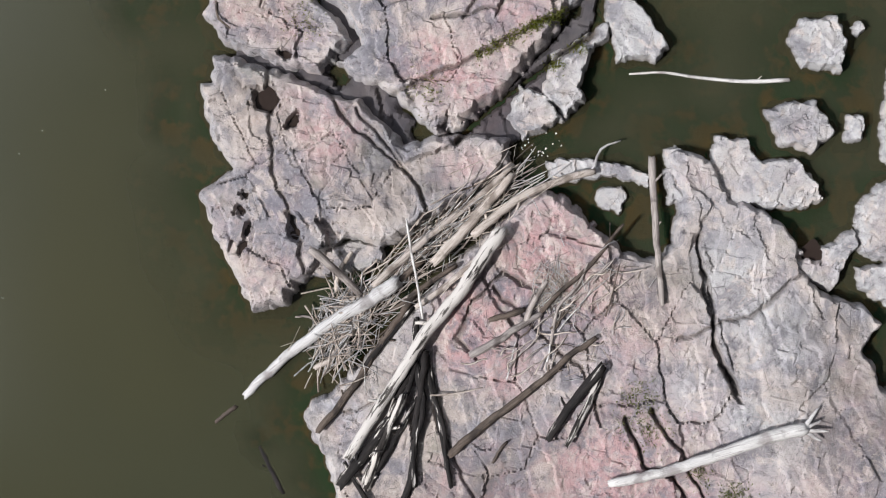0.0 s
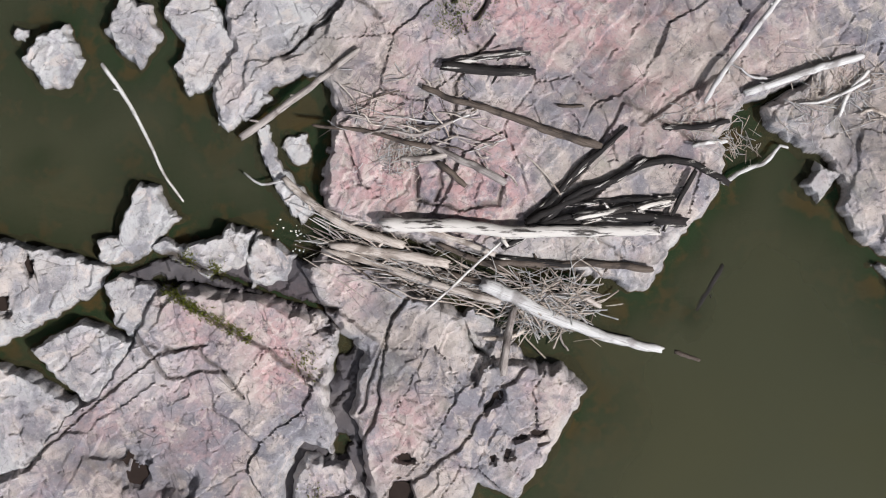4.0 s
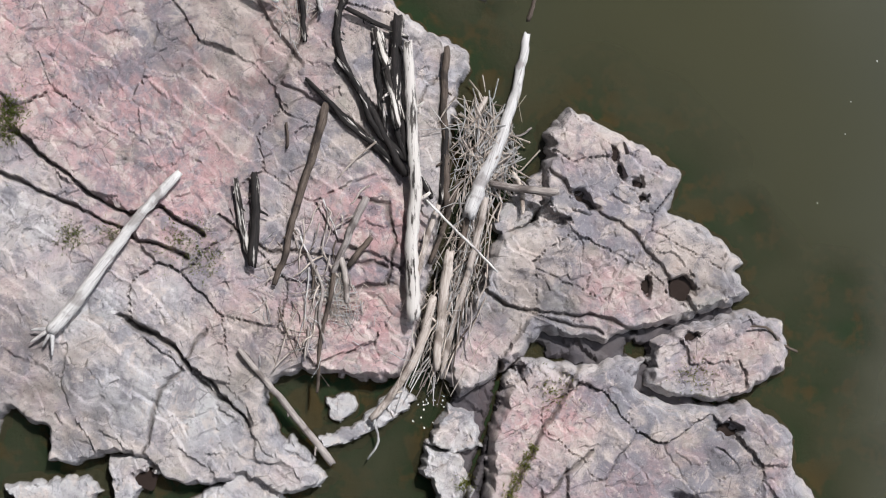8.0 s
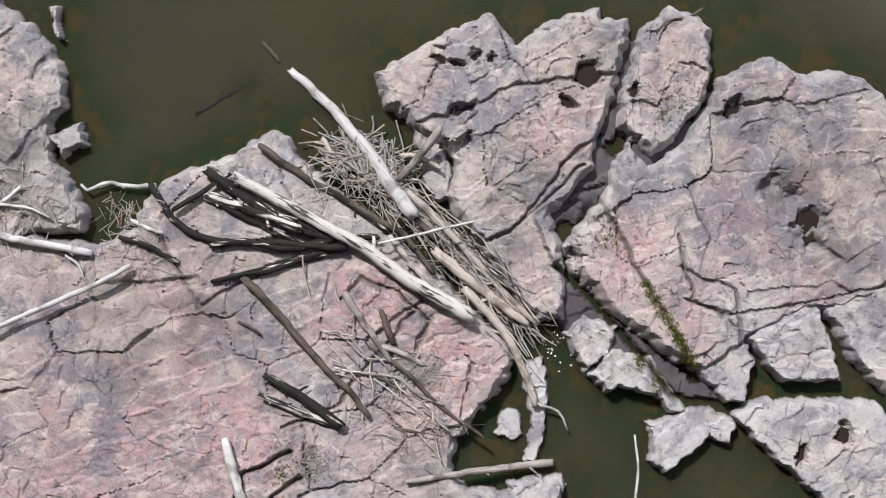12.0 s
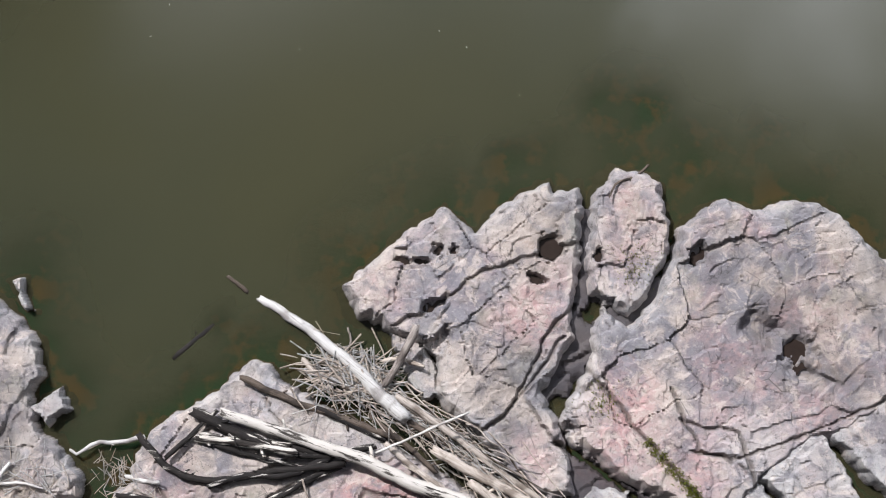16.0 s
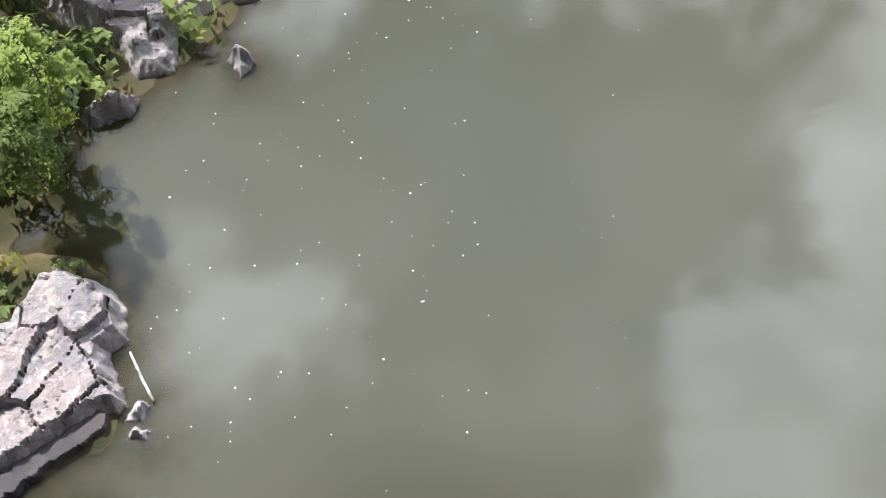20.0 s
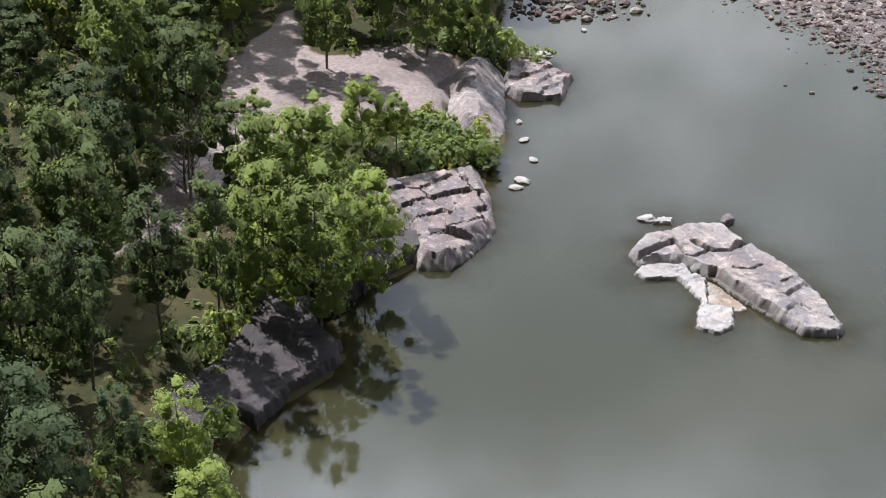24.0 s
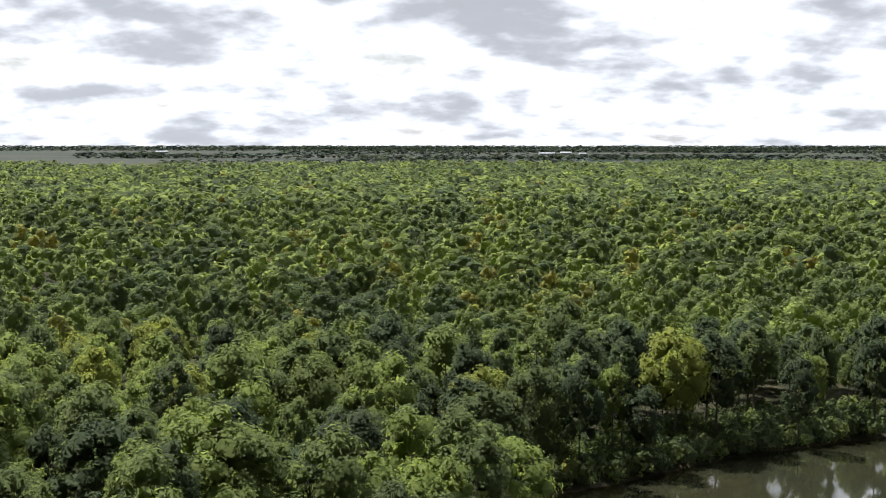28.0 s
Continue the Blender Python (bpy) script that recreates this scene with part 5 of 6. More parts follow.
def drift_log(pts, d0, d1, mat, name, label, lift, how, seed):
    """A driftwood log or branch that lies on what is under it."""
    flat_line = smooth_line(pts, max(8, int(4 + 3 * len(pts))))
    length = np.linalg.norm(np.diff(flat_line, axis=0), axis=1).sum()
    n = int(np.clip(length / 0.22, 8, 44))
    flat_line = smooth_line(pts, n)
    rng = np.random.default_rng(seed)
    flat_line[1:-1] += (rng.random((n - 2, 2)) - 0.5) * min(0.05, d0 * 0.25)
    t = np.linspace(0, 1, n)
    r = (d0 + (d1 - d0) * t) / 2
    sup = support_at(flat_line[:, 0], flat_line[:, 1])
    if how == "fat":
        z = np.interp(t, [0, 0.25, 0.7, 1], [-0.01, 0.14, 0.5, 0.72])
    elif how == "sunk":
        z = np.full(n, -0.06)
    elif how == "float":
        z = np.full(n, 0.005)
    else:
        ends = [0.0 if a < -1 else np.percentile(sup[s], 70) + a * 0.7 for a, s in ((lift[0], slice(0, n // 3)), (lift[1], slice(-(n // 3), None)))]
        z = ends[0] + (ends[1] - ends[0]) * t + r
        z += max(0.0, np.percentile(sup - (z - r * 0.9), 80) * 0.8)
    line = np.c_[flat_line, z]
    origin = line[0]
    ax = line[-1] - line[0]
    q = Vector(ax).to_track_quat("X", "Z")
    m = Matrix.Translation(origin) @ q.to_matrix().to_4x4()
    inv = np.array(m.inverted())
    local = line @ inv[:3, :3].T + inv[:3, 3]
    thing = tagged(new(name, None), label, "driftwood log" if name.endswith("log") else "branch", "driftwood on the rocks")
    thing.matrix_world = m
    part("trunk" if name.endswith("log") else "stem", limb_mesh(name, [limb_arrays(local, d0 / 2, d1 / 2, seed, 10 if max(d0, d1) > 0.15 else 7)], mat), mat, thing)
    stubs = 0 if length < 1.2 else (2 if name.endswith("log") else 1)
    if how in ("root", "fat"):
        stubs = 0
    if how == "root":
        for k, ang in enumerate((-0.9, -0.35, 0.2, 0.75)):
            d = np.array([math.cos(ang), math.sin(ang), 0.1 * (k % 2)])
            side = local[-1] + np.array([0, (k - 1.5) * 0.08, 0])
            arm = [side - 0.15 * d, side + d * 0.22, side + d * (0.38 + 0.14 * (k % 2)) + np.array([0.05, 0, -0.05])]
            part("root", limb_mesh("root", [limb_arrays(smooth_line(arm, 6), 0.075, 0.03, seed + k, 7)], mat), mat, thing)
    for k in range(stubs):
        i = int(rng.uniform(0.15, 0.85) * n)
        d = np.array([rng.uniform(0.3, 0.9), rng.choice([-1, 1]) * rng.uniform(0.5, 1), rng.uniform(0, 0.5)])
        d /= np.linalg.norm(d)
        size = r[i] * rng.uniform(0.3, 0.45)
        reach = rng.uniform(1.6, 3.2) * r[i]
        part("stub", limb_mesh("stub", [limb_arrays(smooth_line([local[i], local[i] + d * reach * 0.6, local[i] + d * reach + [0.03, 0, 0.02]], 4), size, size * 0.7, seed + k, 6)], mat), mat, thing)
    return thing


for n, (pts, d0, d1, mat, name, label, lift, how) in enumerate(DRIFT):
    drift_log(pts, d0, d1, mat, name, label, lift, how, 300 + n)


# ---- loose sticks of the jam and the twig heaps ----
rng = np.random.default_rng(5)


def heap(count, line, width, angle, spread_deg, size, thin, z0, z1):
    """Places and turns of sticks strewn along a line."""
    path = smooth_line(line, 60)
    rows = []
    for _ in range(count):
        c = path[rng.integers(60)] + rng.normal(0, width, 2)
        rows.append((c[0], c[1], radians(angle + rng.normal(0, spread_deg)), rng.uniform(*size), rng.uniform(*thin), rng.uniform(z0, z1), rng.normal(0, 0.10)))
    return rows


stick_meshes = {}
for mat, key in ((TAN_WOOD, "tan"), (GREY_WOOD, "grey"), (BROWN_WOOD, "dark brown"), (BLEACHED, "bleached")):
    for k in range(3):
        bend = rng.normal(0, 0.03, (4, 3))
        stick = smooth_line(np.c_[np.linspace(-0.5, 0.5, 4), bend[:, 1], bend[:, 2]], 8)
        stick_meshes.setdefault(key, []).append(limb_mesh("stick", [limb_arrays(stick, 0.02, 0.012, 40 + k, 6)], mat))
jam_rows = heap(150, [(-1.6, 1.4), (0.4, 0.4), (1.6, -0.6), (2.6, -1.6)], 0.36, -40, 12, (0.7, 2.6), (0.6, 1.5), 0.05, 0.42)
jam_rows += heap(34, [(-2.9, -1.9), (-1.2, -3.4), (0.2, -4.4)], 0.45, -38, 30, (0.5, 1.5), (0.8, 1.8), 0.02, 0.12)
jam_rows += heap(26, [(-3.4, 1.9), (-1.9, 2.3)], 0.4, -20, 50, (0.5, 1.3), (0.6, 1.3), 0.1, 0.45)
for k, (x, y, a, length, thin, z, tip) in enumerate(jam_rows):
    key = ("tan", "dark brown", "grey", "tan", "bleached")[k % 5]
    ob = new("stick", stick_meshes[key][k % 3])
    s = float(support_at([x], [y])[0])
    ob.matrix_world = pose(x, y, s + z + 0.03, math.degrees(a) * 0, math.degrees(tip), math.degrees(a)) @ Matrix.Diagonal((length, thin, thin, 1))
    tagged(ob, key + " driftwood stick caught in the log jam", "stick", "sticks in the log jam")

twig_rows = heap(300, [(-3.3, 2.3), (-2.3, 2.3), (-1.6, 1.9)], 0.38, -25, 45, (0.5, 1.5), (0.35, 1.0), 0.05, 0.38)
twig_rows += heap(170, [(-1.2, 1.2), (0.6, 0.1), (1.6, -0.8), (2.5, -1.6)], 0.33, -40, 35, (0.3, 1.1), (0.25, 0.6), 0.1, 0.5)
twig_rows += heap(170, [(-0.6, -3.4), (0.3, -3.0)], 0.28, 20, 60, (0.2, 0.6), (0.25, 0.5), 0.02, 0.14)
twig_rows += heap(70, [(-2.0, -4.6), (-0.6, -4.4), (0.6, -4.6)], 0.5, -30, 60, (0.3, 0.9), (0.25, 0.5), 0.02, 0.10)
twig_rows += heap(120, [(-9.3, -0.3), (-8.2, -1.0), (-7.6, -1.6)], 0.4, -20, 60, (0.2, 0.7), (0.25, 0.5), 0.02, 0.08)
twig_rows += heap(120, [(-13, -0.5), (-12, -0.8), (-11, -0.6)], 0.5, -10, 60, (0.3, 1.0), (0.3, 0.6), 0.02, 0.12)


def strewn(name, rows, mat, label):
    """Many twigs as one mass."""
    verts, faces = [], []
    tri = np.array([(0, 1), (-0.87, -0.5), (0.87, -0.5)])
    sup = support_at([r[0] for r in rows], [r[1] for r in rows])
    for k, (x, y, a, length, thin, z, tip) in enumerate(rows):
        c, s = math.cos(a), math.sin(a)
        d = np.array([c, s, tip])
        side = np.array([-s, c, 0])
        mid = np.array([x, y, sup[k] + z + 0.02])
        b = len(verts) * 3
        kink = side * rng.normal(0, 0.06) * length
        for u, w in ((-0.5, 1.0), (0.0, 0.9), (0.5, 0.5)):
            verts.append(mid + d * u * length + kink * (1 - 4 * u * u) + 0.034 * thin * w * (tri[:, :1] * side + tri[:, 1:] * np.array([0, 0, 1.0])))
        for i in (0, 3):
            for j in range(3):
                faces.append((b + i + j, b + i + (j + 1) % 3, b + i + 3 + (j + 1) % 3, b + i + 3 + j))
    return tagged(new(name, mesh_of(name, np.vstack(verts), faces, mat)), label, "twigs", kind="stuff")


strewn("twig_heap", twig_rows[0::2], TAN_WOOD, "tangled pale twigs heaped on the log jam")
strewn("twig_heap", twig_rows[1::2], BLEACHED, "tangled bleached twigs heaped on the log jam")

# ---- water in the potholes ----
for n, (px, py, ra, rb, turn) in enumerate(POTHOLES):
    if n in (0, 9, 10, 11, 17, 18):
        continue
    k = 28
    ang = np.arange(k) * 2 * np.pi / k
    rim = (1.0 if ra < 0.6 else 0.72) + 0.12 * np.sin(3 * ang + n) + 0.08 * np.sin(5 * ang + 2 * n)
    ct, st = math.cos(radians(turn)), math.sin(radians(turn))
    x, y = rim * ra * np.cos(ang), rim * rb * np.sin(ang)
    wx, wy = px + x * ct - y * st, py + x * st + y * ct
    z = float(ground_at([px], [py])[0]) + (0.10 if n > 2 else 0.05)
    v = np.vstack([[px, py, z], np.c_[wx, wy, np.full(k, z)]])
    f = np.array([(0, 1 + i, 1 + (i + 1) % k) for i in range(k)])
    tagged(new("pool", mesh_of("pool", v, f, POOL)), "small brown rain pool in a pothole of the rock", "pool", kind="structure")


# ---- trees ----
# chosen trees: x, y, height, shade of green
TREES = [
    (-10.4, 44.8, 5.0, 0.95),
    (-8.3, 57.6, 8.5, 0.55),
    (-10.2, 54.8, 8.5, 0.30),
    (-6.6, 64.3, 7.5, 0.60),
    (-12.6, 53.3, 8.5, 0.20),
    (-8.6, 61.8, 8.0, 0.45),
    (-5.5, 55.8, 9.0, 0.60),
    (-3.6, 59.5, 7.0, 0.80),
    (-9.2, 65.7, 7.0, 0.45),
    (-4.2, 72.3, 4.5, 0.80),
    (-2.2, 71.9, 4.0, 0.70),
    (-10.6, 66.9, 6.0, 0.50),
    (-16.3, 57.1, 8.0, 0.25),
    (-17.8, 49.7, 8.5, 0.25),
    (-15.2, 50.1, 8.5, 0.10),
    (-18.1, 60.5, 9.0, 0.30),
    (-17.5, 72.4, 11.0, 0.60),
    (-13.5, 69.4, 9.0, 0.35),
    (-13.4, 36.0, 7.0, 0.30),
    (-8.9, 40.7, 5.0, 0.90),
    (-12.4, 26.7, 6.5, 0.85),
    (-14.9, 41.1, 6.0, 0.05),
    (-12.7, 24.7, 6.0, 0.45),
    (-13.4, 87.4, 12.0, 0.70),
    (-18.1, 95.2, 12.0, 0.60),
    (-19.4, 88.1, 11.0, 0.45),
    (-13.5, 100.2, 12.0, 0.30),
    (-3.3, 108.1, 12.0, 0.40),
    (3.7, 102.6, 9.0, 0.30),
    (-0.5, 86.0, 9.0, 0.40),
    (-6.9, 83.1, 9.0, 0.35),
    (-18.2, 76.2, 10.0, 0.55),
    (-24.8, 84.9, 12.0, 0.60),
    (-5.4, 96.9, 11.0, 0.30),
    (-25.1, 91.5, 12.0, 0.45),
    (-2.2, 96.9, 10.0, 0.30),
    (2.1, 111.6, 10.0, 0.30),
    (-23.8, 135.1, 14.0, 0.75),
    (-24.3, 115.0, 12.0, 0.70),
    (-19.2, 146.4, 13.0, 0.92),
    (-17.7, 129.6, 12.0, 0.75),
    (-8.1, 149.4, 14.0, 0.55),
    (21.1, 169.9, 11.0, 0.72),
    (13.9, 166.4, 11.0, 0.66),
    (-30.9, 108.0, 12.0, 0.40),
    (-45.5, 181.5, 12.0, 0.75),
]


BALL_FACES = np.array([(0, 11, 5), (0, 5, 1), (0, 1, 7), (0, 7, 10), (0, 10, 11), (1, 5, 9), (5, 11, 4), (11, 10, 2), (10, 7, 6), (7, 1, 8),
                       (3, 9, 4), (3, 4, 2), (3, 2, 6), (3, 6, 8), (3, 8, 9), (4, 9, 5), (2, 4, 11), (6, 2, 10), (8, 6, 7), (9, 8, 1)])


def crown_arrays(seed, height, reach, bottom, lumps, leaves, leaf):
    """An uneven crown: leafy boughs of many sizes round the stem, each a loose cloud of small sprays, with gaps between them."""
    r = np.random.default_rng(seed)
    k = np.arange(lumps)
    t = np.clip((k + 0.5) / lumps + r.normal(0, 0.04, lumps), 0.02, 0.99)
    turn = k * 2.4 + r.normal(0, 0.5, lumps)
    wide = np.sqrt(np.clip(1 - ((t - 0.42) / 0.63) ** 2, 0.06, 1))
    lop = 1 + 0.22 * np.sin(turn + seed) + 0.14 * np.sin(2 * turn + 2.1 * seed)
    ring = reach * 0.80 * wide * lop * np.sqrt(r.uniform(0.25, 1.0, lumps))
    mid = np.c_[ring * np.cos(turn), ring * np.sin(turn), bottom + (height - bottom) * (0.05 + 0.90 * t) + r.normal(0, 0.15, lumps)]
    size = reach * r.uniform(0.27, 0.46, lumps) * (22.0 / (lumps + 6)) ** 0.33 * (1.1 - 0.25 * t)
    share = size ** 2 * r.uniform(0.5, 1.3, lumps)
    who = r.choice(lumps, size=leaves, p=share / share.sum())
    d = r.normal(0, 1, (leaves, 3))
    d /= np.linalg.norm(d, axis=1, keepdims=True)
    d[:, 2] = np.where(d[:, 2] < -0.2, -0.55 * d[:, 2], d[:, 2])
    p = mid[who] + d * (size[who] * (0.40 + 0.85 * r.random(leaves)))[:, None] * [1, 1, 0.85]
    out = p - [0, 0, bottom + 0.35 * (height - bottom)]
    out /= np.linalg.norm(out, axis=1, keepdims=True)
    n = 0.35 * d + 0.8 * out + r.normal(0, 0.25, (leaves, 3)) + [0, 0, 0.4]
    n /= np.linalg.norm(n, axis=1, keepdims=True)
    a = np.cross(n, r.normal(0, 1, (leaves, 3)))
    a /= np.linalg.norm(a, axis=1, keepdims=True)
    b = np.cross(n, a)
    s = (leaf * (0.5 + 1.0 * r.random(leaves)))[:, None]
    v = np.stack([p + a * s, p + b * s * 0.9 - n * s * 0.2, p - a * s * 0.8 - b * s * 0.25], 1).reshape(-1, 3)
    f = np.arange(leaves * 3).reshape(-1, 3)
    if leaves < 90:
        return v, f
    # dense ragged heart of each bough, under the sprays
    g = (1 + 5**0.5) / 2
    ball = np.array([(-1, g, 0), (1, g, 0), (-1, -g, 0), (1, -g, 0), (0, -1, g), (0, 1, g), (0, -1, -g), (0, 1, -g), (g, 0, -1), (g, 0, 1), (-g, 0, -1), (-g, 0, 1)]) / (1 + g * g) ** 0.5
    hearts = (mid[:, None] - [0, 0, 0.1] + ball[None] * (size[:, None, None] * r.uniform(0.42, 0.78, (lumps, 12, 1)))).reshape(-1, 3)
    return np.vstack([v, hearts]), np.vstack([f, (BALL_FACES[None] + 12 * k[:, None, None] + leaves * 3).reshape(-1, 3)])


def mass_crown(seed, height, reach, bottom, lumps, leaves, leaf):
    """A full domed crown for trees farther off: many small leaf sprays on the outside of uneven clumps, with gaps between them."""
    r = np.random.default_rng(seed)
    k = np.arange(lumps)
    up = 1 - 1.75 * (k + 0.5) / lumps + r.normal(0, 0.06, lumps)
    turn = k * 2.4 + r.normal(0, 0.35, lumps)
    ring = np.sqrt(np.clip(1 - np.clip(up, -0.95, 0.98) ** 2, 0.02, 1))
    core, half = bottom + (height - bottom) * 0.52, (height - bottom) * 0.5
    lift = np.where(up > 0, 1.0, 0.9) * r.uniform(0.80, 1.10, lumps)
    size = reach * r.uniform(0.30, 0.56, lumps) * (9.0 / (lumps + 2)) ** 0.25
    out = np.c_[ring * np.cos(turn), ring * np.sin(turn), up]
    out[:, :2] *= np.where(up < 0, 1 + 0.35 * up, 1 - 0.12 * up)[:, None]
    mid = np.c_[out[:, :2] * (0.74 * reach * r.uniform(0.78, 1.12, lumps))[:, None], core + up * half * 0.84 * lift]
    share = size ** 2 * r.uniform(0.6, 1.3, lumps)
    who = r.choice(lumps, size=leaves, p=share / share.sum())
    d = r.normal(0, 1, (leaves, 3)) + out[who] * 0.75 + [0, 0, 0.3]
    d /= np.linalg.norm(d, axis=1, keepdims=True)
    p = mid[who] + d * (size[who] * (0.68 + 0.46 * r.random(leaves) ** 1.4))[:, None] * [1, 1, 1.0]
    n = d + out[who] * 0.5 + r.normal(0, 0.24, (leaves, 3)) + [0, 0, 0.35]
    n /= np.linalg.norm(n, axis=1, keepdims=True)
    a = np.cross(n, r.normal(0, 1, (leaves, 3)))
    a /= np.linalg.norm(a, axis=1, keepdims=True)
    b = np.cross(n, a)
    s = (leaf * (0.6 + 0.8 * r.random(leaves)))[:, None]
    v = np.stack([p + a * s, p + b * s * 1.1 - n * s * 0.2, p - a * s * 0.8 - b * s * 0.25], 1).reshape(-1, 3)
    f = np.arange(leaves * 3).reshape(-1, 3)
    if leaves < 90:
        return v, f
    # dense ragged heart of each clump, under the sprays
    g = (1 + 5**0.5) / 2
    ball = np.array([(-1, g, 0), (1, g, 0), (-1, -g, 0), (1, -g, 0), (0, -1, g), (0, 1, g), (0, -1, -g), (0, 1, -g), (g, 0, -1), (g, 0, 1), (-g, 0, -1), (-g, 0, 1)]) / (1 + g * g) ** 0.5
    hearts = (mid[:, None] + ball[None] * (size[:, None, None] * r.uniform(0.50, 0.76, (lumps, 12, 1)))).reshape(-1, 3)
    return np.vstack([v, hearts]), np.vstack([f, (BALL_FACES[None] + 12 * k[:, None, None] + leaves * 3).reshape(-1, 3)])


def trunk_arrays(seed, height, bottom):
    """A tapered trunk and some limbs that reach into the crown."""
    r = np.random.default_rng(seed)
    stem = smooth_line([(0, 0, -0.4), (r.normal(0, .1), r.normal(0, .1), height * 0.35), (r.normal(0, .2), r.normal(0, .2), height * 0.88)], 9)
    pieces = [limb_arrays(stem, 0.009 * height + 0.03, 0.02, seed, 7)]
    for k in range(7):
        t = r.uniform(0.3, 0.8)
        base = stem[int(t * 8)]
        a = k * 2.4 + r.normal(0, 0.4)
        out = np.array([math.cos(a), math.sin(a), 0.9]) * height * r.uniform(0.10, 0.18)
        pieces.append(limb_arrays(smooth_line([base, base + out * 0.5 + [0, 0, -0.08 * height * 0.2], base + out], 4), 0.035, 0.012, seed + k, 5))
    return pieces


def crown_normals(v, height, bottom, seed):
    """Foliage takes light as a soft mass: each spray faces away from the heart of the crown, with some scatter."""
    r = np.random.default_rng(seed)
    out = (v - [0, 0, bottom + 0.35 * (height - bottom)]) / [0.3 * height, 0.3 * height, 0.5 * height]
    size = np.linalg.norm(out, axis=1, keepdims=True)
    n = out / np.maximum(size, 0.3) + [0, 0, 0.35] + np.repeat(r.normal(0, 0.22, (len(v) // 3 + 1, 3)), 3, 0)[:len(v)]
    return n / np.linalg.norm(n, axis=1, keepdims=True)


def tree_kind(seed, height, reach, bottom, lumps, leaves, leaf, crown=crown_arrays):
    v, f = crown(seed, height, reach, bottom, lumps, leaves, leaf)
    me = mesh_of("crown", v, f, LEAF, True)
    me.normals_split_custom_set_from_vertices(crown_normals(v, height, bottom, seed).tolist())
    return me, limb_mesh("trunk", trunk_arrays(seed, height, bottom), BARK)


KINDS = [tree_kind(1, 10, 2.8, 1.8, 46, 3900, 0.12), tree_kind(2, 10, 3.2, 1.0, 56, 4300, 0.125), tree_kind(3, 10, 2.0, 2.6, 36, 3200, 0.115),
         tree_kind(4, 10, 3.4, 1.0, 60, 4500, 0.125), tree_kind(5, 10, 2.3, 3.0, 40, 3000, 0.12), tree_kind(6, 10, 2.9, 1.4, 50, 3900, 0.12)]
INNER_KINDS = [tree_kind(7, 10, 2.6, 1.2, 34, 2600, 0.15, mass_crown), tree_kind(8, 10, 3.0, 0.6, 42, 2900, 0.155, mass_crown), tree_kind(9, 10, 1.9, 2.4, 26, 2200, 0.14, mass_crown),
               tree_kind(10, 10, 3.1, 0.8, 44, 3000, 0.155, mass_crown), tree_kind(11, 10, 2.2, 2.6, 28, 2100, 0.145, mass_crown), tree_kind(12, 10, 2.7, 0.9, 36, 2600, 0.15, mass_crown)]
LOW_KINDS = [mass_crown(20 + k, 10, (2.5, 2.9, 2.1, 3.1)[k], 0.8, 18, 640, 0.26) for k in range(4)]
FAR_KINDS = [mass_crown(30 + k, 10, 2.7, 2.0, 7, 120, 0.56) for k in range(4)]
BUSH_KINDS = [mass_crown(50 + k, 10, 6.0, 0.2, 6, 80, 1.25) for k in range(3)]
TREE_LABELS = ("broad green deciduous tree in the riverside wood", "slim aspen with a pale trunk and light green crown",
               "leafy green tree at the edge of the river")


def tree(x, y, height, wide, turn, kind, label, shade):
    crown, trunk = (KINDS if y < 96 else INNER_KINDS)[kind]
    thing = tagged(new("tree"), label, "tree", "riverside trees")
    z = float(land(np.array([x]), np.array([y]))[1][0])
    thing.matrix_world = pose(x, y, max(z, 0.0), 0, 0, turn) @ Matrix.Diagonal((wide / 10, wide / 10, height / 10, 1))
    part("trunk", trunk, BARK, thing)
    part("crown", crown, LEAF, thing).color = (shade, 0, 0, 1)
    return thing


def tree_shade(x, y):
    """Shade of green, from dark to bright: it drifts through the wood; near the bank, lit and shaded stretches are put
    into it.
    """
    mean = 0.48 + 0.6 * (value_noise(np.array([x / 32.0]), np.array([y / 32.0]), 3)[0] - 0.5)
    if y < 90:
        mean = (0.70 if y > 58 else 0.28) if x > (-13 if y > 58 else -10.5) else (0.30 if 46 < y < 70 else 0.04)
    elif y < 112 and x < 0:
        mean -= 0.22
    return float(np.clip(mean + rng.normal(0, 0.33), 0, 1))


def free_ground(x, y):
    """How far inside the wood a place lies."""
    d = land(x, y)[0]
    d = np.minimum(d, -inside(CLEARING, x, y) + 0.3)
    for outline, _ in SLABS:
        d = np.minimum(d, -inside(outline, x, y) + 0.4)
    return d


def room_for(x, y):
    """How tall a tree may grow before the open ground behind it would be hidden."""
    cap = np.full(x.shape, 99.0)
    for k in range(16, 0, -1):
        hit = inside(CLEARING, x, y + k) > 0
        for outline in (SHELF_ROCK, POINT_ROCK):
            hit |= inside(outline, x, y + k) > 0
        cap = np.where(hit, 0.55 * k + 0.5, cap)
    return cap


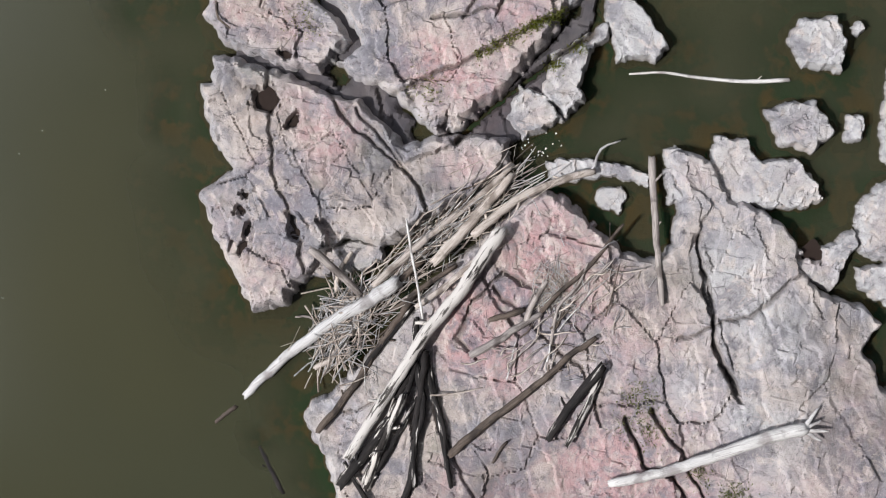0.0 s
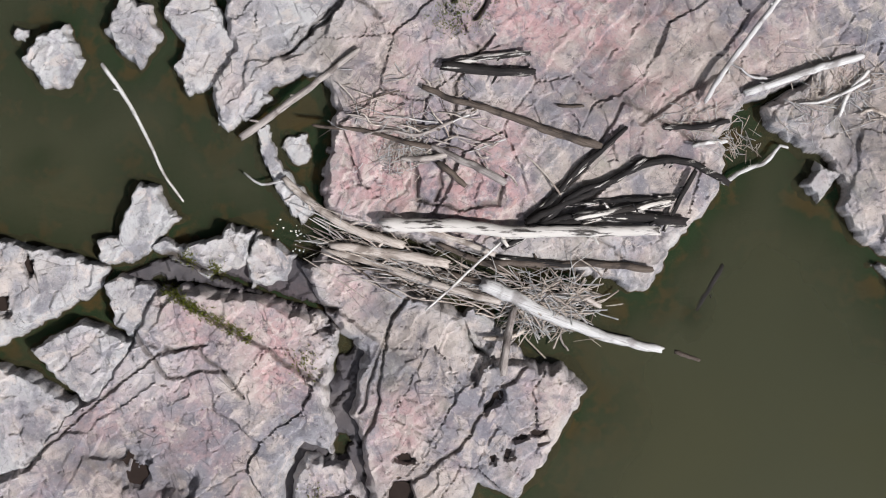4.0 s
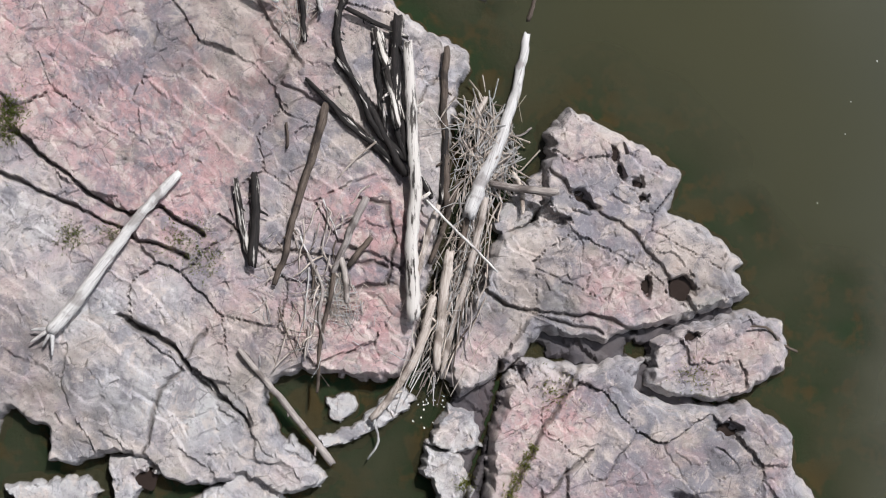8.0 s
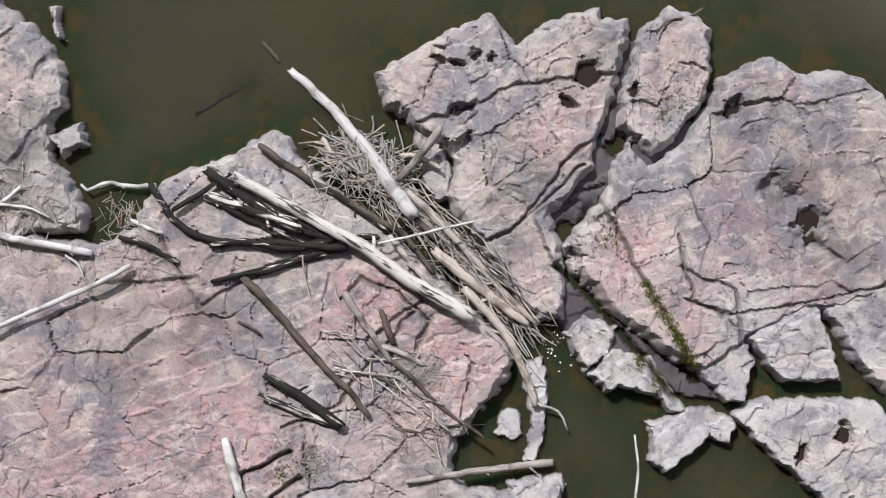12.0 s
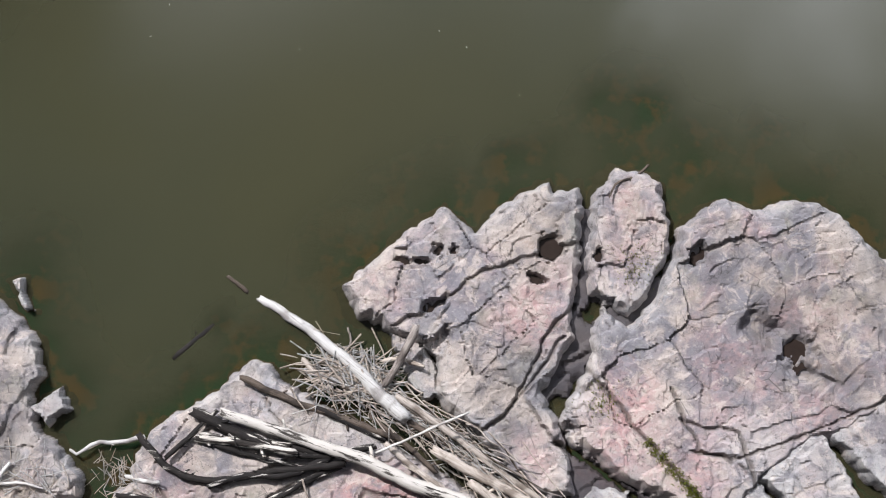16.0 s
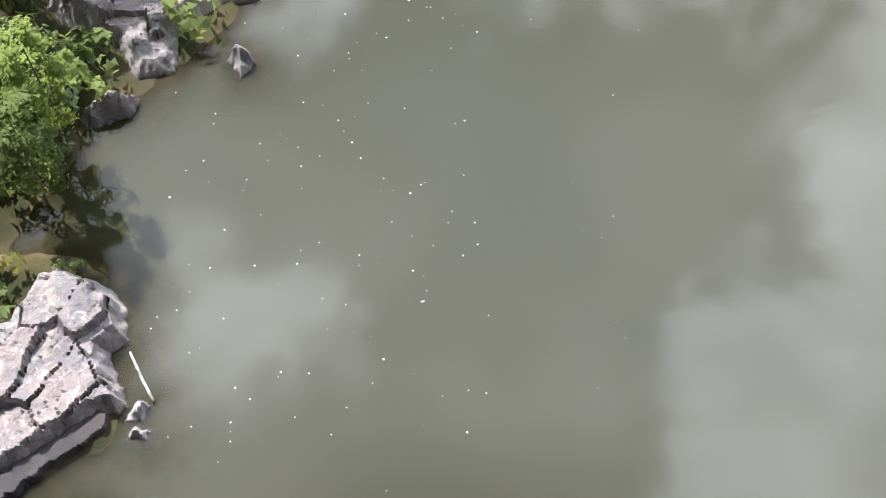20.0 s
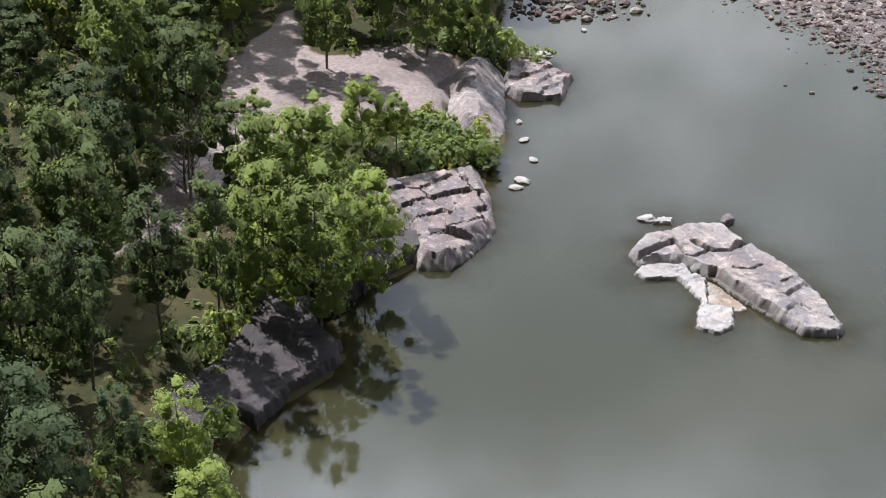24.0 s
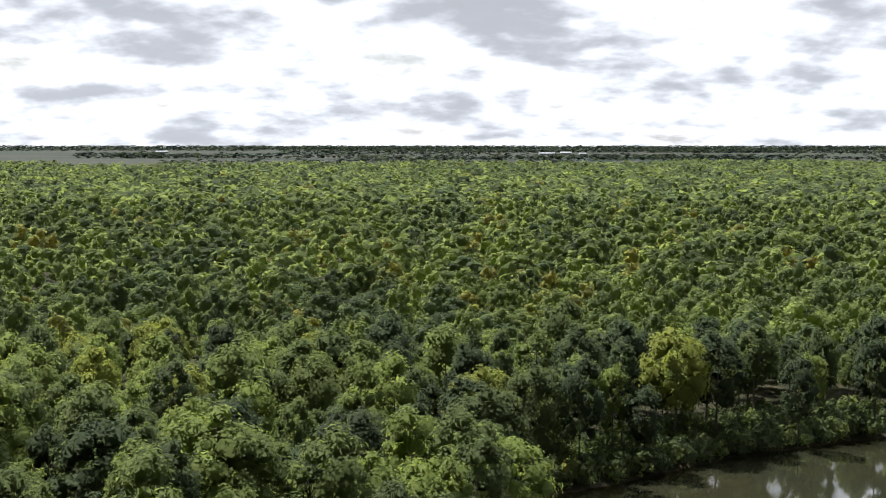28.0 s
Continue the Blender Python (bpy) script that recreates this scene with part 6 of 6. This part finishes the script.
rng = np.random.default_rng(11)
step = 6.6
gx, gy = np.meshgrid(np.arange(-120, 130, step), np.arange(24, 300, step))
gx, gy = (gx + rng.uniform(-0.42, 0.42, gx.shape) * step).ravel(), (gy + rng.uniform(-0.42, 0.42, gy.shape) * step).ravel()
seen = np.abs(gx) < 0.33 * np.hypot(gy, 40) + 5
gx, gy = gx[seen], gy[seen]
gx2, gy2 = rng.uniform(-32, 4, 700), rng.uniform(24, 90, 700)
keep = []
for a, b in zip(gx2, gy2):
    if all((a - c) ** 2 + (b - d) ** 2 > 2.7**2 for c, d in keep):
        keep.append((a, b))
keep = np.array(keep)
late = gy > 90
gx, gy = np.r_[gx[late], keep[:, 0]], np.r_[gy[late], keep[:, 1]]
ok = (free_ground(gx, gy) > 0.9) & (room_for(gx, gy) > 2.4) & (np.abs(gx) < 0.33 * np.hypot(gy, 40) + 5)
gx, gy = gx[ok], gy[ok]
chosen = np.array([(t[0], t[1]) for t in TREES])
gap = np.min(np.hypot(gx[:, None] - chosen[None, :, 0], gy[:, None] - chosen[None, :, 1]), 1)
gx, gy = gx[gap > 2.3], gy[gap > 2.3]
order = np.argsort(gy)
gx, gy = gx[order], gy[order]
NEAR_TREES = 250
for n, (x, y, height, shade) in enumerate(TREES):
    tree(x, y, height, height * (0.85 if height > 7.8 else 1.0), 57 * n, n % 6, "bright yellow-green tree at the river wood" if shade > 0.7 else TREE_LABELS[n % 3], shade)
roomy = room_for(gx, gy)
for n in range(NEAR_TREES):
    height = rng.uniform(8.5, 15.5) if gy[n] > 90 else min(rng.uniform(5.0, 8.5), roomy[n])
    tree(gx[n], gy[n], height, height * rng.uniform(0.85, 1.25) if gy[n] > 90 else height * rng.uniform(0.8, 1.1), rng.uniform(0, 360), int(rng.integers(6)), TREE_LABELS[int(rng.integers(3))], tree_shade(gx[n], gy[n]))


def woodland(name, places, kinds, label, mat=None, mean=0.50):
    """Many trees as one mass of foliage, each with its own shade of green."""
    V, F, T, off = [], [], [], 0
    for n, (x, y, z, height, wide) in enumerate(places):
        v, f = kinds[n % len(kinds)]
        a = rng.uniform(0, 6.28)
        c, s = math.cos(a), math.sin(a)
        w = v * [wide / 10, wide / 10, height / 10]
        V.append(np.c_[w[:, 0] * c - w[:, 1] * s + x, w[:, 0] * s + w[:, 1] * c + y, w[:, 2] + z])
        F.append(f + off)
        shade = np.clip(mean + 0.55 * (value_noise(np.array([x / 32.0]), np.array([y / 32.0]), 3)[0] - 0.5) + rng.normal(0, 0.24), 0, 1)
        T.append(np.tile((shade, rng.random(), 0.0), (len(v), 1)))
        off += len(v)
    me = mesh_of(name, np.vstack(V), np.vstack(F), mat or WOODLAND_LEAF, False)
    set_tone(me, np.vstack(T), "tint")
    return tagged(new(name, me), label, "woodland", kind="stuff")


mid = [(gx[n], gy[n], 0.6, rng.uniform(8, 14) + 2.5 * (rng.random() > 0.85), rng.uniform(10.5, 15.5)) for n in range(NEAR_TREES, len(gx))]
woodland("woodland", mid, LOW_KINDS, "dense green deciduous woodland along the river")


def band(y0, y1, step, cut):
    x, y = np.meshgrid(np.arange(-0.36 * y1 - 20, 0.36 * y1 + 20, step), np.arange(y0, y1, step))
    x, y = (x + rng.uniform(-0.45, 0.45, x.shape) * step).ravel(), (y + rng.uniform(-0.45, 0.45, y.shape) * step).ravel()
    m = (np.abs(x) < 0.335 * y + 12) & (land(x, y)[0] > 1.5)
    m &= y < cut(x)
    return x[m], y[m]


x, y = band(300, 620, 8.4, lambda x: 1e9 + 0 * x)
woodland("woodland", [(a, b, 0.8, rng.uniform(7.5, 15.5), rng.uniform(11.5, 18)) for a, b in zip(x, y)], FAR_KINDS, "dense green woodland stretching away from the river")
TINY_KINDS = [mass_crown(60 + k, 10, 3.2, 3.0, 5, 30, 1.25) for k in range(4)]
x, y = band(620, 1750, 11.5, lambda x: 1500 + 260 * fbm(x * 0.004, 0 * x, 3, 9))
# far crowns get a darker tint, a shaded copy of the wood's green
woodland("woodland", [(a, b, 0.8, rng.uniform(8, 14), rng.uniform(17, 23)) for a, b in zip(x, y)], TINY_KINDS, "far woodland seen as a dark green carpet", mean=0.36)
# shelter belts between the fields
BELT_KINDS = [mass_crown(70 + k, 10, 3.2, 0.2, 6, 34, 1.5) for k in range(4)]
rows = []
for k in range(44):
    cx, cy, half = rng.uniform(-1400, 1400), rng.uniform(1750, 4600), rng.uniform(60, 420)
    for a in np.arange(-half, half, 16):
        rows.append((cx + a, cy + rng.normal(0, 6), 0.8, rng.uniform(6, 12), rng.uniform(24, 40)))
for a in np.arange(-1700, 1700, 9):
    rows.append((a, 4700 + rng.normal(0, 10), 0.8, rng.uniform(7, 11), rng.uniform(30, 44)))
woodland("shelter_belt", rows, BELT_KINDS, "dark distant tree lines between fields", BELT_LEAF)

# shrubs along the bank
bx, by = np.r_[rng.uniform(-22, 12, 4500), rng.uniform(4, 75, 5000)], np.r_[rng.uniform(20, 130, 4500), rng.uniform(130, 200, 5000)]
d = free_ground(bx, by)
m = (d > 0.2) & (d < np.where(by < 130, 3.2, 16.0)) & (np.abs(bx) < 0.33 * np.hypot(by, 40) + 3)
pick = np.r_[np.flatnonzero(m)[:330], np.flatnonzero(m)[-1000:]]
ux, uy = rng.uniform(-45, 20, 5200), rng.uniform(26, 150, 5200)
m = (free_ground(ux, uy) > 0.5) & (np.abs(ux) < 0.33 * np.hypot(uy, 40) + 3) & (room_for(ux, uy) > 1.3)
bx, by = np.r_[bx[pick], ux[m][:1700]], np.r_[by[pick], uy[m][:1700]]
woodland("shrubs", [(a, b, 0.1, rng.uniform(0.7, 2.1) * (1 if b < 130 else 1.5), rng.uniform(0.8, 1.9) * (1 if b < 130 else 1.6)) for a, b in zip(bx, by)], BUSH_KINDS, "low green shrubs and weeds along the bank")

px, py = rng.uniform(-7.5, 3.8, 900), rng.uniform(68.0, 81.5, 900)
m = (land(px, py)[0] > 0.3) & (inside(SHELF_ROCK, px, py) < -0.1) & (inside(CLEARING, px, py) < -0.5) & (inside(POINT_ROCK, px, py) < -0.1)
woodland("shrubs", [(a, b, 0.25, rng.uniform(0.5, 1.5), rng.uniform(0.7, 1.5)) for a, b in zip(px[m][:260], py[m][:260])], BUSH_KINDS, "olive-green shrubs and weeds between granite ledges", mean=0.55)


def dead_tree(x, y, height, turn, seed):
    """A bare standing tree: a thin trunk with limbs that fork into twigs."""
    r = np.random.default_rng(seed)
    stem = smooth_line([(0, 0, -0.3), (r.normal(0, .15), r.normal(0, .15), height * 0.45), (r.normal(0, .4), r.normal(0, .4), height)], 11)
    limbs = []
    for k in range(16):
        base = stem[int(r.uniform(3, 10))]
        a = k * 2.4 + r.normal(0, 0.4)
        out = np.array([math.cos(a), math.sin(a), r.uniform(0.5, 1.3)]) * height * r.uniform(0.10, 0.24)
        limbs.append(limb_arrays(smooth_line([base, base + out * 0.5 + [0, 0, -0.1], base + out], 5), 0.045, 0.012, seed + k, 5))
        for j in range(3):
            tip = base + out * r.uniform(0.4, 0.9)
            limbs.append(limb_arrays(smooth_line([tip, tip + r.normal(0, 0.25, 3), tip + out * 0.35 + r.normal(0, 0.4, 3)], 4), 0.02, 0.008, seed + k + j, 4))
    thing = tagged(new("dead_tree"), "bare grey dead tree standing at the wood's edge", "tree", "bare trees")
    thing.matrix_world = pose(x, y, 0.4, 0, 0, turn)
    part("trunk", limb_mesh("trunk", [limb_arrays(stem, 0.11, 0.02, seed, 7)], GREY_WOOD), GREY_WOOD, thing)
    for k in range(0, len(limbs), 4):
        part("branch", limb_mesh("branch", limbs[k:k + 4], GREY_WOOD), GREY_WOOD, thing)


for n, (x, y, height) in enumerate([(-18.6, 70.5, 7.5), (-13.2, 66.8, 5.5), (-10.6, 58.5, 5.0), (-16.5, 100.5, 9.5), (-13.6, 67.6, 4.5)]):
    dead_tree(x, y, height, 70 * n, 300 + 20 * n)


# ---- gravel bar and stones ----
def bar_shape(x, y):
    d = inside(GRAVEL_BAR, x + 1.2 * fbm(x * 0.3, y * 0.3, 3, 41), y + 1.2 * fbm(x * 0.3 + 4, y * 0.3, 3, 42))
    h = np.clip(0.08 * d - 0.03, -0.4, 0.35) + 0.10 * fbm(x * 0.5, y * 0.5, 4, 43) + 0.05 * fbm(x * 2.2, y * 2.2, 3, 44)
    return h - 0.04, 0.35 + 0 * x, 0.1 + 0 * x, np.clip((0.06 - h) * 6, 0, 0.8)


tagged(new("gravel_bar", grid_mesh("gravel_bar", np.arange(10, 75, 0.3), np.arange(74, 156, 0.3), bar_shape, lambda x, y, z: z > -0.25, BAR_GRAVEL)),
       "bar of mixed pinkish river gravel", "gravel bar", kind="structure")


def stone_arrays(seed):
    """A worn angular stone of twenty faces."""
    r = np.random.default_rng(seed)
    g = (1 + 5**0.5) / 2
    v = np.array([(-1, g, 0), (1, g, 0), (-1, -g, 0), (1, -g, 0), (0, -1, g), (0, 1, g), (0, -1, -g), (0, 1, -g), (g, 0, -1), (g, 0, 1), (-g, 0, -1), (-g, 0, 1)], float)
    v /= np.linalg.norm(v[0])
    v = v * (0.75 + 0.45 * r.random((12, 1))) * [1, 0.72, 0.45]
    f = np.array([(0, 11, 5), (0, 5, 1), (0, 1, 7), (0, 7, 10), (0, 10, 11), (1, 5, 9), (5, 11, 4), (11, 10, 2), (10, 7, 6), (7, 1, 8),
                  (3, 9, 4), (3, 4, 2), (3, 2, 6), (3, 6, 8), (3, 8, 9), (4, 9, 5), (2, 4, 11), (6, 2, 10), (8, 6, 7), (9, 8, 1)])
    return v, f


STONES = [stone_arrays(k) for k in range(8)]
STONE_MESHES = [mesh_of("stone", v, f, STONE, False) for v, f in STONES]
rng = np.random.default_rng(21)


def scatter(outline, count):
    lo, hi = np.min(outline, 0), np.max(outline, 0)
    x, y = rng.uniform(lo[0], hi[0], count * 6), rng.uniform(lo[1], hi[1], count * 6)
    d = inside(outline, x + 1.5 * fbm(x * 0.35, y * 0.35, 3, 45), y + 1.5 * fbm(x * 0.35 + 4, y * 0.35, 3, 46))
    m = (rng.random(d.shape) < np.where(d > 0.3, 1.0, 0.75 * np.exp(np.minimum(d, 0) / 0.9))) & (np.abs(x) < 0.33 * np.hypot(y, 40) + 2)
    return np.c_[x[m], y[m]][:count]


spots = []
for outline, count, lo, hi, lift in ((GRAVEL_BAR, 15500, 0.07, 0.38, 0.24), (STONES_WEST, 760, 0.15, 0.70, 0.06), (STONES_NORTH, 190, 0.3, 1.1, 0.05), (STONES_MID, 190, 0.16, 0.65, 0.03)):
    got = scatter(outline, count)
    bars = np.maximum(bar_shape(got[:, 0], got[:, 1])[0], 0) if outline is GRAVEL_BAR else np.zeros(len(got))
    for (x, y), bar in zip(got, bars):
        size = lo + (hi - lo) * rng.random() ** 3.6
        spots.append((x, y, bar + size * rng.uniform(0.0, 0.25) if outline is GRAVEL_BAR else lift * rng.uniform(0.2, 1.0), size))
V, F, off = [], [], 0
big = sorted(range(len(spots)), key=lambda k: -spots[k][3])[:250]
for k, (x, y, z, size) in enumerate(spots):
    v, f = STONES[k % 8]
    a = rng.uniform(0, 6.28)
    c, s = math.cos(a), math.sin(a)
    if size >= spots[big[-1]][3]:
        ob = new("river_stone", STONE_MESHES[k % 8])
        ob.matrix_world = pose(x, y, z, rng.normal(0, 8), rng.normal(0, 8), math.degrees(a)) @ Matrix.Diagonal((size, size, size, 1))
        tagged(ob, "angular grey-pink stone lying in the shallows", "stone", "stones of the gravel bar")
        continue
    V.append(np.c_[(v[:, 0] * c - v[:, 1] * s) * size + x, (v[:, 0] * s + v[:, 1] * c) * size + y, v[:, 2] * size + z])
    F.append(f + off)
    off += len(v)
tagged(new("gravel", mesh_of("gravel", np.vstack(V), np.vstack(F), STONE, False)), "many angular pinkish and grey river stones", "gravel", kind="stuff")

BOULDERS = [(18.6, 134.4, 0.9, "dark"), (11.6, 132.0, 1.1, "dark"), (9.9, 130.6, 0.8, "dark"), (22.4, 137.8, 0.7, "dark"), (21.5, 129.0, 2.6, "flat reddish"),
            (18.2, 121.8, 1.5, "flat grey"), (12.5, 126.0, 1.4, "reddish"), (15.0, 123.5, 1.2, "grey"), (5.0, 71.0, 0.5, "pale"), (4.6, 70.2, 0.4, "pale"), (5.4, 76.0, 0.35, "pale"),
            (5.2, 78.4, 0.3, "pale"), (5.8, 73.5, 0.35, "pale"), (7.4, 88.3, 0.6, "pale"), (11.6, 66.7, 0.5, "pale"), (16.0, 66.5, 0.5, "grey"), (10.5, 92.5, 0.3, "pale")]
for n, (x, y, size, look_of) in enumerate(BOULDERS):
    bm = bmesh.new()
    bmesh.ops.create_icosphere(bm, subdivisions=3, radius=size)
    flat_by = 0.28 if "flat" in look_of else (0.3 if look_of == "pale" else 0.6)
    for v in bm.verts:
        p = v.co * (1.0 / size)
        k = 1 + 0.30 * noise.noise(p * 1.3 + Vector((n * 3.1, 0, 0))) + 0.10 * noise.noise(p * 3.5 + Vector((0, n, 0)))
        v.co = Vector((v.co.x * k, v.co.y * k * 0.7, v.co.z * k * flat_by))
    me = bpy.data.meshes.new("boulder")
    bm.to_mesh(me)
    bm.free()
    me.materials.append(DARK_ROCK if look_of == "dark" else (PALE_STONE if look_of == "pale" else BANK_ROCK))
    ob = new("boulder", me)
    ob.matrix_world = pose(x, y, 0.05, 0, 0, 40 * n)
    tagged(ob, look_of + " boulder standing in the shallow river", "boulder", "boulders in the river")


# ---- grass in the joints of the rock ----
def tufts(name, spots, label):
    V, F, off = [], [], 0
    for x, y, spread_m, count, tall in spots:
        px, py = rng.normal(x, spread_m, count), rng.normal(y, spread_m, count)
        pz = ground_at(px, py)
        for k in range(count):
            a = rng.uniform(0, 6.28)
            lean = np.array([math.cos(a), math.sin(a), 0]) * rng.uniform(0.2, 0.8) * tall
            side = np.array([-math.sin(a), math.cos(a), 0]) * 0.012
            base = np.array([px[k], py[k], pz[k] - 0.01])
            top = base + lean + [0, 0, tall * rng.uniform(0.5, 1.0)]
            V += [base - side, base + side, (base + top) / 2 + side * 0.8 + [0, 0, 0.03], top]
            F.append((off, off + 1, off + 2, off + 3))
            off += 4
    return tagged(new(name, mesh_of(name, np.array(V), np.array(F), GRASS, False)), label, "grass", kind="stuff")


crack_spots = [(a[0] + (b[0] - a[0]) * t, a[1] + (b[1] - a[1]) * t, 0.09, 60, 0.14)
               for a, b in zip(CRACK_F[1:], CRACK_F[2:]) for t in np.linspace(0, 1, 7)]
tufts("grass_tufts", crack_spots + [(6.0, -1.9, 0.12, 120, 0.16), (6.6, -2.4, 0.12, 100, 0.15), (4.4, 1.4, 0.25, 120, 0.12), (5.6, 5.2, 0.3, 150, 0.10)],
      "yellow-green grass in the joints of the granite")
tufts("grass_tufts", [(-8.4, -9.6, 0.22, 380, 0.18), (-7.9, -9.9, 0.18, 260, 0.16), (-4.6, -9.4, 0.2, 200, 0.12), (-3.3, -6.6, 0.35, 300, 0.10), (-2.6, -6.2, 0.3, 240, 0.10),
                      (-6.3, -11.6, 0.3, 360, 0.14), (-4.2, -8.3, 0.2, 120, 0.12)], "green weeds rooted in cracks of the granite ledge")
tufts("gravel_weeds", [(31.1, 109.1, 0.9, 900, 0.5), (29.2, 95.6, 0.5, 500, 0.35), (32.6, 95.6, 0.5, 400, 0.35)], "bright green weeds on the gravel bar")


# ---- far farm sheds ----
def shed(x, y, length, depth, eave, turn):
    thing = tagged(new("farm_shed"), "long white farm shed far across the fields", "shed", "farm sheds")
    thing.matrix_world = pose(x, y, 1.0, 0, 0, turn)
    l, w = length / 2, depth / 2
    bm = bmesh.new()
    bmesh.ops.create_cube(bm, size=1, matrix=Matrix.Translation((0, 0, eave / 2)) @ Matrix.Diagonal((length, depth, eave, 1)))
    part("wall", bm, SHED_WALL, thing)
    v = [(-l - .5, -w - .5, eave), (l + .5, -w - .5, eave), (l + .5, w + .5, eave), (-l - .5, w + .5, eave), (-l - .5, 0, eave * 1.6), (l + .5, 0, eave * 1.6)]
    me = bpy.data.meshes.new("roof")
    me.from_pydata(v, [], [(0, 1, 5, 4), (2, 3, 4, 5), (0, 4, 3), (1, 2, 5), (3, 2, 1, 0)])
    me.materials.append(SHED_ROOF)
    part("roof", me, SHED_ROOF, thing)


for sx, sy, sl, sd, se, st in ((225, 2950, 46, 16, 6, 4), (268, 2990, 34, 14, 7, -6), (300, 2960, 22, 12, 5, 10), (-640, 3300, 40, 14, 6, 0), (860, 2700, 30, 14, 6, 12)):
    shed(sx, sy, sl * 0.7, sd, se * 0.6, st)


# ---- flecks of foam on the water ----
FOAM = sheet_material("foam", (0.85, 0.85, 0.83))
flecks = [(rng.uniform(-9, 2), rng.uniform(16, 36), rng.uniform(0.012, 0.04)) for _ in range(130)] + [(rng.uniform(-9, 9), rng.uniform(10, 40), rng.uniform(0.01, 0.025)) for _ in range(60)]
flecks += [(rng.normal(3.6, 0.3), rng.normal(-2.0, 0.35), rng.uniform(0.01, 0.035)) for _ in range(35)]
V, F = [], []
for k, (x, y, r) in enumerate(flecks):
    a = np.arange(6) * np.pi / 3 + rng.uniform(0, 1)
    rr = r * rng.uniform(0.5, 1.2, 6)
    V.append(np.c_[x + rr * np.cos(a), y + rr * np.sin(a) * 0.8, np.full(6, 0.006)])
    F += [(6 * k, 6 * k + i, 6 * k + i + 1) for i in range(1, 5)]
tagged(new("foam_flecks", mesh_of("foam_flecks", np.vstack(V), np.array(F), FOAM)), "small white foam flecks drifting on the river", "foam", kind="stuff")
